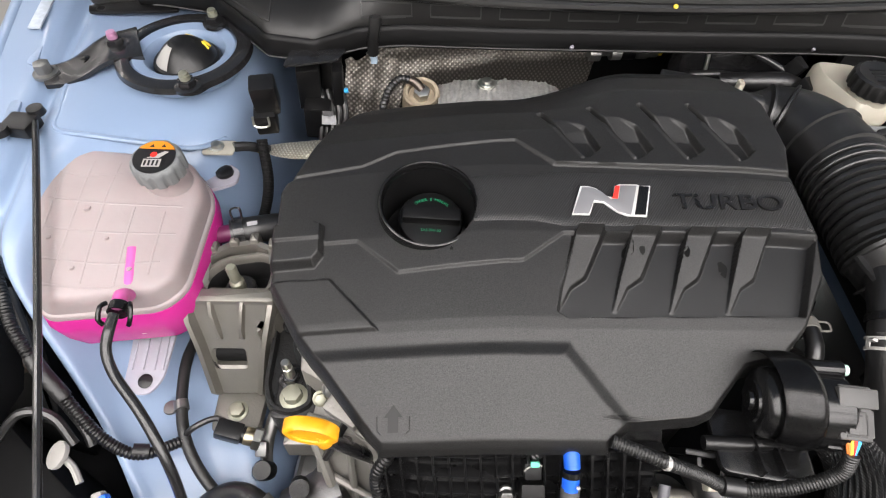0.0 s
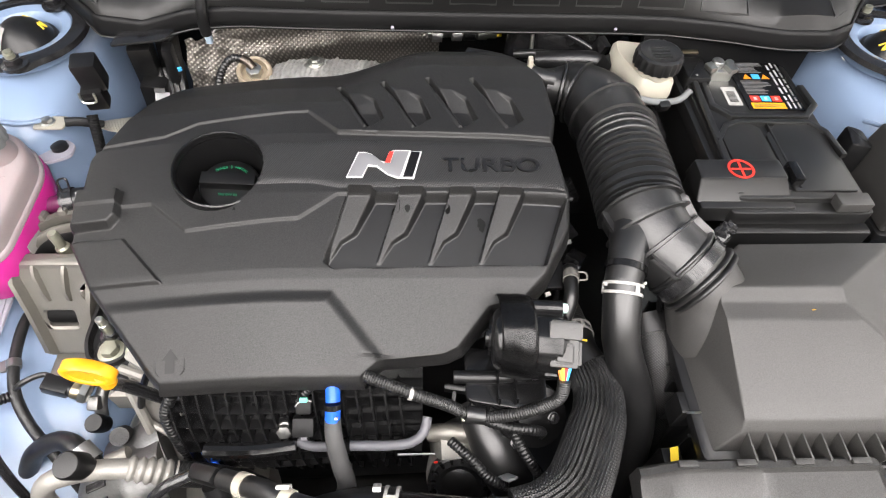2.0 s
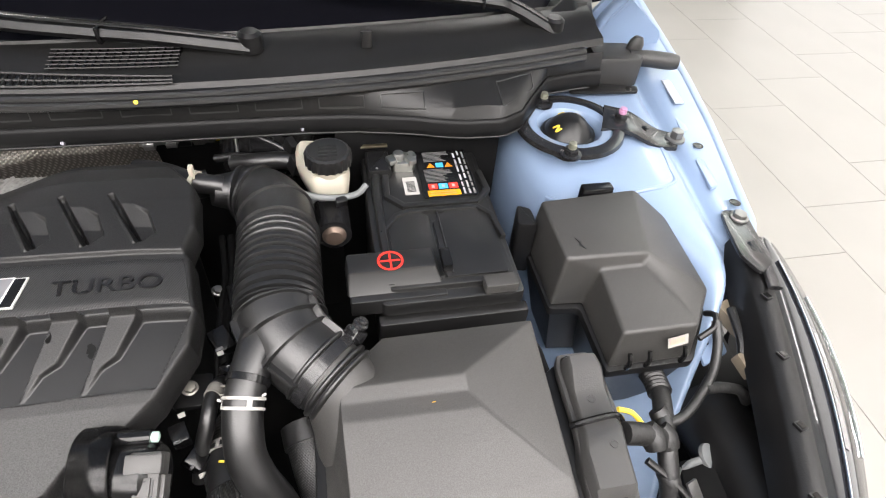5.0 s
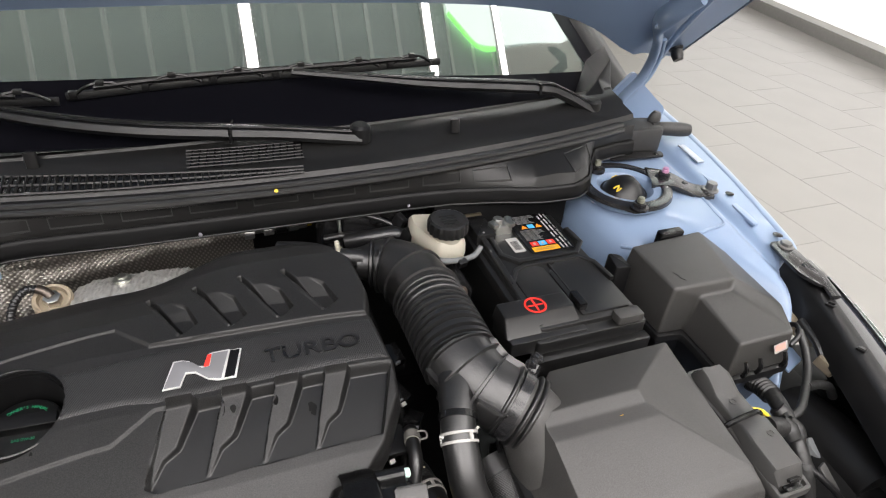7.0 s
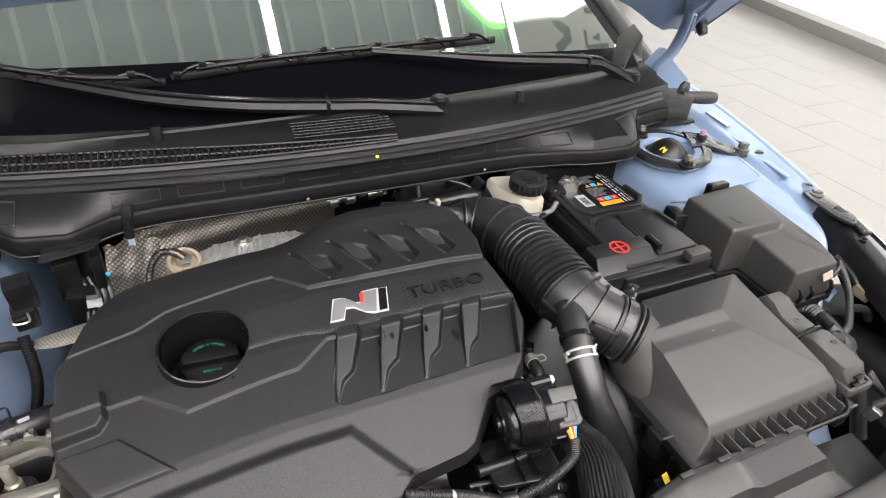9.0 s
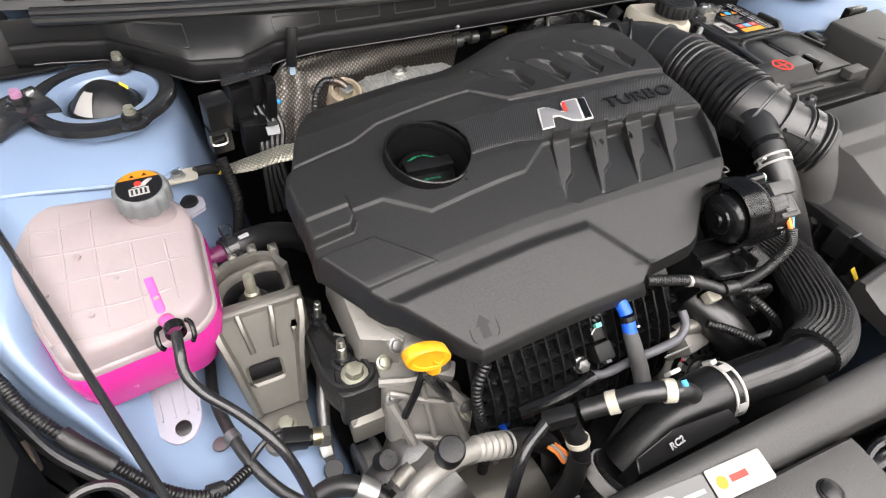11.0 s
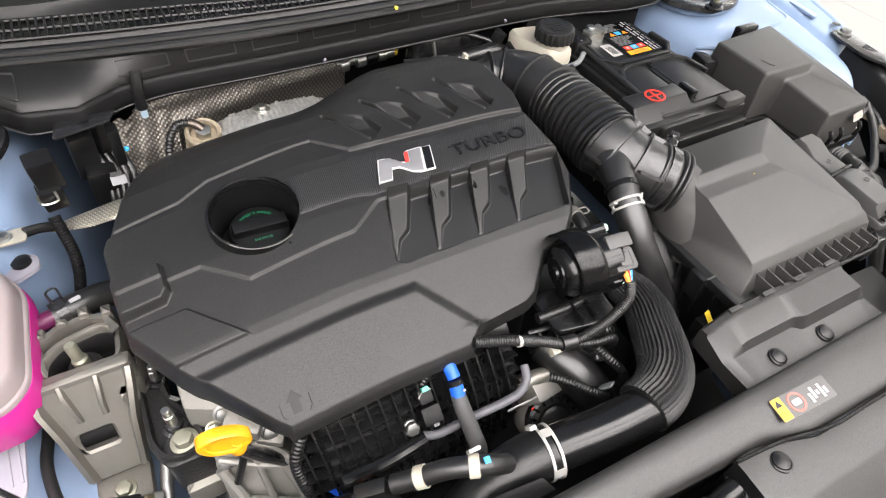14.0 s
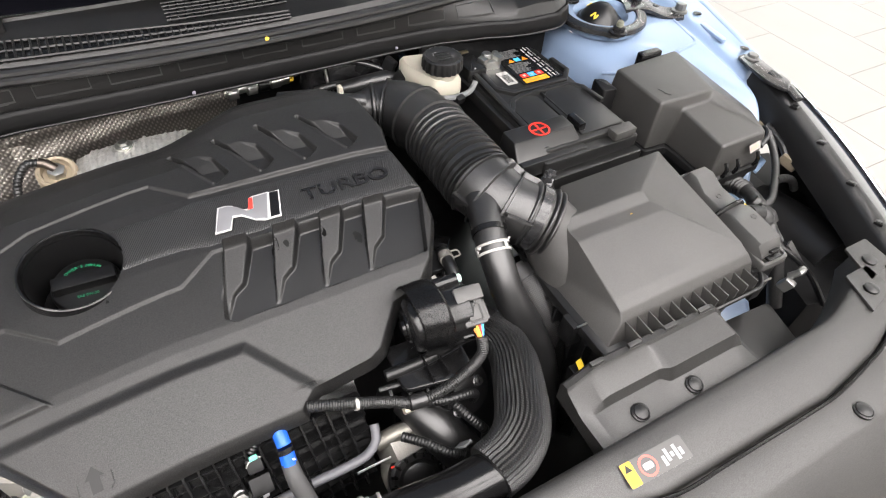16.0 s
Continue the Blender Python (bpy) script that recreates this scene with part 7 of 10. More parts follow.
def timing_cover():
    e = thing("timing_cover", (-0.39, -0.33, 0.6), "bright cast aluminium timing cover at the engine's end", "timing cover")
    part("plate", poly_solid(dict(a=(-0.415, -0.335, 0.755), b=(-0.36, -0.352, 0.752), c=(-0.325, -0.395, 0.70), d=(-0.30, -0.42, 0.60), f=(-0.40, -0.425, 0.58), g=(-0.418, -0.37, 0.66),
                                  A=(-0.40, -0.22, 0.755), B=(-0.35, -0.22, 0.752), C=(-0.31, -0.25, 0.70), D=(-0.29, -0.25, 0.60), E=(-0.40, -0.25, 0.58), G=(-0.415, -0.25, 0.66)),
                             ["a b c d f g", "A B b a", "B C c b", "C D d c", "D E f d", "E G g f", "G A a g", "G E D C B A"], 0.006), ALUL, e, "", 40)
    part("rib", tube([(-0.412, -0.35, 0.735), (-0.395, -0.385, 0.68), (-0.385, -0.41, 0.64), (-0.388, -0.425, 0.6)], 0.006, 8), ALUL, e)
    part("rib", tube([(-0.352, -0.365, 0.735), (-0.34, -0.395, 0.69), (-0.335, -0.41, 0.66)], 0.005, 8), ALUL, e)
    part("head_end", poly_solid(dict(a=(-0.425, -0.30, 0.795), b=(-0.365, -0.335, 0.80), c=(-0.345, -0.34, 0.775), d=(-0.345, -0.34, 0.73), f=(-0.40, -0.335, 0.73), g=(-0.43, -0.29, 0.74),
                                      A=(-0.425, -0.18, 0.83), B=(-0.36, -0.18, 0.83), C=(-0.34, -0.18, 0.80), D=(-0.34, -0.2, 0.73), E=(-0.40, -0.2, 0.73), G=(-0.43, -0.18, 0.74)),
                                 ["a b c d f g", "A B b a", "B C c b", "C D d c", "D E f d", "E G g f", "G A a g", "G E D C B A"], 0.006), ALUL, e, "rough cast cylinder head end", 40)
    part("sensor_block", box(0.038, 0.03, 0.028, pose(-0.372, -0.338, 0.79, 10, 10, -30), 0.004), ALUL, e, "machined block")
    part("sensor_block", box(0.03, 0.02, 0.018, pose(-0.352, -0.352, 0.765, 10, 10, -30), 0.004), ALUL, e)
    for x, y, z in ((-0.405, -0.318, 0.765), (-0.36, -0.35, 0.742), (-0.332, -0.385, 0.712)):
        hexbolt((x, y, z), (0.1, -0.6, 0.8), 0.0065, 0.006, OLIVE, e)
    for x, y, z, r, h in ((-0.352, -0.352, 0.775, 0.012, 0.02), (-0.39, -0.318, 0.79, 0.011, 0.018), (-0.335, -0.382, 0.725, 0.010, 0.016), (-0.405, -0.345, 0.735, 0.0105, 0.018), (-0.398, -0.395, 0.655, 0.011, 0.02)):
        b = part("boss", lathe([(r, -h), (r, 0.0), (r * 0.88, 0.002), (0, 0.002)], along((x, y, z), (-0.05, -0.75, 0.65)), 18), ALUL, e)
        hexbolt((x, y - 0.0015, z + 0.0015), (-0.05, -0.75, 0.65), r * 0.6, 0.006, DSTEEL, b)
    for pts in ([(-0.41, -0.345, 0.745), (-0.38, -0.36, 0.735), (-0.345, -0.375, 0.72), (-0.325, -0.395, 0.695)], [(-0.405, -0.37, 0.69), (-0.375, -0.385, 0.685), (-0.34, -0.40, 0.675)], [(-0.375, -0.352, 0.752), (-0.372, -0.378, 0.70), (-0.368, -0.405, 0.64)], [(-0.42, -0.25, 0.80), (-0.40, -0.29, 0.80), (-0.372, -0.33, 0.795)]):
        part("rib", tube(pts, 0.0042, 8), ALUL, e)
    part("flange_edge", tube([(-0.418, -0.335, 0.757), (-0.39, -0.345, 0.756), (-0.357, -0.357, 0.753), (-0.322, -0.398, 0.701), (-0.305, -0.42, 0.63)], 0.0055, 8), ALUL, e)
    part("plug_lead", tube([(-0.362, -0.345, 0.80), (-0.372, -0.352, 0.785), (-0.385, -0.362, 0.76), (-0.40, -0.365, 0.72)], 0.0042, 8), BLACK, e)
    a = thing("alternator", (-0.42, -0.43, 0.62), "grey cast alternator with slotted end frame low at the front", "alternator")
    ma = pose(-0.415, -0.435, 0.645, 0, 80, 20)
    part("case", lathe([(0.0, -0.055), (0.022, -0.054), (0.036, -0.046), (0.044, -0.03), (0.045, 0.0), (0.048, 0.006), (0.048, 0.016), (0.044, 0.022), (0.044, 0.05), (0, 0.05)], ma, 36), mat("dull_cast", (0.20, 0.20, 0.195), 0.5, 0.85, bump=0.5, bscale=260, spots=0.3), a, "", 40)
    for k in range(14):
        q = 2 * math.pi * k / 14
        part("vent_slot", box(0.004, 0.009, 0.022, ma @ pose(0.0445 * math.cos(q), 0.0445 * math.sin(q), -0.02, 0, 0, math.degrees(q)), 0.001), BLACKS, a)
    for k in range(3):
        q = 2.1 * k + 0.6
        part("lug", lathe([(0.009, -0.012), (0.009, 0.012), (0, 0.012)], ma @ pose(0.05 * math.cos(q), 0.05 * math.sin(q), 0.008), 14), ALU, a)
    p = thing("belt_pulley", (-0.435, -0.36, 0.58), "bright steel belt pulley at the engine's end", "pulley")
    part("rim", lathe([(0.02, -0.016), (0.052, -0.016), (0.055, -0.012), (0.05, -0.008), (0.05, 0.008), (0.055, 0.012), (0.052, 0.016), (0.02, 0.016)], pose(-0.437, -0.36, 0.575, 0, 90, 0), 40), ALUD, p)
    part("hub", lathe([(0.0, -0.022), (0.018, -0.022), (0.024, -0.012), (0.024, 0.02)], pose(-0.437, -0.36, 0.575, 0, 90, 0), 24), GLAZE, p)
    w = thing("water_pump", (-0.40, -0.40, 0.6), "grey cast housing with a ribbed pulley, low at the engine's end", "pump")
    part("housing", lathe([(0.0, -0.05), (0.03, -0.05), (0.042, -0.04), (0.045, 0.0), (0.05, 0.012), (0.048, 0.03), (0, 0.03)], pose(-0.405, -0.395, 0.635, 0, 78, 25), 30), mat("grey_cast", (0.2, 0.2, 0.2), 0.45, 0.9, bump=0.5, bscale=250), w)
    part("lug", tube([(-0.435, -0.38, 0.67), (-0.43, -0.39, 0.69)], 0.011, 12), CASTB, w)


timing_cover()


def dipstick():
    e = thing("dipstick", (-0.385, -0.388, 0.83), "yellow plastic dipstick handle on its black tube", "dipstick")
    d = Vector((0.04, -0.004, 0.004))
    m = pose(-0.389, -0.389, 0.8625, 86, 0, 0) @ pose(0, 0, 0, 0, 0, -26)
    bm = loft([[m @ Vector((0.0245 * (1 - i) * math.cos(a), 0.0145 * (1 - i) * math.sin(a), z)) for a in (2 * math.pi * k / 32 for k in range(32))] for i, z in ((0.12, -0.0065), (0, -0.005), (0, 0.005), (0.1, 0.0068), (0.3, 0.0062), (0.34, 0.0048), (0.9, 0.0046))])
    part("handle", bm, YELLOW, e, "round yellow pull handle", 50)
    part("grip", tube([(-0.379, -0.389, 0.856), (-0.381, -0.388, 0.852), (-0.381, -0.3885, 0.836)], 0.0078, 14), YELLOW, e)
    part("tube", tube([(-0.381, -0.3885, 0.836), (-0.379, -0.379, 0.808), (-0.356, -0.371, 0.75), (-0.328, -0.361, 0.68), (-0.312, -0.356, 0.64)], 0.0068, 12), GLAZE, e, "black dipstick tube")


dipstick()


def hoses_left():
    h = thing("tank_hose", (-0.5, -0.12, 0.79), "black coolant hose with a spring clip", "hose")
    part("hose", tube([(-0.53, -0.13, 0.81), (-0.505, -0.122, 0.808), (-0.475, -0.11, 0.80), (-0.445, -0.105, 0.785), (-0.42, -0.10, 0.76)], 0.0165, 20), RUBBER, h)
    part("clip", lathe([(0.0172, -0.006), (0.0182, -0.006), (0.0182, 0.006), (0.0172, 0.006)], along((-0.52, -0.127, 0.81), (1, 0.3, 0)), 26), GLAZE, h, "dark spring clip")
    part("clip_ear", tube([(-0.524, -0.126, 0.828), (-0.526, -0.12, 0.84), (-0.516, -0.118, 0.842), (-0.514, -0.124, 0.829)], 0.0013, 6, 0.002), GLAZE, h)
    part("print", slab(rect(-0.006, -0.0025, 0.006, 0.0025), 0, 0.0004, 0, pose(-0.503, -0.126, 0.8244, 20, 0, 15)), GREYL, h)
    o = thing("overflow_hose", (-0.58, -0.32, 0.86), "thin black overflow hose clipped on the tank spout", "hose")
    part("hose", tube([(-0.587, -0.285, 0.877), (-0.588, -0.305, 0.872), (-0.589, -0.318, 0.862), (-0.580, -0.335, 0.85), (-0.555, -0.362, 0.835), (-0.534, -0.39, 0.815), (-0.524, -0.41, 0.79), (-0.515, -0.44, 0.74), (-0.5, -0.47, 0.66)], 0.005, 12), GLAZE, o)
    part("clamp", lathe([(0.0095, -0.006), (0.011, -0.006), (0.011, 0.006), (0.0095, 0.006)], along((-0.588, -0.276, 0.872), (0.1, -1, 0.1)) @ Matrix.Scale(0.85, 4), 20), BLACKS, o, "black spring clamp")
    for sx in (-1, 1):
        part("clamp_ear", tube([(-0.588 + sx * 0.011, -0.272, 0.876), (-0.588 + sx * 0.0145, -0.278, 0.878), (-0.588 + sx * 0.015, -0.288, 0.872), (-0.588 + sx * 0.012, -0.29, 0.866)], 0.0024, 8), BLACKS, o)
    # ground strap
    g = thing("ground_strap", (-0.5, -0.03, 0.85), "braided ground strap bolted to the inner wing", "ground strap")
    part("lug", slab(rect(-0.569, -0.053, -0.531, -0.029), 0.864, 0.8665, 0.0006, r=0.004), mat("tinned_plate", (0.42, 0.40, 0.34), 0.5, 0.35, var=0.2, scale=60), g, "tinned lug")
    hexbolt((-0.553, -0.041, 0.8665), (0, 0, 1), 0.0065, 0.006, STEEL, g)
    part("sleeve", tube([(-0.533, -0.040, 0.866), (-0.518, -0.032, 0.860), (-0.498, -0.022, 0.846)], 0.0062, 10), RUBBER, g)
    part("tape", tube([(-0.508, -0.027, 0.8535), (-0.505, -0.0255, 0.8515)], 0.0069, 10), LABELY, g, "yellow tape band")
    part("braid", tube([(-0.50, -0.022, 0.846, 0.007), (-0.488, -0.022, 0.846, 0.011), (-0.46, -0.032, 0.855, 0.015), (-0.435, -0.045, 0.868, 0.016), (-0.412, -0.052, 0.872, 0.015)], None, 16, flat=0.3), BRAID, g, "flat tinned braid")
    # relay box at the tower's side, with its clip
    r = thing("relay_box", (-0.49, -0.02, 0.88), "black plastic connector box clipped beside the strut tower", "connector box")
    part("body", box(0.03, 0.026, 0.044, pose(-0.49, -0.006, 0.918, 10, 0, 10), 0.004), BLACK, r)
    part("lower_body", box(0.026, 0.022, 0.03, pose(-0.494, -0.012, 0.886, 8, 0, 10), 0.003), BLACK, r)
    part("wire_clip", tube([(-0.505, -0.025, 0.9), (-0.505, -0.027, 0.889), (-0.497, -0.028, 0.887), (-0.487, -0.027, 0.889), (-0.487, -0.025, 0.9)], 0.0015, 6), STEEL, r, "bright wire clip")
    part("cable", tube([(-0.50, -0.03, 0.87), (-0.495, -0.06, 0.83), (-0.505, -0.075, 0.79), (-0.525, -0.09, 0.75), (-0.54, -0.11, 0.70)], 0.0068, 14, rib=0.0006, pitch=0.0035), MATTE, r)
    # wiring down the frame rail
    w = thing("wing_harness", (-0.58, -0.3, 0.70), "taped black wiring running down the inner wing with clips", "wiring harness")
    part("trunk", tube([(-0.575, -0.14, 0.71), (-0.583, -0.21, 0.705), (-0.585, -0.25, 0.708), (-0.577, -0.30, 0.706), (-0.565, -0.338, 0.698), (-0.545, -0.37, 0.68), (-0.515, -0.40, 0.66), (-0.49, -0.43, 0.62)], 0.0066, 12), TAPE, w)
    part("clip", tube([(-0.5785, -0.298, 0.7062), (-0.5745, -0.308, 0.7056)], 0.0084, 14), DSTEEL, w, "metal cable clip")
    part("clip_foot", lathe([(0.0, 0.004), (0.011, 0.003), (0.012, 0)], Matrix.Translation((-0.590, -0.303, 0.70)) @ Matrix.Scale(0.75, 4), 18), DSTEEL, w)
    part("branch", tube([(-0.566, -0.336, 0.70), (-0.552, -0.33, 0.712), (-0.53, -0.32, 0.712), (-0.51, -0.328, 0.702)], 0.0036, 8), RUBBER, w)
    part("corrugated_branch", tube([(-0.566, -0.34, 0.697), (-0.603, -0.361, 0.712), (-0.64, -0.35, 0.73), (-0.678, -0.318, 0.76), (-0.699, -0.299, 0.783), (-0.73, -0.264, 0.808), (-0.747, -0.233, 0.822), (-0.767, -0.196, 0.835)], 0.0066, 14, rib=0.001, pitch=0.004), BLACK, w, "corrugated loom tube")
    part("tape_wrap", tube([(-0.678, -0.318, 0.76), (-0.6885, -0.3085, 0.7715), (-0.699, -0.299, 0.783), (-0.7098, -0.2868, 0.7918)], 0.0086, 12), TAPE, w)
    part("tape_wrap", tube([(-0.5956, -0.3568, 0.709), (-0.6104, -0.3588, 0.7156)], 0.0082, 12), TAPE, w)
    part("second_cable", tube([(-0.664, -0.347, 0.7), (-0.675, -0.33, 0.715), (-0.728, -0.28, 0.745), (-0.757, -0.235, 0.765), (-0.783, -0.195, 0.78)], 0.0062, 10), RUBBER, w)
    # pressure sensor on the refrigerant pipe
    c = thing("pressure_sensor", (-0.5, -0.335, 0.69), "black pressure sensor with a hexagon base on the pipe", "sensor")
    d = Vector((0.75, -0.12, -0.25)).normalized()
    a0 = Vector((-0.516, -0.331, 0.703))
    part("plug", box(0.02, 0.02, 0.03, along(a0, d), 0.003), BLACK, c)
    part("body", lathe([(0.0095, 0.0), (0.0095, 0.03), (0.008, 0.031)], along(a0, d), 18), BLACK, c)
    part("hex", slab([(0.013 * math.cos(k * 1.047), 0.013 * math.sin(k * 1.047)) for k in range(6)], 0.028, 0.037, 0.001, along(a0, d)), STEEL, c, "steel hexagon")
    part("brass_sleeve", lathe([(0.0098, 0.018), (0.0102, 0.019), (0.0102, 0.027), (0.0098, 0.028)], along(a0, d), 18), BRASSY, c, "brassy sleeve")
    p = thing("refrigerant_pipe", (-0.48, -0.33, 0.66), "aluminium air-conditioning pipe with a black cap", "pipe")
    part("pipe", tube([(-0.462, -0.255, 0.69), (-0.474, -0.29, 0.675), (-0.483, -0.325, 0.66), (-0.486, -0.345, 0.635), (-0.48, -0.37, 0.60)], 0.0078, 14), DSTEEL, p)
    part("block", box(0.014, 0.018, 0.02, pose(-0.487, -0.335, 0.660, 30), 0.003), DSTEEL, p)
    part("service_cap", lathe([(0.0, 0.026), (0.0105, 0.026), (0.0118, 0.023), (0.0118, 0.0)], along((-0.485, -0.352, 0.63), (0, -0.3, 1)), 22), BLACK, p, "black service cap")
    part("rubber_hose", tube([(-0.56, -0.42, 0.62), (-0.535, -0.40, 0.665), (-0.50, -0.392, 0.685), (-0.47, -0.405, 0.69), (-0.445, -0.43, 0.67), (-0.43, -0.46, 0.63)], 0.0115, 14), RUBBER, p, "black rubber hose")
    part("crimp", tube([(-0.472, -0.404, 0.69), (-0.456, -0.417, 0.682)], 0.0145, 14), ALUD, p, "aluminium crimp")
    # bonnet prop rod, clipped along the wing
    b = thing("prop_rod", (-0.7, -0.2, 0.88), "thin black bonnet prop rod clipped along the wing", "prop rod")
    part("rod", tube([(-0.757, -0.032, 0.905), (-0.742, -0.06, 0.908), (-0.723, -0.105, 0.905), (-0.667, -0.275, 0.869), (-0.622, -0.415, 0.84), (-0.595, -0.50, 0.822), (-0.58, -0.56, 0.81)], 0.0038, 10), GLAZE, b)
    k = part("clip", box(0.034, 0.03, 0.016, pose(-0.764, -0.05, 0.904, 0, 0, -8), 0.004), BLACK, b, "black plastic rod clip")
    for x, y in ((-0.752, -0.032), (-0.776, -0.068)):
        part("clip_knob", lathe([(0.0, 0.009), (0.009, 0.008), (0.01, 0.0)], Matrix.Translation((x, y, 0.907)), 16), BLACK, k)
    part("rest", slab([(-0.60, -0.565), (-0.55, -0.565), (-0.55, -0.53), (-0.60, -0.53)], 0.78, 0.812, 0.004, r=0.006), BLACK, b)
    # headlamp housing and liner outside the frame rail
    for s in (-1, 1):
        part("wheel_liner", loft([[(s * x, y, z) for x, z in ((0.58, 0.45), (0.66, 0.52), (0.76, 0.60), (0.86, 0.55))] for y in (-0.66, -0.5, -0.3, -0.1)], close=False), MATTE, car, "black liner beside the frame rail", 60)
    l = thing("headlamp_housing", (-0.7, -0.4, 0.65), "black headlamp housing with a white adjuster", "headlamp housing")
    part("shell", poly_solid(dict(a=(-0.80, -0.50, 0.72), b=(-0.64, -0.52, 0.70), c=(-0.665, -0.40, 0.70), d=(-0.79, -0.30, 0.74), A=(-0.80, -0.50, 0.55), B=(-0.62, -0.52, 0.55), C=(-0.64, -0.40, 0.55), D=(-0.79, -0.30, 0.55)), ["a b c d", "A B b a", "B C c b", "C D d c", "D A a d", "D C B A"], 0.008), MATTE, l, "", 40)
    part("adjuster", slab([(0.011 * math.cos(q), 0.015 * math.sin(q)) for q in (0.5 * k for k in range(12))], 0, 0.006, 0.001, pose(-0.682, -0.366, 0.722, 20, -10, -20)), PALE, l, "pale plastic adjuster wheel")
    part("adjuster_arm", tube([(-0.682, -0.366, 0.72), (-0.67, -0.375, 0.712), (-0.66, -0.39, 0.705)], 0.004, 8), PALE, l)
    # washer filler with its cap
    k = thing("washer_cap", (-0.612, -0.44, 0.70), "bright blue washer filler cap with a pull tab", "filler cap")
    CB = mat("bright_blue_cap", (0.01, 0.13, 0.75), 0.35, var=0.05, sss=0.05)
    mw = pose(-0.615, -0.447, 0.694, 12, -6, 18)
    part("cap", lathe([(0.041, -0.02), (0.043, -0.008), (0.042, 0.0), (0.036, 0.009), (0.022, 0.0145), (0, 0.016)], mw, 36), CB, k, "", 50)
    part("pull_tab", box(0.02, 0.05, 0.012, mw @ pose(0.004, 0.022, 0.014, 8), 0.004), CB, k)
    part("tab_end", box(0.011, 0.014, 0.013, mw @ pose(0.004, 0.044, 0.016, 8), 0.003), PALE, k, "pale tab end")
    part("neck", lathe([(0.03, -0.12), (0.032, -0.02)], mw, 28), mat("clear_neck", (0.4, 0.42, 0.4), 0.4, var=0.1), k, "milky filler neck")
    part("plug", box(0.024, 0.03, 0.022, pose(-0.765, -0.261, 0.735, 10, 0, 15), 0.003), mat("brown_plastic", (0.12, 0.095, 0.075), 0.5), l, "brown plastic plug")
    part("lead", tube([(-0.735, -0.36, 0.75), (-0.71, -0.34, 0.77), (-0.68, -0.34, 0.765), (-0.66, -0.36, 0.74)], 0.005, 8), RUBBER, l)
    part("rear_cover", slab([(-0.847, -0.294), (-0.708, -0.328), (-0.742, -0.261), (-0.794, -0.196), (-0.85, -0.141)], 0.60, 0.70, 0.006, r=0.01), MATTE, l, "black rear cover")
    part("rail", slab([(-0.83, -0.52), (-0.78, -0.55), (-0.74, -0.30), (-0.79, -0.18)], 0.74, 0.80, 0.004), MATTE, l)


hoses_left()


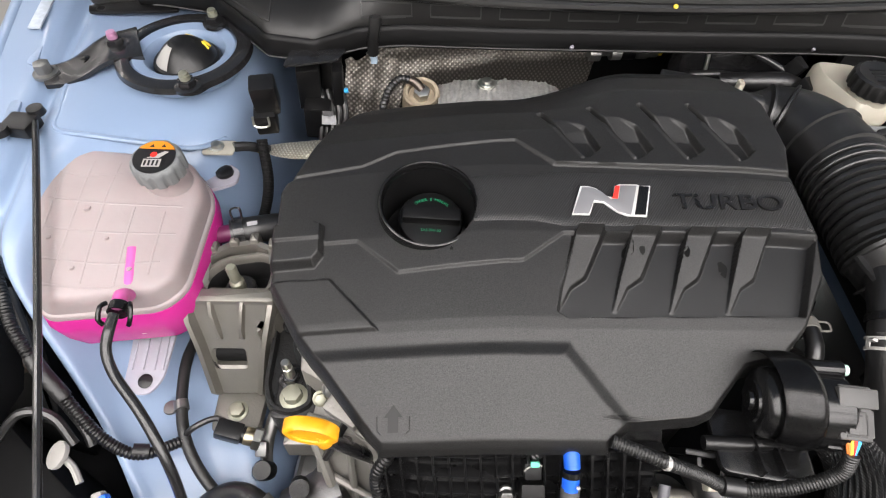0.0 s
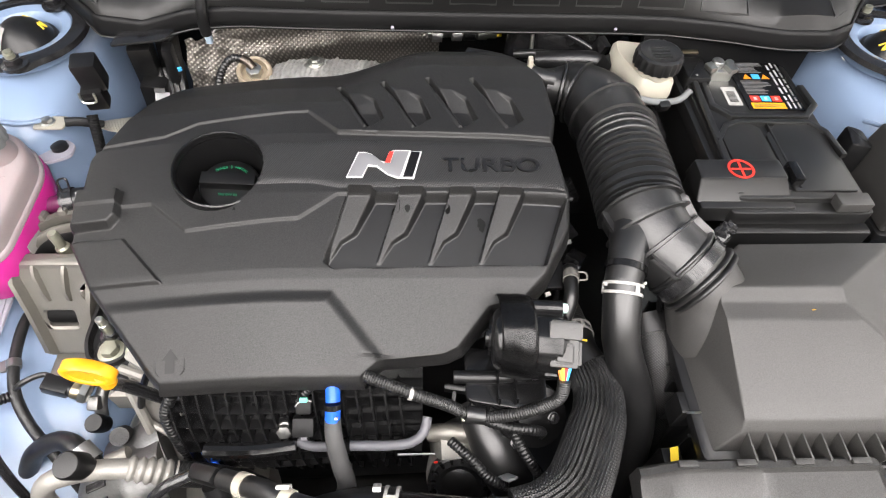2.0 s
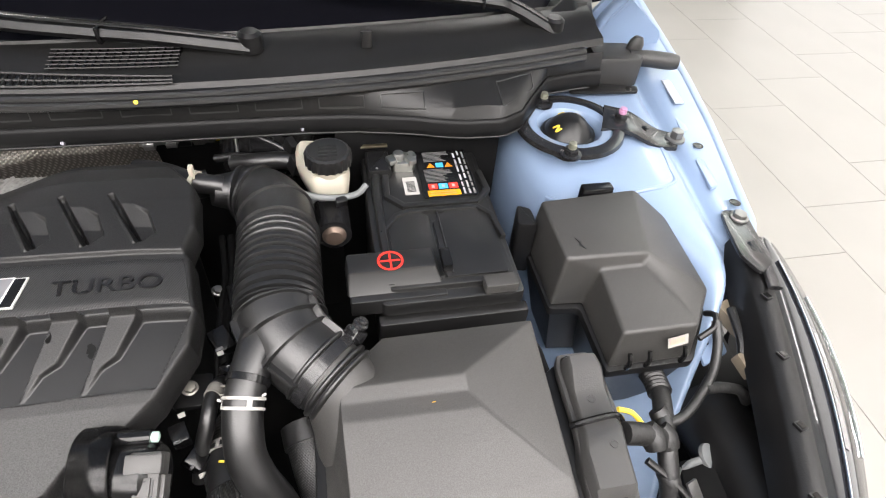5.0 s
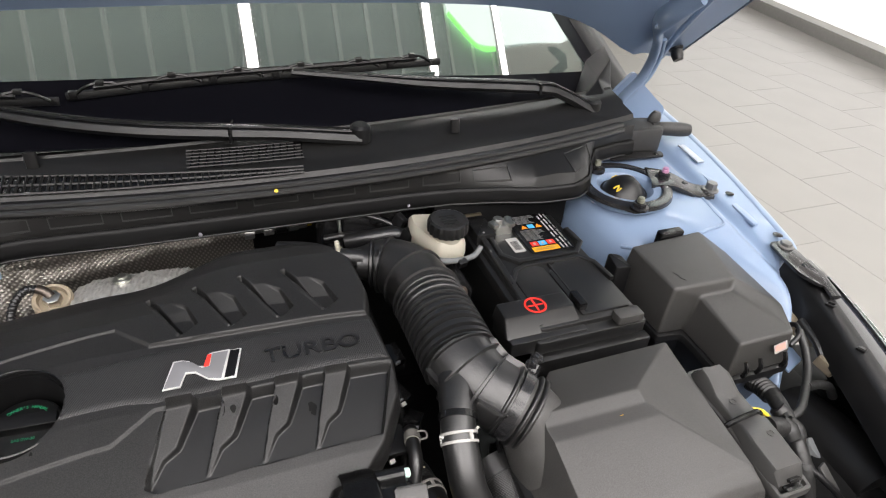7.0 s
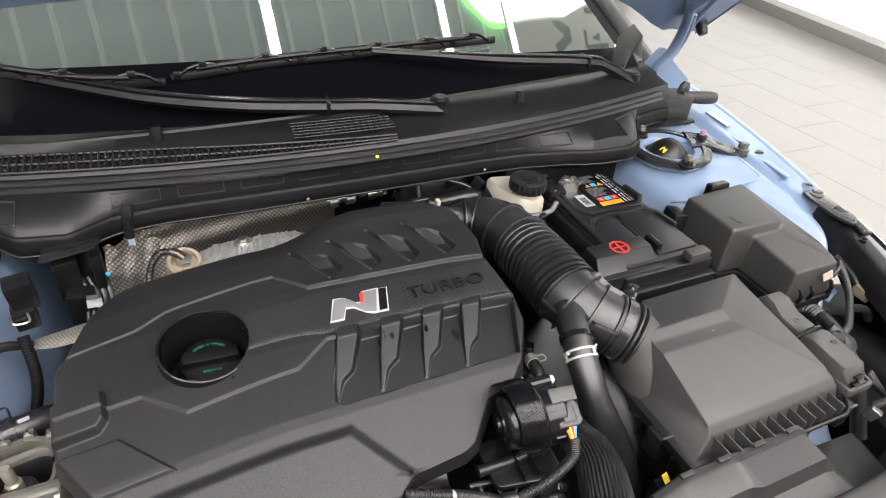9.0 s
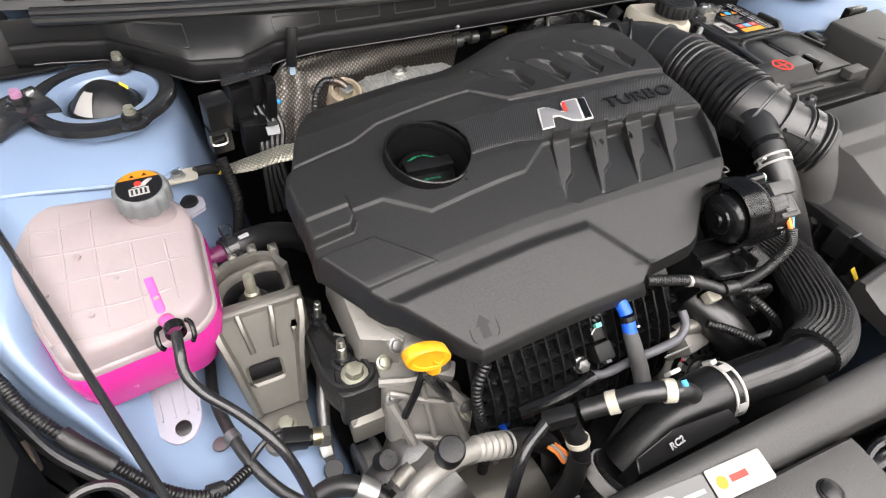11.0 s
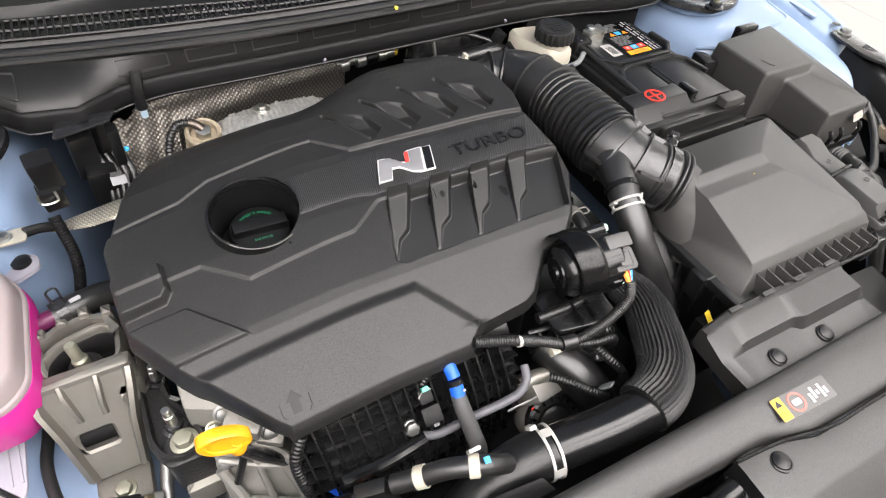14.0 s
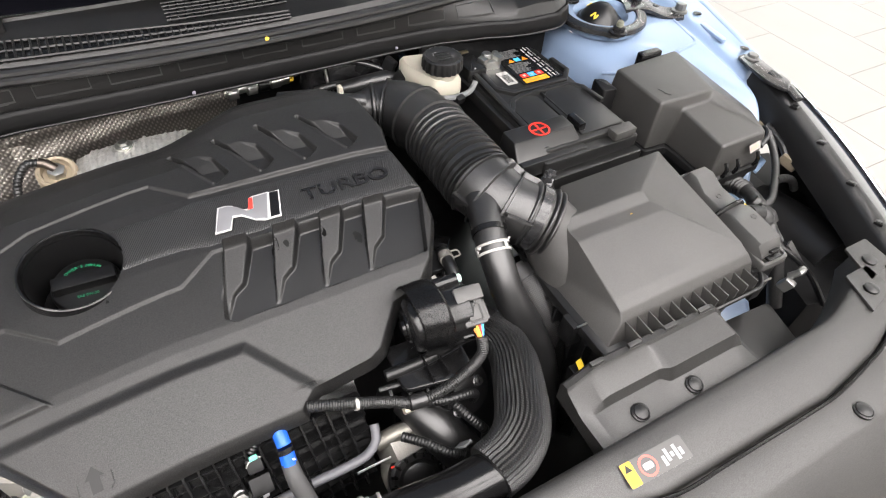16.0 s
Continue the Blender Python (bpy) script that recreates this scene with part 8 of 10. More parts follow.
# ---------------------------------------------------------------- front of the engine
def manifold():
    e = thing("intake_manifold", (-0.2, -0.41, 0.7), "black ribbed plastic intake manifold below the cover", "intake manifold")
    prof = [(-0.362, 0.835), (-0.38, 0.822), (-0.395, 0.80), (-0.406, 0.78), (-0.414, 0.755), (-0.419, 0.73), (-0.42, 0.70), (-0.412, 0.66), (-0.39, 0.62)]
    xs = [-0.335 + 0.262 * k / 40 for k in range(41)]
    part("body", loft([[(x, y - 0.004 * math.sin((x + 0.335) * 18) + 0.02 * max(0, (-0.30 - x) / 0.035) ** 2, z) for y, z in prof] for x in xs], close=False), BLACKS, e, "", 60)
    for k in range(17):
        x0 = -0.330 + k * 0.0145
        pts = smooth_path([(x0 + 0.0022 * j, y - 0.004, z + 0.002) for j, (y, z) in enumerate(prof[1:8])], 0.008)
        rows = [[(p[0] - 0.0012, p[1] + 0.004, p[2] - 0.002), (p[0] - 0.001, p[1] - 0.0085, p[2] + 0.005), (p[0] + 0.001, p[1] - 0.0085, p[2] + 0.005), (p[0] + 0.0012, p[1] + 0.004, p[2] - 0.002)] for p in pts]
        part("rib", loft(rows, close=False), RIBP, e)
    for y, z in ((-0.384, 0.818), (-0.396, 0.80), (-0.405, 0.782), (-0.412, 0.762), (-0.417, 0.742), (-0.419, 0.722), (-0.419, 0.70)):
        rows = [[(x, y + 0.003, z - 0.0014), (x, y - 0.0095 - 0.004 * math.sin((x + 0.335) * 18), z + 0.002), (x, y - 0.0095 - 0.004 * math.sin((x + 0.335) * 18), z + 0.004), (x, y + 0.003, z + 0.0014)] for x in xs]
        part("cross_rib", loft(rows, close=False), RIBP, e)
    part("beam", tube([(-0.30, -0.432, 0.762), (-0.25, -0.434, 0.766), (-0.205, -0.43, 0.768)], 0.008, 10), BLACKS, e)
    hexbolt((-0.216, -0.418, 0.781), (0, -0.75, 0.65), 0.0078, 0.008, DSTEEL, e, "bolt", 1.2)
    s = thing("map_sensor", (-0.194, -0.415, 0.79), "black pressure sensor plugged into the manifold", "sensor")
    part("body", box(0.022, 0.02, 0.03, pose(-0.194, -0.416, 0.79, 35), 0.003), LIPM, s)
    part("plug", box(0.016, 0.016, 0.018, pose(-0.194, -0.402, 0.806, 35), 0.003), LIPM, s)
    part("green_lock", box(0.008, 0.005, 0.005, pose(-0.193, -0.402, 0.820, 35), 0.001), mat("green_lock", (0.1, 0.5, 0.35), 0.4), s, "green lock")
    part("window", box(0.006, 0.004, 0.008, pose(-0.193, -0.43, 0.7915, 35), 0), GREYD, s)
    part("lead", tube([(-0.194, -0.395, 0.818), (-0.183, -0.39, 0.83), (-0.17, -0.382, 0.838)], 0.0052, 12, rib=0.001, pitch=0.004), BLACK, s)
    part("lock_clip", tube([(-0.202, -0.406, 0.813), (-0.198, -0.404, 0.818), (-0.19, -0.402, 0.8185), (-0.186, -0.402, 0.815)], 0.0008, 6), WHITE, s)
    g = thing("vacuum_pipe", (-0.14, -0.43, 0.77), "grey rubber vacuum pipe along the manifold", "hose")
    part("pipe", tube([(-0.205, -0.424, 0.764), (-0.19, -0.43, 0.763), (-0.15, -0.433, 0.7725), (-0.11, -0.434, 0.774), (-0.085, -0.432, 0.776), (-0.072, -0.424, 0.783), (-0.068, -0.41, 0.79)], 0.0052, 12), mat("grey_rubber", (0.085, 0.085, 0.095), 0.45), g)
    part("tie", tube([(-0.152, -0.4335, 0.7722), (-0.148, -0.4335, 0.7726)], 0.0075, 12), BLACKS, g)
    b = thing("breather_pipe", (-0.16, -0.42, 0.8), "black taped hose with a bright blue connector", "hose")
    part("connector", tube([(-0.163, -0.385, 0.838), (-0.1625, -0.398, 0.835), (-0.162, -0.408, 0.829)], 0.0074, 16), BLUEC, b, "bright blue connector")
    part("clip", tube([(-0.1625, -0.409, 0.828), (-0.1625, -0.413, 0.824)], 0.0092, 16), BLACKS, b)
    part("sleeve", tube([(-0.1625, -0.413, 0.824), (-0.163, -0.422, 0.815)], 0.0078, 16), BLUEC, b, "blue sleeve")
    part("hose", tube([(-0.163, -0.420, 0.816, 0.0082), (-0.162, -0.435, 0.80, 0.009), (-0.157, -0.452, 0.772, 0.0095), (-0.153, -0.463, 0.742, 0.010), (-0.16, -0.47, 0.70, 0.012), (-0.175, -0.475, 0.64, 0.012)], None, 16), mat("worn_tape", (0.06, 0.06, 0.06), 0.6, bump=0.6, bscale=120), b, "taped hose")
    part("white_tab", box(0.003, 0.002, 0.006, pose(-0.158, -0.423, 0.824, 35), 0), WHITE, b)
    t = thing("throttle_body", (-0.03, -0.43, 0.68), "cast aluminium throttle body with a black motor cover", "throttle body")
    part("housing", lathe([(0.034, -0.06), (0.036, -0.02), (0.04, -0.01), (0.042, 0.0), (0.042, 0.02), (0.038, 0.026), (0, 0.026)], along((-0.025, -0.425, 0.665), (-0.1, -0.75, 0.65)), 32), ALUL, t, "", 40)
    part("flange", box(0.05, 0.035, 0.05, pose(-0.036, -0.41, 0.715, 30, 12, 10), 0.008), ALUL, t)
    part("arm", tube([(-0.066, -0.408, 0.735), (-0.04, -0.41, 0.742), (-0.012, -0.412, 0.735), (0.008, -0.412, 0.715)], 0.010, 12), ALU, t)
    m2 = along((-0.03, -0.447, 0.686), (-0.1, -0.75, 0.65))
    part("motor_cover", lathe([(0.037, -0.004), (0.037, 0.006), (0.033, 0.009), (0.03, 0.006), (0.026, 0.011), (0.02, 0.008), (0.012, 0.012), (0, 0.012)], m2, 32), BLACK, t, "black motor cover")
    for k in range(16):
        a = k * 0.3927
        part("tooth", box(0.003, 0.008, 0.004, m2 @ pose(0.0315 * math.cos(a), 0.0315 * math.sin(a), 0.0085, 0, 0, math.degrees(a) - 90), 0.0006), BLACKS, t)
    part("print_bar", slab(rect(-0.10, -0.4365, -0.06, -0.4355), 0.748, 0.752, 0), GREYL, e)
    part("red_dot", lathe([(0.0025, 0), (0, 0.002)], along((-0.058, -0.435, 0.717), (0, -1, 0.3)), 10), RED, t)


manifold()


def actuator():
    e = thing("pump_actuator", (0.02, -0.365, 0.82), "glossy black electric pump unit with a grey plug", "pump unit")
    ax = Vector((1, -0.12, 0.04))
    part("bell", lathe([(0.0, -0.008), (0.008, -0.009), (0.009, -0.006), (0.018, -0.006), (0.019, -0.004), (0.025, -0.003), (0.029, 0.0), (0.031, 0.005), (0.031, 0.03)], along((-0.002, -0.362, 0.872), ax), 36), BLACKS, e, "round bell end", 40)
    bm = bmesh.new()
    rows = []
    for t, r in ((-0.022, 0.0425), (-0.020, 0.0445), (-0.006, 0.0452), (-0.005, 0.0462), (0.006, 0.046), (0.010, 0.045), (0.0115, 0.043)):
        row = []
        for k in range(25):
            a = radians(-30 + 250 * k / 24)
            row.append(Vector((0.022 + t, -0.362 - 0.12 * t + r * math.cos(a + math.pi) * 0.92, 0.874 + r * 0.92 * math.sin(a))))
        rows.append([tuple(v) for v in row])
    loft(rows, bm, close=False)
    bmesh.ops.solidify(bm, geom=bm.faces[:], thickness=0.004)
    bmesh.ops.recalc_face_normals(bm, faces=bm.faces)
    part("shroud", bm, mat("satin_shroud", (0.007, 0.007, 0.0075), 0.22, var=0.2, spec=0.7), e, "glossy curved shroud", 50)
    part("motor", lathe([(0.0, -0.01), (0.03, -0.01), (0.033, 0.0), (0.033, 0.03), (0.028, 0.036), (0, 0.036)], along((0.03, -0.368, 0.874), ax), 28), BLACKS, e)
    for x, y, z, sx, sy, sz in ((0.056, -0.352, 0.884, 0.012, 0.02, 0.03), (0.052, -0.345, 0.862, 0.014, 0.014, 0.02), (0.05, -0.398, 0.872, 0.016, 0.012, 0.012)):
        part("moulded_block", box(sx, sy, sz, pose(x, y, z, 20, 0, -6), 0.002), BLACKS, e)
    for y, z in ((-0.340, 0.898), (-0.388, 0.855)):
        part("arm", tube([(0.015, y, z), (0.04, y - 0.004, z + 0.002), (0.062, y - 0.006, z + 0.003)], 0.0074, 12), BLACKS, e)
        part("tip", lathe([(0.0048, 0.0), (0.0048, 0.005), (0.003, 0.006), (0, 0.006)], along((0.062, y - 0.006, z + 0.003), (1, -0.1, 0)), 14), mat("pale_green_plastic", (0.45, 0.62, 0.55), 0.4), e, "pale green tip")
    part("lower_bracket", slab([(-0.03, -0.41), (0.05, -0.425), (0.055, -0.36), (-0.03, -0.35)], 0.825, 0.832, 0.002, r=0.008), BLACKS, e)
    gp = mat("grey_plug", (0.055, 0.054, 0.053), 0.42, bump=0.2)
    mp = pose(0.060, -0.379, 0.889, 25, 0, -6)
    p = part("plug", box(0.026, 0.044, 0.024, mp, 0.002), gp, e, "grey plug")
    part("plug_step", box(0.031, 0.016, 0.008, mp @ pose(0, 0.012, 0.013), 0.0015), gp, p)
    for x in (-0.015, 0.015):
        part("plug_side", box(0.004, 0.022, 0.016, mp @ pose(x, -0.008, 0), 0.001), gp, p)
    part("lock_frame", box(0.014, 0.018, 0.003, mp @ pose(0, -0.008, 0.0128), 0.001), gp, p)
    for x, y, w, h in ((0, -0.002, 0.007, 0.0012), (0, -0.005, 0.0012, 0.004), (-0.0085, -0.009, 0.0012, 0.016), (0.0085, -0.009, 0.0012, 0.016), (0, -0.0185, 0.016, 0.0012)):
        part("slot", box(w, h, 0.002, mp @ pose(x, y, 0.0135 if abs(x) < 0.005 and y > -0.015 else 0.0118), 0), BLACK, p)
    for x in (0.002, 0.02):
        part("bracket_rib", box(0.0025, 0.05, 0.012, pose(x, -0.39, 0.836, -6), 0.0008), BLACKS, e)
    part("bar", tube([(-0.042, -0.386, 0.835), (0.001, -0.387, 0.835), (0.047, -0.383, 0.835)], 0.0065, 12), BLACK, e)
    for k, c in enumerate((COPPER, LABELY, RED, SKY)):
        part("wire", tube([(0.053 + k * 0.005, -0.395, 0.886), (0.055 + k * 0.003, -0.403, 0.882), (0.058 + k * 0.0012, -0.41, 0.873)], 0.0019, 6), c, e, "coloured wire")
    h = thing("front_harness", (0, -0.41, 0.83), "corrugated black wiring loom along the manifold", "wiring harness")
    part("loom", tube([(0.06, -0.409, 0.875), (0.058, -0.418, 0.857), (0.042, -0.422, 0.842), (0.015, -0.424, 0.828), (-0.02, -0.421, 0.818), (-0.05, -0.414, 0.832), (-0.085, -0.409, 0.85), (-0.13, -0.392, 0.853)], 0.0064, 14, rib=0.0007, pitch=0.0026), TAPE, h)
    part("tape", tube([(-0.03, -0.42, 0.822), (-0.012, -0.422, 0.82)], 0.0085, 12), RUBBER, h, "tape wrap")
    part("branch", tube([(-0.018, -0.422, 0.817), (0.01, -0.43, 0.812), (0.035, -0.432, 0.808), (0.05, -0.428, 0.79), (0.055, -0.42, 0.76)], 0.0055, 12, rib=0.0006, pitch=0.004), BLACK, h)
    part("white_tape", tube([(-0.087, -0.4095, 0.8505), (-0.0835, -0.4098, 0.8495)], 0.0066, 12), WHITE, h, "white tape mark")
    part("white_plug", box(0.016, 0.014, 0.014, pose(-0.025, -0.41, 0.795, 20), 0.002), CREAM, h, "cream plug")
    part("clamp_cap", lathe([(0.011, -0.012), (0.0115, 0.0), (0.009, 0.004), (0.0, 0.005)], along((0.017, -0.428, 0.80), (0.3, -0.8, 0.5)), 20), BLACKS, h, "round black clamp")
    part("branch", tube([(-0.045, -0.432, 0.78), (-0.025, -0.45, 0.779), (-0.006, -0.468, 0.772), (0.012, -0.474, 0.758)], 0.0056, 14, 0.0015, rib=0.0007, pitch=0.0036), BLACK, h)
    part("branch", tube([(0.02, -0.43, 0.795), (0.032, -0.45, 0.785), (0.046, -0.462, 0.765), (0.052, -0.46, 0.735)], 0.0058, 14, 0.0015, rib=0.0007, pitch=0.004), BLACK, h)
    part("foil_tab", box(0.012, 0.003, 0.022, pose(0.014, -0.467, 0.768, 30, 10, 20), 0.0008), GREYC, h, "grey metal tab")
    w = thing("water_pipe", (0.0, -0.43, 0.70), "dark rubber coolant elbow beside the throttle body", "hose")
    part("elbow", tube([(-0.01, -0.38, 0.755), (0.0, -0.41, 0.75), (0.012, -0.44, 0.735), (0.03, -0.455, 0.70), (0.04, -0.455, 0.64)], 0.026, 22), RUBBER, w)
    part("flange", lathe([(0.0, 0.012), (0.02, 0.011), (0.034, 0.006), (0.036, -0.01)], along((0.052, -0.40, 0.762), (0.2, -0.6, 0.75)), 24), BLACK, w)
    for x, y, zz in ((0.035, -0.392, 0.775), (0.07, -0.405, 0.768), (0.024, -0.437, 0.785)):
        hexbolt((x, y, zz), (0.1, -0.5, 0.8), 0.005, 0.005, GLAZE, w)
    part("web", box(0.10, 0.006, 0.05, pose(0.0, -0.385, 0.79, 20, 0, -8), 0.002), BLACK, w)
    for k in range(5):
        part("web_rib", box(0.004, 0.014, 0.05, pose(-0.04 + k * 0.02, -0.391 - 0.003 * k, 0.79, 20, 0, -8), 0.001), BLACK, w)
    # dark clutter on the engine's side between cover and hose
    d = thing("fuel_line", (0.08, -0.31, 0.85), "thin black fuel line with a bolt and clips", "pipe")
    part("pipe", tube([(0.101, -0.235, 0.805), (0.100, -0.255, 0.835), (0.095, -0.276, 0.842), (0.092, -0.298, 0.838), (0.083, -0.318, 0.815), (0.075, -0.335, 0.78)], 0.0082, 14), RUBBER, d)
    part("clip", tube([(0.0982, -0.262, 0.8385), (0.0952, -0.2745, 0.842)], 0.0095, 16), ALUL, d, "pale hose clip")
    hexbolt((0.069, -0.256, 0.835), (0.2, -0.2, 1), 0.0065, 0.006, ALU, d)
    part("plate", slab(rect(0.052, -0.278, 0.092, -0.238), 0.828, 0.834, 0.001, r=0.006), BLACK, d)
    part("clip_ear", tube([(0.104, -0.265, 0.846), (0.112, -0.268, 0.848), (0.112, -0.276, 0.847), (0.104, -0.276, 0.846)], 0.0012, 6, 0.002), ALUL, d)
    q = thing("engine_harness", (0.09, -0.15, 0.83), "black wiring with plugs along the engine's end", "wiring harness")
    for k in range(2):
        part("lead", tube([(0.088 + 0.012 * k, -0.03, 0.845), (0.096 + 0.007 * k, -0.10, 0.84 - 0.006 * k), (0.092 + 0.008 * k, -0.18, 0.828 + 0.004 * k), (0.09 + 0.01 * k, -0.25, 0.80), (0.085 + 0.012 * k, -0.31, 0.76)], 0.0042 + 0.0008 * (k % 2), 10), MATTE, q)
    for x, y, z, sx, sy, sz, r in ((0.098, -0.20, 0.838, 0.022, 0.03, 0.02, 15), (0.108, -0.235, 0.822, 0.02, 0.024, 0.026, -20), (0.062, -0.305, 0.824, 0.018, 0.022, 0.02, 10), (0.075, -0.325, 0.806, 0.02, 0.02, 0.024, 30), (0.112, -0.14, 0.842, 0.018, 0.034, 0.022, 5)):
        w = part("plug", box(sx, sy, sz, pose(x, y, z, r, 0, r * 2), 0.003), BLACKS, q)
        part("lock", box(sx * 0.4, 0.003, sz * 0.25, pose(x, y - sy * 0.5, z + sz * 0.3, r, 0, r * 2), 0.0008), GREYD, w, "grey lock tab")
    for x, y, z in ((0.10, -0.222, 0.846), (0.066, -0.292, 0.842), (0.106, -0.262, 0.81), (0.082, -0.34, 0.80)):
        part("tag", box(0.007, 0.005, 0.003, pose(x, y, z, 30, 10, 25), 0.0006), PALE, q, "pale clip")
    for k in range(3):
        hexbolt((0.088 + 0.008 * k, -0.12 - 0.07 * k, 0.838 - 0.006 * k), (0.3, -0.2, 1), 0.0055, 0.006, DSTEEL, q)


actuator()


def boost_hose():
    e = thing("boost_hose", (0.1, -0.46, 0.76), "thick black hose in a ribbed textile sleeve", "hose")
    path = [(0.1, -0.337, 0.797, 0.0178), (0.107, -0.353, 0.797, 0.02), (0.112, -0.366, 0.796, 0.0245), (0.116, -0.386, 0.795, 0.0255), (0.113, -0.408, 0.796, 0.0268), (0.105, -0.43, 0.798, 0.0285), (0.076, -0.485, 0.80, 0.0305), (0.046, -0.509, 0.802, 0.0305), (0.015, -0.517, 0.80, 0.030)]
    P = smooth_path(path, 0.0035)
    bm = bmesh.new()
    N = 76
    rings = []
    u = None
    for i, p in enumerate(P):
        a, b = P[max(0, i - 1)][:3], P[min(len(P) - 1, i + 1)][:3]
        t = (b - a) / np.linalg.norm(b - a)
        if u is None:
            u = np.cross(t, (0, 0, 1.0))
        u = u - t * (u @ t)
        u /= np.linalg.norm(u)
        v = np.cross(t, u)
        rings.append([tuple(p[:3] + (u * math.cos(q) + v * math.sin(q)) * (p[3] + 0.0009 * (1 if k % 2 else -1))) for k, q in ((k, 2 * math.pi * k / N) for k in range(N))])
    loft(rings, bm)
    part("sleeve", bm, SLEEVE, e, "ribbed black textile sleeve", 12)
    part("collar", tube([(0.1025, -0.305, 0.795, 0.0172), (0.1035, -0.325, 0.799, 0.0178), (0.105, -0.344, 0.801, 0.0186), (0.110, -0.358, 0.800, 0.021)], None, 32), RUBBER, e, "smooth black rubber collar")
    part("paint_dash", box(0.006, 0.0025, 0.001, pose(0.1045, -0.338, 0.8203, 8, 0, -12), 0.0003), LABELY, e, "yellow paint dash")
    m = along((0.1032, -0.318, 0.798), (0.06, -0.98, 0.2))
    for k in (-0.0048, 0.0048):
        part("clip", lathe([(0.0182, -0.0014), (0.0195, -0.0014), (0.0195, 0.0014), (0.0182, 0.0014)], m @ pose(0, 0, k), 32), PALE, e, "pale hose clip band")
    for a in (75, 105, 255, 285):
        part("clip_bridge", box(0.004, 0.0014, 0.010, m @ pose(0.0189 * math.cos(radians(a)), 0.0189 * math.sin(radians(a)), 0, 0, 0, a + 90), 0.0004), PALE, e)
    part("upper_hose", tube([(0.100, -0.24, 0.75), (0.101, -0.275, 0.782), (0.1025, -0.307, 0.796)], 0.0165, 24, rib=0.0012, pitch=0.005), RUBBER, e, "ribbed rubber end")
    part("metal_mark", box(0.010, 0.004, 0.001, pose(0.1035, -0.287, 0.804, 40), 0.0003), BRASSY, e, "brassy clip end")
    p = thing("boost_pipe", (-0.05, -0.52, 0.8), "glossy black boost pipe with a white clamp", "pipe")
    part("pipe", tube([(0.02, -0.519, 0.80), (-0.03, -0.517, 0.797), (-0.08, -0.511, 0.793), (-0.10, -0.509, 0.791)], 0.0245, 30), BLACKS, p, "", 60)
    m = along((-0.104, -0.5085, 0.7905), (-1, 0.1, -0.03))
    for k in (-0.0055, 0.0055):
        part("clamp", lathe([(0.0278, -0.0017), (0.0291, -0.0015), (0.0291, 0.0015), (0.0278, 0.0017)], m @ pose(0, 0, k), 36), WHITE, p, "white spring clamp band")
    for a in (20, 110, 200, 290):
        part("clamp_bridge", box(0.0012, 0.010, 0.010, m @ pose(0.0288 * math.cos(radians(a)), 0.0288 * math.sin(radians(a)), 0, 0, 0, a), 0), WHITE, p)
    part("clamp_ear", box(0.008, 0.005, 0.014, pose(-0.116, -0.488, 0.820, 30), 0.0015), WHITE, p)
    part("duct", tube([(-0.098, -0.509, 0.791, 0.0282), (-0.13, -0.506, 0.785, 0.0275), (-0.165, -0.507, 0.770, 0.027), (-0.195, -0.512, 0.750, 0.027), (-0.215, -0.517, 0.73, 0.0275)], None, 28), BLACK, p, "moulded duct", 60)
    part("gusset", poly_solid(dict(a=(-0.24, -0.543, 0.785), b=(-0.12, -0.546, 0.80), c=(-0.13, -0.533, 0.812), d=(-0.195, -0.527, 0.812), f=(-0.235, -0.53, 0.79), A=(-0.24, -0.547, 0.70), B=(-0.12, -0.547, 0.70), C=(-0.13, -0.52, 0.7), D=(-0.19, -0.52, 0.7), E=(-0.235, -0.52, 0.7)), ["a b c d f", "A B b a", "B C c b", "C D d c", "D E f d", "E A a f", "E D C B A"], 0.002), BLACK, p, "flat webbed bracket with moulded lettering", 30)
    text("lettering", "RC2", 0.0095, pose(-0.196, -0.5375, 0.8035, 36, -8, 6), GREYL, p, 0.0004, 0.0002)
    m = along((-0.225, -0.52, 0.715), (-0.5, -0.15, -0.8))
    part("clamp", lathe([(0.0325, -0.007), (0.035, -0.007), (0.035, 0.007), (0.0325, 0.007)], m, 32), WHITE, p, "white spring clamp")
    part("lower_hose", tube([(-0.218, -0.518, 0.725), (-0.24, -0.525, 0.69), (-0.27, -0.53, 0.63), (-0.29, -0.53, 0.56)], 0.0305, 26, rib=0.0, pitch=0.01), SLEEVE, p, "lower hose in textile sleeve")
    # coolant hose with two cream clips
    c = thing("coolant_hose", (-0.21, -0.49, 0.83), "black coolant hose with two cream spring clips", "hose")
    part("hose", tube([(-0.262, -0.474, 0.808), (-0.237, -0.484, 0.822), (-0.215, -0.493, 0.836), (-0.194, -0.503, 0.842), (-0.175, -0.508, 0.835), (-0.155, -0.507, 0.815)], 0.0098, 20), RUBBER, c)
    for q, d in (((-0.237, -0.484, 0.822), (0.8, -0.35, 0.45)), ((-0.193, -0.5035, 0.842), (0.9, -0.4, 0.1))):
        part("clip", lathe([(0.0099, -0.005), (0.0113, -0.005), (0.0113, 0.005), (0.0099, 0.005)], along(q, d), 24), CREAM, c, "cream spring clip")
    part("clip_ear", box(0.012, 0.004, 0.012, pose(-0.192, -0.497, 0.863, 20), 0.0015), WHITE, c)
    part("print_mark", box(0.006, 0.006, 0.002, pose(-0.183, -0.508, 0.855, 20, 20), 0), SKY, c)
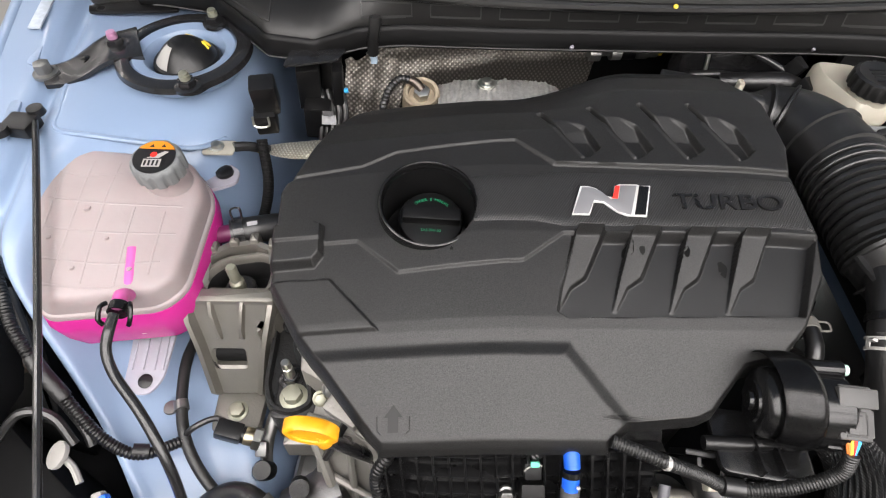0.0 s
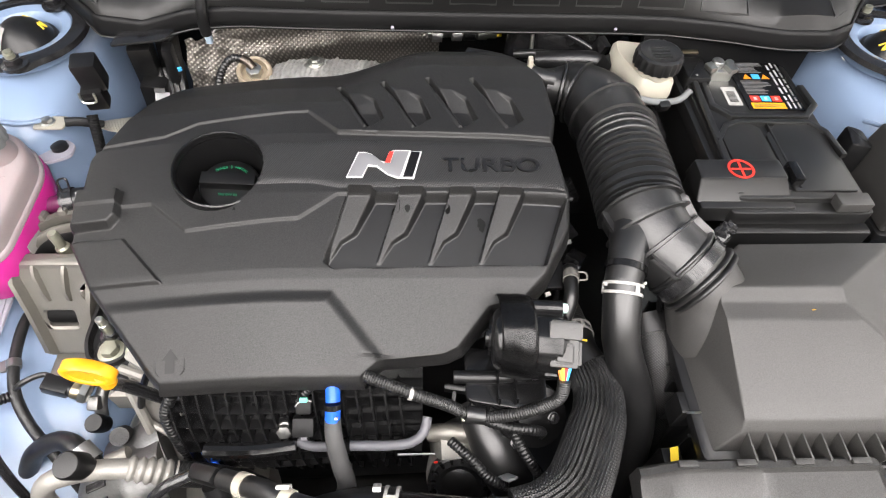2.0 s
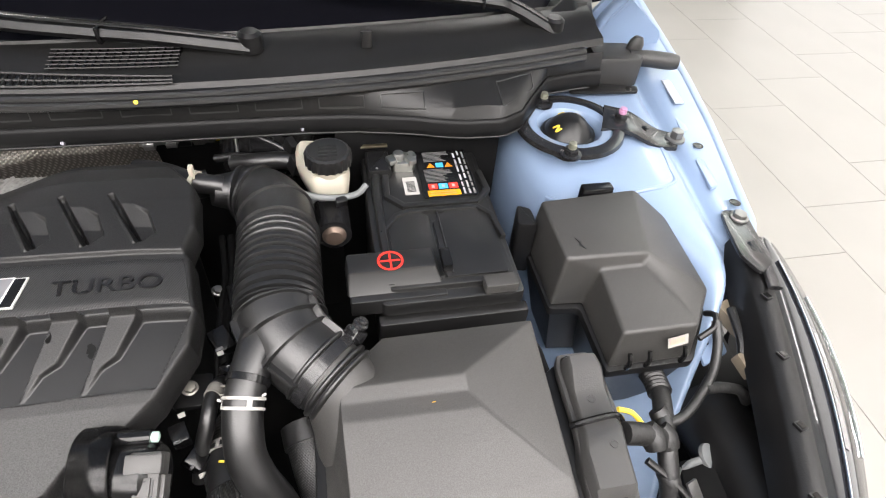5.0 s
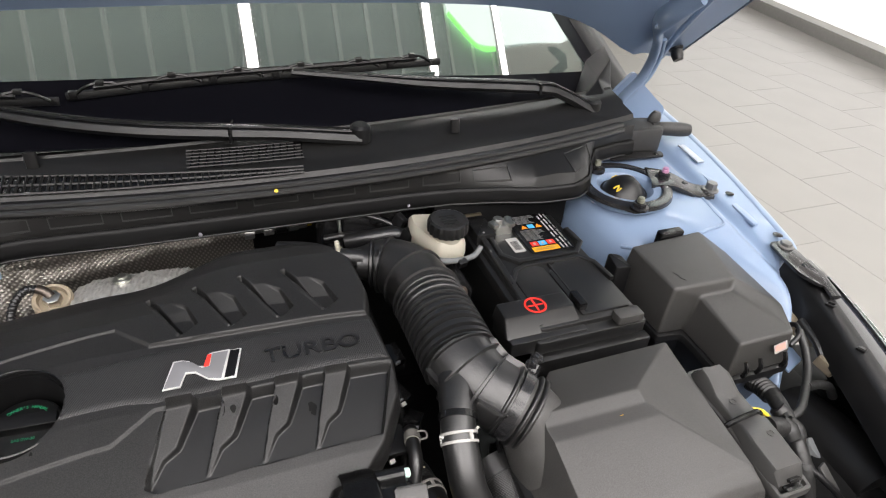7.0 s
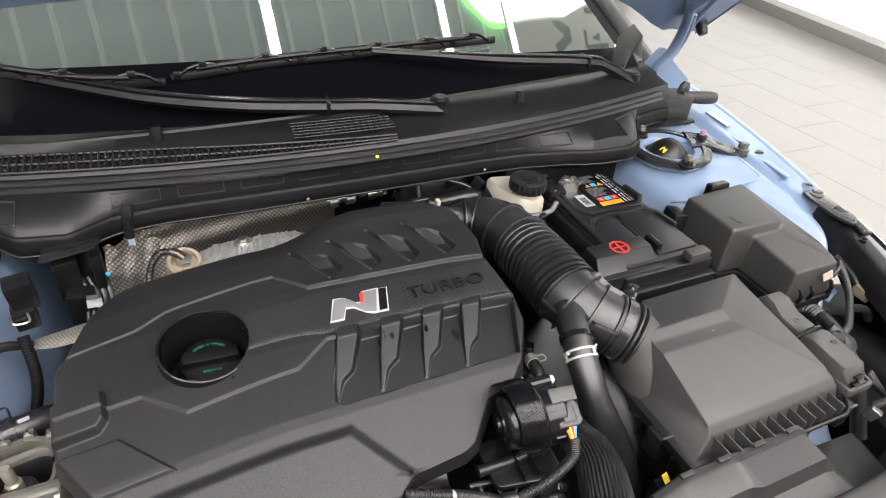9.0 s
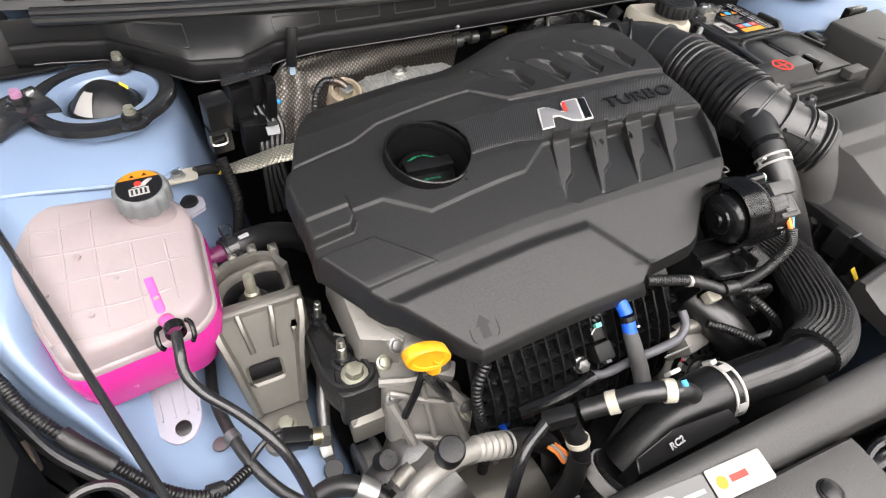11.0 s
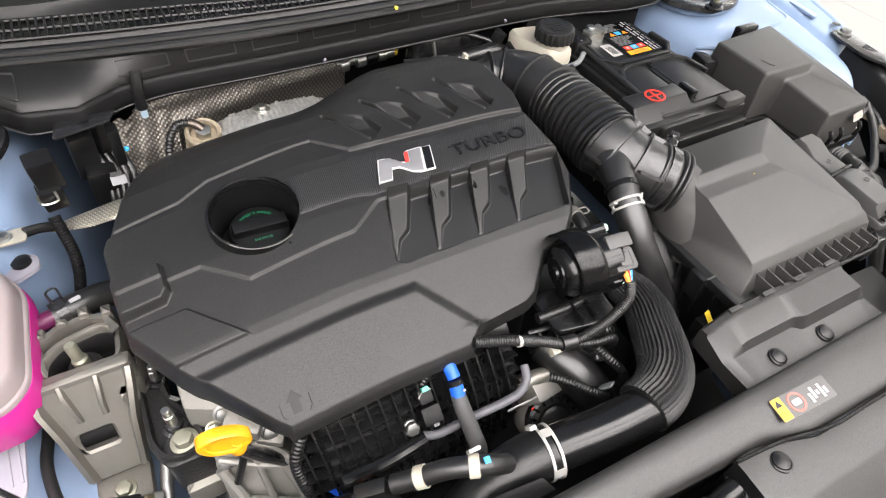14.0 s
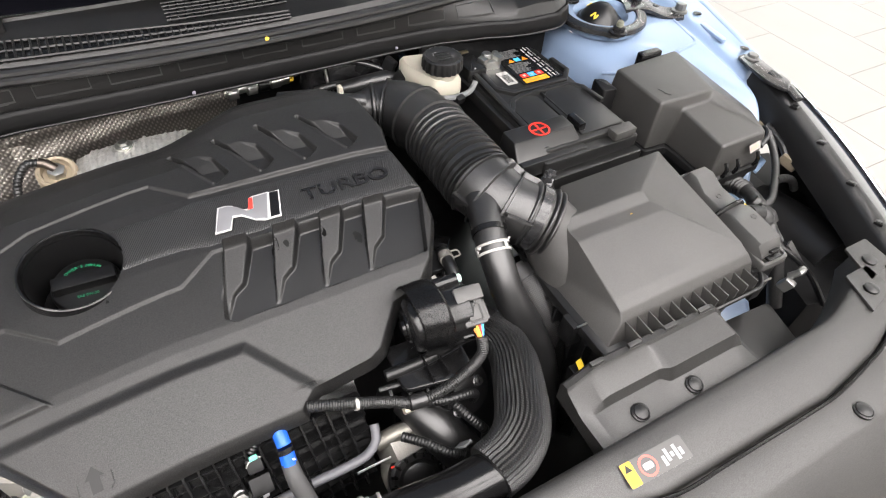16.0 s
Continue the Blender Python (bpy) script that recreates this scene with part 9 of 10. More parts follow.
    part("valve", box(0.034, 0.016, 0.018, pose(-0.281, -0.468, 0.80, 0, -25, -20), 0.004), BLACK, c, "black plastic valve")
    part("valve_stub", tube([(-0.275, -0.475, 0.795), (-0.268, -0.488, 0.775), (-0.265, -0.498, 0.75)], 0.0105, 16), BLACK, c)
    part("ring_tab", lathe([(0.0108, -0.003), (0.0122, -0.003), (0.0122, 0.003), (0.0108, 0.003)], along((-0.268, -0.487, 0.777), (0.1, -0.4, -0.8)), 20), CREAM, c)
    part("thin_hose", tube([(-0.296, -0.466, 0.797), (-0.322, -0.477, 0.792), (-0.338, -0.489, 0.772), (-0.346, -0.498, 0.72), (-0.346, -0.50, 0.64)], 0.0058, 14), GLAZE, c, "thin black hose")
    part("lower_hose", tube([(-0.266, -0.495, 0.758), (-0.275, -0.505, 0.72), (-0.298, -0.51, 0.67), (-0.325, -0.51, 0.60)], 0.0112, 16), RUBBER, c, "black lower hose with faint print")
    part("print_bar", box(0.003, 0.002, 0.03, pose(-0.281, -0.5195, 0.707, 0, 24), 0), GREYL, c)
    for k in range(3):
        part("wire_end", tube([(-0.285 + k * 0.004, -0.47, 0.745), (-0.278 + k * 0.004, -0.478, 0.74), (-0.272 + k * 0.004, -0.486, 0.728)], 0.0022, 6), COPPER if k != 1 else WHITE, c, "orange wire")
    # refrigerant line with bellows
    a = thing("refrigerant_hose", (-0.37, -0.45, 0.75), "aluminium refrigerant pipe with crimped black hose", "pipe")
    part("pipe", tube([(-0.36, -0.454, 0.778), (-0.385, -0.457, 0.788), (-0.41, -0.463, 0.795), (-0.431, -0.47, 0.793), (-0.443, -0.478, 0.77), (-0.445, -0.484, 0.72), (-0.44, -0.488, 0.66)], 0.0098, 18), ALUL, a)
    part("crimp", tube([(-0.367, -0.454, 0.781, 0.0125), (-0.347, -0.454, 0.77, 0.0137), (-0.327, -0.454, 0.758, 0.0137)], None, 20, rib=0.003, pitch=0.0085), ALUL, a, "ringed aluminium crimp", 60)
    part("hose", tube([(-0.33, -0.454, 0.759), (-0.305, -0.452, 0.745), (-0.28, -0.45, 0.72), (-0.255, -0.45, 0.68), (-0.24, -0.45, 0.62)], 0.0128, 18), SLEEVE, a, "black hose")
    part("valve_cap", lathe([(0.0, 0.03), (0.0125, 0.029), (0.0145, 0.026), (0.0145, 0.002), (0.011, 0.0), (0.011, -0.01)], along((-0.398, -0.459, 0.805), (-0.05, -0.25, 1)) @ Matrix.Scale(0.9, 4), 24), BLACK, a, "black valve cap")
    # alternator-like compressor body below
    k = thing("compressor", (-0.36, -0.46, 0.6), "cast aluminium compressor body deep at the front", "compressor")
    part("body", lathe([(0.0, -0.07), (0.045, -0.07), (0.052, -0.06), (0.052, 0.04), (0.046, 0.05), (0.046, 0.08), (0.03, 0.085), (0, 0.085)], pose(-0.34, -0.45, 0.585, 0, 90, 8), 36), ALU, k, "", 40)
    for j in range(9):
        aa = j * 0.4
        part("fin", box(0.05, 0.004, 0.012, pose(-0.36 + 0.0 * j, -0.45 - 0.053 * math.cos(aa - 1.2), 0.585 + 0.053 * math.sin(aa - 1.2) * -1, math.degrees(aa - 1.2) + 90, 0, 8), 0.001), ALU, k)
    part("hose_black", tube([(-0.325, -0.395, 0.82), (-0.338, -0.405, 0.79), (-0.335, -0.418, 0.745), (-0.328, -0.425, 0.71), (-0.33, -0.43, 0.65)], 0.0065, 14, rib=0.0012, pitch=0.005), BLACK, k, "corrugated loom tube")
    part("blue_wire", tube([(-0.315, -0.42, 0.735), (-0.305, -0.43, 0.722), (-0.295, -0.44, 0.71)], 0.0035, 8), BLUEC, k, "blue wire")
    part("loom", tube([(-0.326, -0.424, 0.715), (-0.31, -0.437, 0.695), (-0.28, -0.445, 0.70)], 0.007, 12, rib=0.0014, pitch=0.005), BLACK, k)


boost_hose()


# ---------------------------------------------------------------- rear of the engine
def turbo():
    e = thing("turbo_shield", (-0.2, 0.08, 0.85), "embossed aluminium heat shield behind the engine cover", "heat shield")
    # embossed sheet before the firewall, rolled along its top
    rows = []
    for k in range(80):
        x = -0.405 + 0.365 * k / 79
        wob = 0.0014 * math.sin(x * 60) + 0.001 * math.sin(x * 131 + 1)
        y = float(np.interp(x, [-0.405, -0.37, -0.2, -0.04], [0.12, 0.152, 0.196, 0.228]))
        zt = float(np.interp(x, [-0.405, -0.37, -0.2, -0.04], [0.872, 0.884, 0.89, 0.88]))
        rows.append([(x, y + 0.006, zt - 0.004), (x, y - 0.002 + wob, zt), (x, y - 0.008 + wob, zt - 0.01), (x, y - 0.002 - wob, zt - 0.03), (x, y - 0.012 + wob, zt - 0.05), (x, y + 0.004 - wob, zt - 0.075), (x, y + 0.012, zt - 0.11), (x, y + 0.02, zt - 0.16)])
    bm = loft(rows, close=False)
    bmesh.ops.subdivide_edges(bm, edges=bm.edges[:], cuts=1, use_grid_fill=True, smooth=0.3)
    part("sheet", bm, FOIL, e, "", 180)
    part("rolled_edge", tube([(-0.385, 0.138, 0.879), (-0.36, 0.154, 0.886), (-0.28, 0.173, 0.889), (-0.19, 0.197, 0.892)], 0.003, 8), ALUD, e)
    # crumpled corner
    rows = []
    for k in range(24):
        a = k / 23
        row = []
        for j in range(14):
            b = j / 13
            w = 0.003 * math.sin(a * 17 + b * 9) + 0.0035 * math.sin(a * 7 - b * 14 + 2)
            row.append((-0.415 + 0.075 * a + w * 0.6, 0.115 + 0.05 * a * (1 - 0.4 * b) - 0.03 * b + w, 0.882 - 0.12 * b + w * 0.5))
        rows.append(row)
    part("crumpled_corner", loft(rows, close=False), FOIL, e, "crumpled corner", 80)
    f = thing("turbo_cover", (-0.22, 0.07, 0.85), "crinkled silver foil cover over the turbocharger", "heat shield")
    rows = []
    for k in range(120):
        a = k / 119
        x = -0.285 + 0.165 * a
        row = []
        for j in range(56):
            b = j / 55
            w = 0.0006 * math.sin(x * 900 + b * 5) + 0.0022 * noise.noise((x * 90, b * 6, 3)) + 0.0011 * noise.noise((x * 330, b * 34, 7))
            ed = 0.012 * (2 * a - 1) ** 4
            row.append((x, 0.10 - 0.11 * b + w, 0.868 + 0.012 * math.sin(math.pi * min(1, b * 1.2)) - ed - 0.02 * max(0, b - 0.7) + w))
        rows.append(row)
    bm = loft(rows, close=False)
    part("foil", bm, FOIL2, f, "", 80)
    part("skirt", loft([[(x, 0.10 + 0.0, 0.868 - 0.012 * ((x + 0.2025) / 0.0825) ** 4), (x, 0.105, 0.84), (x, 0.10, 0.80)] for x in [-0.285 + 0.165 * k / 20 for k in range(21)]], close=False), FOIL2, f, "", 80)
    b = part("washer", lathe([(0.0, 0.002), (0.012, 0.002), (0.0125, 0.0)], along((-0.221, 0.074, 0.8795), (0, 0, 1)), 24), STEEL, f)
    hexbolt((-0.221, 0.074, 0.881), (0, 0, 1), 0.0068, 0.006, STEEL, f)
    o = thing("oxygen_sensor", (-0.31, 0.07, 0.86), "oxygen sensor with a sleeved lead in its boss", "sensor")
    part("boss", lathe([(0.025, -0.03), (0.0245, 0.0), (0.022, 0.003), (0.0185, 0.002), (0.017, -0.006), (0.0, -0.007)], along((-0.307, 0.064, 0.872), (0.1, -0.35, 1)), 32), mat("dull_pale_metal", (0.36, 0.30, 0.22), 0.6, 0.4, var=0.25, scale=90, bump=0.4, bscale=300, spots=0.3), o, "dull pale metal boss")
    part("hex", slab([(0.011 * math.cos(k * 1.047), 0.011 * math.sin(k * 1.047)) for k in range(6)], -0.006, 0.006, 0.001, along((-0.307, 0.064, 0.872), (0.1, -0.35, 1))), STEEL, o)
    part("barrel", tube([(-0.307, 0.064, 0.876), (-0.314, 0.069, 0.883), (-0.322, 0.072, 0.886)], 0.0062, 14), mat("burnt_steel", (0.12, 0.10, 0.085), 0.4, 0.9), o)
    part("lead", tube([(-0.322, 0.072, 0.886), (-0.336, 0.073, 0.886), (-0.349, 0.066, 0.876), (-0.357, 0.055, 0.86), (-0.36, 0.045, 0.835)], 0.0056, 12, rib=0.001, pitch=0.005), RUBBER, o, "sleeved lead")
    # pipe with bright fittings behind
    g = thing("heater_pipe", (0.0, 0.18, 0.86), "metal heater pipe with bright fittings before the firewall", "pipe")
    part("pipe", tube([(-0.06, 0.22, 0.836), (-0.01, 0.23, 0.833), (0.055, 0.236, 0.83)], 0.0085, 14), STEEL, g)
    for x, r in ((-0.045, 0.012), (-0.012, 0.0118), (0.03, 0.0115), (0.046, 0.01)):
        part("fitting", tube([(x - 0.008, 0.225 + 0.1 * x, 0.833), (x + 0.008, 0.2265 + 0.1 * x, 0.8325)], r, 14), ALUD if x < 0 else STEEL, g)
    part("sleeve", tube([(0.0, 0.2275, 0.833), (0.018, 0.229, 0.832)], 0.0125, 14), BLACK, g)
    part("yellow_ring", tube([(0.056, 0.236, 0.83), (0.063, 0.237, 0.8295)], 0.0085, 12), LABELY, g)
    part("lead", tube([(0.063, 0.237, 0.8295), (0.085, 0.235, 0.835), (0.10, 0.228, 0.82), (0.102, 0.22, 0.78)], 0.0035, 8), RUBBER, g)
    # dark lines and parts across the firewall
    z = thing("brake_lines", (0.12, 0.16, 0.86), "black hoses and brake lines before the firewall", "pipe")
    for pts, r, mt in (([(-0.10, 0.09, 0.86), (-0.06, 0.075, 0.872), (-0.02, 0.07, 0.872), (0.02, 0.075, 0.868), (0.06, 0.09, 0.86)], 0.008, RUBBER),
                       ([(0.10, 0.10, 0.87), (0.14, 0.085, 0.882), (0.18, 0.08, 0.884), (0.20, 0.075, 0.87)], 0.013, RUBBER),
                       ([(0.09, 0.14, 0.90), (0.13, 0.12, 0.905), (0.17, 0.10, 0.895), (0.195, 0.085, 0.88)], 0.0045, GLAZE),
                       ([(0.10, 0.16, 0.88), (0.10, 0.15, 0.85), (0.098, 0.14, 0.80)], 0.003, STEEL),
                       ([(0.07, 0.13, 0.86), (0.11, 0.12, 0.868), (0.15, 0.115, 0.86), (0.19, 0.11, 0.845)], 0.006, RUBBER),
                       ([(0.05, 0.05, 0.86), (0.09, 0.045, 0.872), (0.13, 0.05, 0.87), (0.16, 0.06, 0.85)], 0.010, RUBBER)):
        part("line", tube(pts, r, 12), mt, z)
    part("booster", lathe([(0.0, 0.05), (0.03, 0.05), (0.05, 0.042), (0.09, 0.03), (0.105, 0.01), (0.105, 0.0)], along((0.17, 0.20, 0.82), (0, -1, 0.15)), 40), GLAZE, z, "black brake booster drum", 50)
    for x, y, zz in ((0.19, 0.06, 0.89), (0.205, 0.068, 0.885), (0.185, 0.09, 0.9)):
        part("bracket", box(0.012, 0.02, 0.026, pose(x, y, zz, 20, 10, 30), 0.002), BLACK, z)
    part("grease_dot", lathe([(0, 0.003), (0.004, 0.002), (0.0045, 0)], along((0.345, 0.10, 0.925), (0, -1, 0.5)) @ Matrix.Scale(0.6, 4), 12), WHITE, z, "white plastic plug")
    for x, y in ((-0.012 - 0.1, 0.101), (0.205, 0.105)):
        part("plug", lathe([(0, 0.006), (0.004, 0.005), (0.0045, -0.004)], along((x, y, 0.919), (0, -0.6, 0.6)) @ Matrix.Scale(0.6, 4), 12), TANKF, z, "pale plastic plug")
    b = thing("wiring_block", (-0.44, 0.08, 0.85), "dark wiring connectors and brackets behind the strut tower", "connector")
    for x, y, zz, sx, sy, sz, r in ((-0.455, 0.07, 0.88, 0.03, 0.03, 0.07, 10), (-0.43, 0.09, 0.86, 0.022, 0.03, 0.09, -8), (-0.445, 0.05, 0.84, 0.035, 0.03, 0.05, 0), (-0.415, 0.06, 0.885, 0.014, 0.02, 0.06, 5)):
        part("plug", box(sx, sy, sz, pose(x, y, zz, r, 4, r), 0.004), BLACK, b)
    for k in range(5):
        part("lead", tube([(-0.45 + k * 0.009, 0.07, 0.87), (-0.44 + k * 0.008, 0.045, 0.845), (-0.445 + k * 0.006, 0.02, 0.80), (-0.45 + k * 0.01, 0.0, 0.74)], 0.004, 8), RUBBER, b)
    part("blue_lock", box(0.006, 0.005, 0.006, pose(-0.405, 0.055, 0.88, 10, 0, 20), 0.002), SKY, b)
    part("label_tag", slab(rect(-0.009, -0.006, 0.009, 0.006), 0, 0.0006, 0, pose(-0.425, 0.018, 0.862, 40, 10, 10)), GREYL, b, "grey printed tag")
    part("ink_bar", slab(rect(-0.007, -0.003, 0.006, 0.003), 0.0006, 0.0009, 0, pose(-0.425, 0.018, 0.872, 40, 10, 10)), BLACK, b)
    for p2 in ((-0.367, 0.104),):
        q = thing("seal_post", (p2[0], p2[1], 0.91), "black rubber post clipped under the cowl lip", "post")
        part("post", tube([(-0.371, 0.10, 0.906), (-0.370, 0.098, 0.925), (-0.366, 0.097, 0.945), (-0.364, 0.10, 0.958)], 0.0072, 14), RUBBER, q)
        part("foot", box(0.009, 0.008, 0.018, pose(-0.371, 0.103, 0.899), 0.002), mat("pale_blue_clip", (0.35, 0.45, 0.55), 0.4), q, "pale blue clip")
    # tab on the cowl lip beside the tower
    part("lip_tab", slab([(-0.475, 0.035), (-0.41, 0.05), (-0.40, 0.075), (-0.47, 0.07)], 0.9265, 0.9295, 0.001, r=0.006), GLAZE, car)
    part("tab_hole", lathe([(0.006, 0.9296), (0.0045, 0.9302), (0.0, 0.9302)], Matrix.Translation((-0.438, 0.055, 0)), 16), BLACKS, car)


turbo()


def reservoir():
    e = thing("brake_reservoir", (0.24, 0.02, 0.86), "cream plastic brake fluid reservoir with a black screw cap", "reservoir")
    P = rounded([(0.212, -0.018), (0.262, -0.018), (0.268, 0.03), (0.25, 0.075), (0.195, 0.085), (0.19, 0.05)], 0.014, 5)
    rings = [[(x, y, z) for x, y in inset(P, d)] for z, d in ((0.876, 0.01), (0.884, 0.003), (0.898, 0.001), (0.914, 0.002), (0.920, 0.007))]
    part("tank", loft(rings), CREAM, e, "", 50)
    part("neck", lathe([(0.026, 0.915), (0.026, 0.932)], Matrix.Translation((0.238, 0.012, 0)), 28), CREAM, e)
    N = 80
    rings = []
    for r, z, w in ((0.0285, 0.926, 1), (0.0315, 0.928, 1), (0.0315, 0.942, 1), (0.0300, 0.9455, 0.4), (0.026, 0.9475, 0), (0.0245, 0.9465, 0), (0.012, 0.9462, 0)):
        rings.append([(0.238 + (r - 0.0018 * w * (k % 4 < 2)) * math.cos(2 * math.pi * k / N), 0.012 + (r - 0.0018 * w * (k % 4 < 2)) * math.sin(2 * math.pi * k / N), z) for k in range(N)])
    c = part("cap", loft(rings), BATT, e, "black ribbed screw cap", 40)
    for k in range(4):
        part("moulded_bar", box(0.024, 0.003, 0.001, pose(0.238, 0.0 + k * 0.007, 0.9466), 0), BLACK, c)
    part("pipe_stub", tube([(0.215, -0.012, 0.888), (0.205, -0.02, 0.885), (0.198, -0.03, 0.875)], 0.006, 10), GREYC, e)
    v = thing("vacuum_tube", (0.23, -0.03, 0.9), "thin grey tube passing below the brake fluid reservoir", "tube")
    part("tube", tube([(0.15, -0.02, 0.925), (0.180, -0.026, 0.922), (0.195, -0.027, 0.911), (0.218, -0.026, 0.900), (0.246, -0.024, 0.894), (0.272, -0.02, 0.895), (0.286, -0.012, 0.904)], 0.0044, 12), GREYC, v)
    part("tie", box(0.016, 0.012, 0.014, pose(0.25, -0.026, 0.890, 20, 0, 10), 0.003), BLACK, v, "black tie")
    o = thing("master_cylinder", (0.24, 0.02, 0.82), "dark metal brake cylinder below the reservoir", "cylinder")
    part("body", tube([(0.235, 0.10, 0.85), (0.236, 0.03, 0.85), (0.237, -0.05, 0.85)], 0.024, 18), GLAZE, o)
    part("end_cap", lathe([(0.0, 0.006), (0.012, 0.005), (0.0165, 0.0), (0.0165, -0.01)], along((0.237, -0.052, 0.85), (0, -1, 0)), 22), mat("rusty_steel", (0.2, 0.15, 0.12), 0.5, 0.7), o, "brownish end cap")


reservoir()


# ---------------------------------------------------------------- left-hand wing: headlamp, brackets and cables
def lamp_side():
    e = thing("headlamp", (0.82, -0.38, 0.7), "clear headlamp with a bright chrome rim under the wing", "headlamp")
    ys = [-0.165 - 0.37 * k / 40 for k in range(41)]

    def inner(y):
        t = (-0.165 - y) / 0.37
        return 0.783 - 0.105 * t ** 1.25, 0.897 - 0.065 * t
    rows, rim = [], []
    for y in ys:
        x, z = inner(y)
        t = (-0.165 - y) / 0.37
        w = 0.02 + 0.10 * math.sin(math.pi * min(1, t * 0.8 + 0.08)) 
        rows.append([(x + 0.006, y, z - 0.004), (x + 0.006 + w * 0.3, y - 0.004, z - 0.002 - w * 0.06), (x + 0.006 + w * 0.7, y - 0.008, z - w * 0.35), (x + 0.006 + w, y - 0.012, z - w * 0.9), (x + w * 1.1, y - 0.015, z - w * 1.8)])
        rim.append((x + 0.012, y, z - 0.001))
    bm = loft(rows, close=False)
    bmesh.ops.reverse_faces(bm, faces=bm.faces)
    part("lens", bm, LENS, e, "clear glossy lens", 80)
    part("inner_shell", loft([[(a[0] - 0.004, a[1] + 0.004, a[2] - 0.03) for a in r] for r in rows], close=False), mat("lamp_grey", (0.03, 0.03, 0.032), 0.25, 0.2, var=0.4, scale=40), e, "dark grey lamp interior", 80)
    # chrome tubes laid on the lens stand in for its bright reflection streaks
    part("lens_streak", tube([(rows[k][2][0] - 0.004, rows[k][2][1], rows[k][2][2] + 0.0015) for k in range(8, 30, 3)], 0.0028, 8), CHROME, e, "chrome line standing in for a reflected streak")
    for j, w, k0, k1 in ((1, 0.0016, 4, 38), (3, 0.0022, 12, 34)):
        part("lens_streak", tube([(rows[k][j][0], rows[k][j][1], rows[k][j][2] + 0.0012) for k in range(k0, k1, 3)], w, 8), CHROME, e, "chrome line standing in for a reflected streak")
    part("inner_reflector", loft([[(rows[k][1][0] + 0.004, rows[k][1][1], rows[k][1][2] + 0.0005), (rows[k][2][0] - 0.008, rows[k][2][1], rows[k][2][2] + 0.001)] for k in range(14, 30)], close=False), SILVER, e, "silvery reflector", 60)
    b = thing("lamp_bracket", (0.73, -0.33, 0.85), "black plastic rail with square slots along the headlamp", "bracket")
    rows = []
    for y in ys:
        x, z = inner(y)
        rows.append([(x - 0.028, y + 0.01, z - 0.05), (x - 0.02, y + 0.008, z - 0.008), (x - 0.017, y + 0.007, z - 0.004), (x - 0.002, y + 0.001, z), (x + 0.006, y, z - 0.002), (x + 0.008, y, z - 0.01)])
    bm = loft(rows, close=False)
    bmesh.ops.reverse_faces(bm, faces=bm.faces)
    part("rail", bm, BLACK, b, "", 40)
    for y in (-0.256, -0.332, -0.411, -0.48):
        x, z = inner(y)
        part("slot", box(0.011, 0.012, 0.004, pose(x - 0.008, y, z - 0.0015, -8, 6, 12), 0.001), BLACK, b)
        part("slot_hole", box(0.007, 0.008, 0.004, pose(x - 0.008, y, z - 0.0005, -8, 6, 12), 0), BLACKS, b)
    p = thing("wing_bracket", (0.775, -0.15, 0.9), "dark steel bracket bolted to the wing's edge", "bracket")
    part("plate", slab([(0.755, -0.235), (0.785, -0.215), (0.79, -0.17), (0.80, -0.12), (0.765, -0.115), (0.755, -0.15), (0.745, -0.20)], 0.894, 0.899, 0.0015, r=0.01), GLAZE, p)
    part("arm", tube([(0.775, -0.18, 0.898), (0.778, -0.21, 0.893), (0.77, -0.25, 0.886)], 0.01, 10, flat=0.5), GLAZE, p)
    hexbolt((0.783, -0.133, 0.899), (0, 0, 1), 0.0095, 0.008, DSTEEL, p)
    part("hole", lathe([(0.0065, 0), (0.005, 0.0006), (0, 0.0006)], Matrix.Translation((0.772, -0.192, 0.899)), 16), BLACKS, p)
    for x, y in ((0.79, -0.108), (0.80, 0.02)):
        part("panel_hole", lathe([(0.008, 0.0), (0.0065, 0.0006), (0.0, 0.0006)], Matrix.Translation((x, y, 0.9035 if y < 0 else 0.9095)), 16), BLACKS, car)
    for s in (-1, 1):
        part("sealer_patch", slab([(s * 0.818 - 0.008, 0.125), (s * 0.818 + 0.008, 0.125), (s * 0.83 + 0.008, 0.20), (s * 0.83 - 0.008, 0.20)], 0.918, 0.9205, 0.0005), SEALER, car, "white sealer patch")
    for s in (-1, 1):
        for y0, y1, x0 in ((-0.075, -0.005, 0.778), (0.055, 0.115, 0.797)):
            part("rail_bead", slab([(s * (x0 - 0.007), y0), (s * (x0 + 0.007), y0 + 0.004), (s * (x0 + 0.019), y1), (s * (x0 + 0.005), y1)][::s], 0.9, 0.9045 + 0.05 * (y0 + 0.08), 0.0016, r=0.006), BLUE, car)
    c = thing("side_harness", (0.6, -0.34, 0.8), "taped black cables beside the fuse box", "wiring harness")
    part("trunk", tube([(0.612, -0.285, 0.79), (0.605, -0.31, 0.806), (0.598, -0.335, 0.815), (0.585, -0.37, 0.815), (0.58, -0.40, 0.80), (0.578, -0.43, 0.77), (0.575, -0.47, 0.70)], 0.0112, 18), TAPE, c)
    part("corrugated", tube([(0.612, -0.288, 0.793), (0.606, -0.308, 0.806), (0.60, -0.33, 0.813)], 0.0148, 16, rib=0.003, pitch=0.006), BLACK, c)
    part("branch", tube([(0.585, -0.37, 0.818), (0.61, -0.365, 0.82), (0.64, -0.345, 0.822), (0.668, -0.32, 0.83), (0.682, -0.295, 0.845), (0.688, -0.27, 0.86)], 0.0058, 12), TAPE, c)
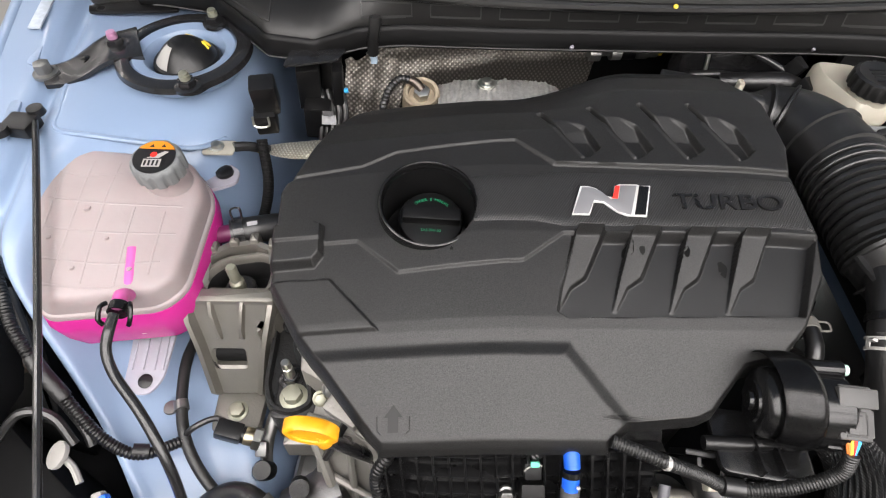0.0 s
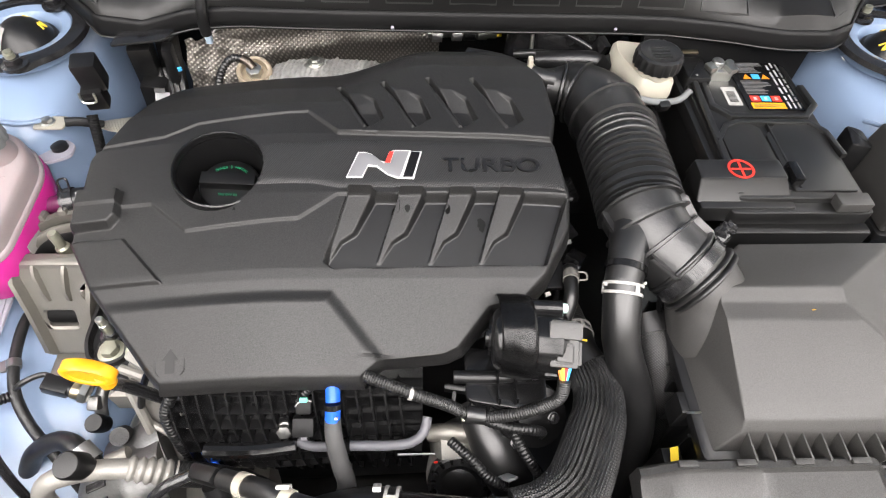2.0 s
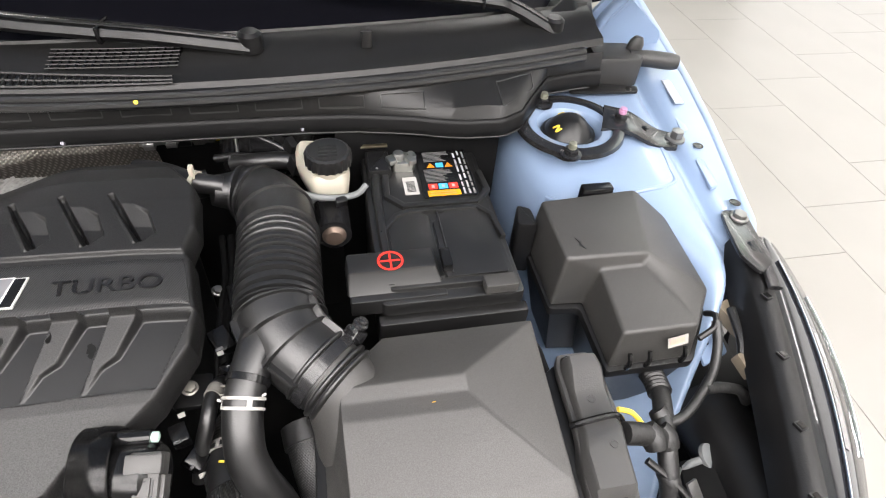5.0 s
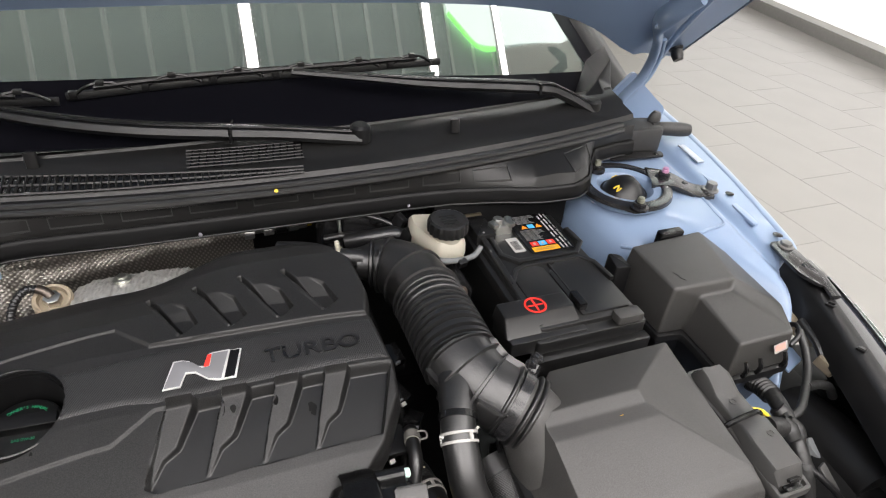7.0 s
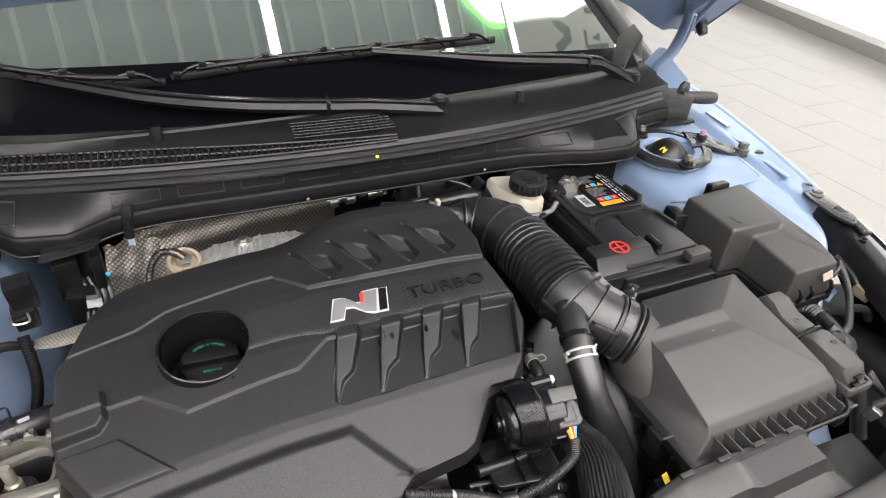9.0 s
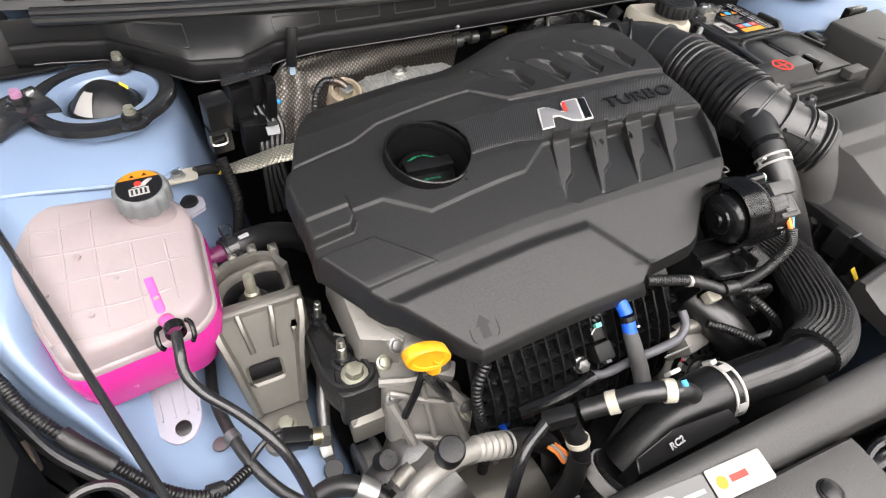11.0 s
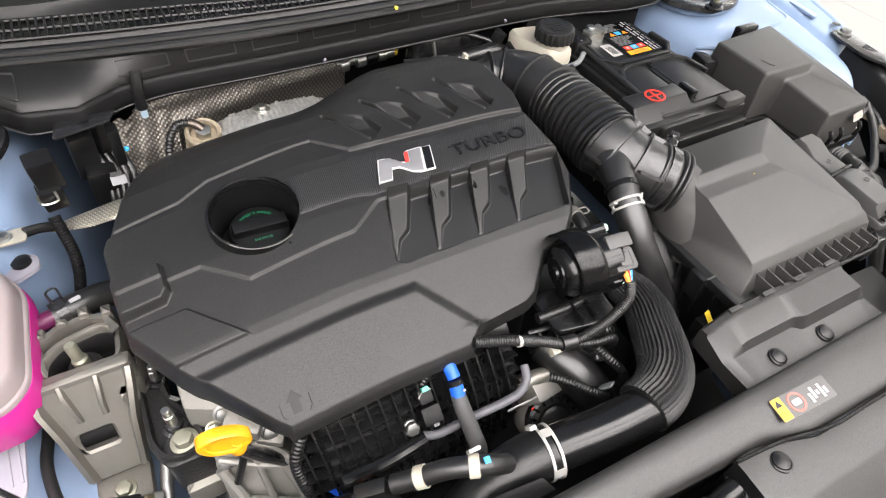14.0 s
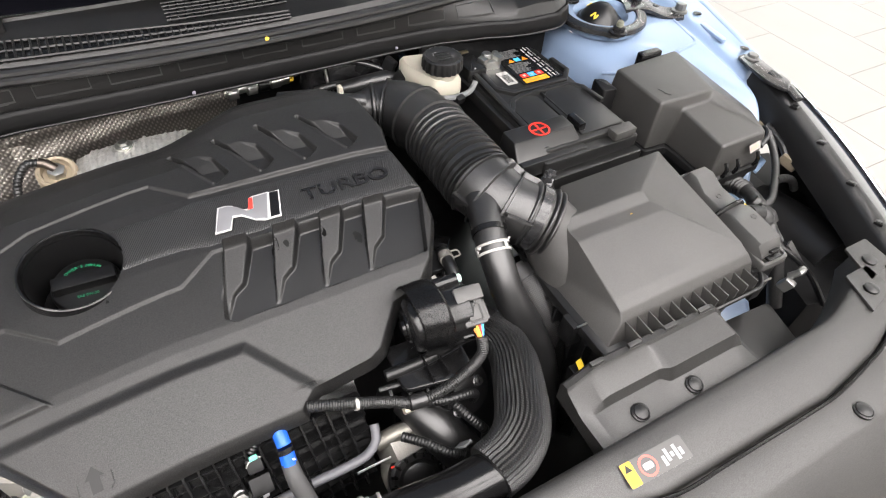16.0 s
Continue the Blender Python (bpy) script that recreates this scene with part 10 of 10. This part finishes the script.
    part("branch", tube([(0.65, -0.338, 0.824), (0.68, -0.335, 0.815), (0.71, -0.335, 0.80), (0.725, -0.34, 0.78)], 0.0066, 12), TAPE, c)
    part("plug_stub", tube([(0.52, -0.385, 0.845), (0.545, -0.385, 0.835), (0.57, -0.385, 0.82)], 0.0125, 14), TAPE, c)
    for p, r, sx in (((0.588, -0.362, 0.814), 0.0135, 0.9), ((0.578, -0.385, 0.816), 0.015, 1.0), ((0.558, -0.388, 0.828), 0.0145, 1.1), ((0.579, -0.418, 0.784), 0.0125, 0.9)):
        part("tape_knot", tube([(p[0] - 0.006 * sx, p[1] + 0.010, p[2] + 0.006, r * 0.8), (p[0], p[1], p[2], r), (p[0] + 0.002 * sx, p[1] - 0.010, p[2] - 0.007, r * 0.82)], None, 12), TAPE, c, "wrapped tape knot")
    part("yellow_wrap", tube([(0.527, -0.355, 0.84), (0.545, -0.358, 0.833), (0.557, -0.37, 0.822)], 0.003, 10), LABELY, c, "yellow lead")
    part("thin_cable", tube([(0.555, -0.40, 0.80), (0.585, -0.43, 0.785), (0.61, -0.47, 0.76), (0.625, -0.51, 0.72)], 0.0045, 10), BLACK, c)
    part("cable_tag", box(0.014, 0.004, 0.04, pose(0.605, -0.44, 0.775, -50, 0, 20), 0.001), GREYP, c, "grey cable tag")
    part("silver_clip", tube([(0.53, -0.475, 0.80), (0.535, -0.482, 0.812), (0.545, -0.48, 0.812)], 0.005, 8), DSTEEL, c, "bright metal clip")
    part("silver_clip", box(0.012, 0.016, 0.02, pose(0.525, -0.48, 0.79, 20, 0, 20), 0.003), DSTEEL, c)
    w = thing("lamp_rear_cover", (0.67, -0.40, 0.68), "black headlamp rear housing with a pale adjuster", "headlamp housing")
    part("shell", poly_solid(dict(a=(0.60, -0.50, 0.72), b=(0.70, -0.53, 0.74), c=(0.70, -0.39, 0.745), d=(0.635, -0.375, 0.725), A=(0.60, -0.50, 0.5), B=(0.70, -0.53, 0.5), C=(0.70, -0.39, 0.5), D=(0.635, -0.375, 0.5)), ["a b c d", "A B b a", "B C c b", "C D d c", "D A a d", "D C B A"], 0.008), MATTE, w, "", 40)
    part("bulb_cover", tube([(0.72, -0.30, 0.70), (0.715, -0.38, 0.715), (0.71, -0.46, 0.72)], 0.05, 24), BLACK, w)
    part("adjuster", slab([(0.013 * math.cos(q), 0.017 * math.sin(q)) for q in (0.5 * k for k in range(12))], 0, 0.006, 0.001, pose(0.668, -0.382, 0.732, 25, 10, 20)), GREYC, w, "pale adjuster wheel")
    part("adjuster_arm", tube([(0.66, -0.384, 0.732), (0.645, -0.385, 0.728), (0.632, -0.39, 0.715)], 0.005, 8), GREYC, w)
    part("brown_plug", box(0.016, 0.03, 0.018, pose(0.725, -0.31, 0.815, 10, 0, 10), 0.003), mat("tan_plug", (0.15, 0.125, 0.09), 0.5), w, "tan plastic plug")
    part("fuse_leads", tube([(0.735, -0.24, 0.84), (0.73, -0.28, 0.83), (0.725, -0.30, 0.82)], 0.006, 10), RUBBER, w)
    part("liner", slab([(0.655, -0.52), (0.80, -0.50), (0.83, -0.11), (0.715, -0.13), (0.70, -0.26)], 0.60, 0.69, 0.004, r=0.01), MATTE, w, "black liner under the lamp")
    part("lower_liner", slab([(0.709, -0.341), (0.848, -0.335), (0.98, -0.201), (0.85, -0.166)], 0.60, 0.685, 0.004), MATTE, w, "black liner below the cables")
    part("side_plate", slab([(0.695, -0.285), (0.738, -0.27), (0.755, -0.19), (0.715, -0.20)], 0.78, 0.784, 0.001, r=0.004), BLUE, w, "blue steel plate with two holes")
    for x, y in ((0.722, -0.225), (0.716, -0.252)):
        part("plate_hole", lathe([(0.0035, 0.0), (0.003, 0.0006), (0.0, 0.0006)], Matrix.Translation((x, y, 0.784)), 12), BLACKS, w)
    part("tan_holder", box(0.022, 0.05, 0.02, pose(0.742, -0.245, 0.822, 10, 0, 22), 0.003), mat("dull_tan_plug", (0.17, 0.14, 0.10), 0.5), w, "dull tan plug holder")
    t = thing("yellow_tag", (0.165, -0.46, 0.78), "small yellow warning tag on the duct", "tag")
    part("sheet", slab(rect(-0.0045, -0.008, 0.0045, 0.008), 0, 0.0008, 0, pose(0.186, -0.452, 0.785, 45, 0, 10)), LABELY, t)
    part("tag_post", slab(rect(0.178, -0.462, 0.198, -0.442), 0.70, 0.775, 0.001), BLACK, t)


lamp_side()
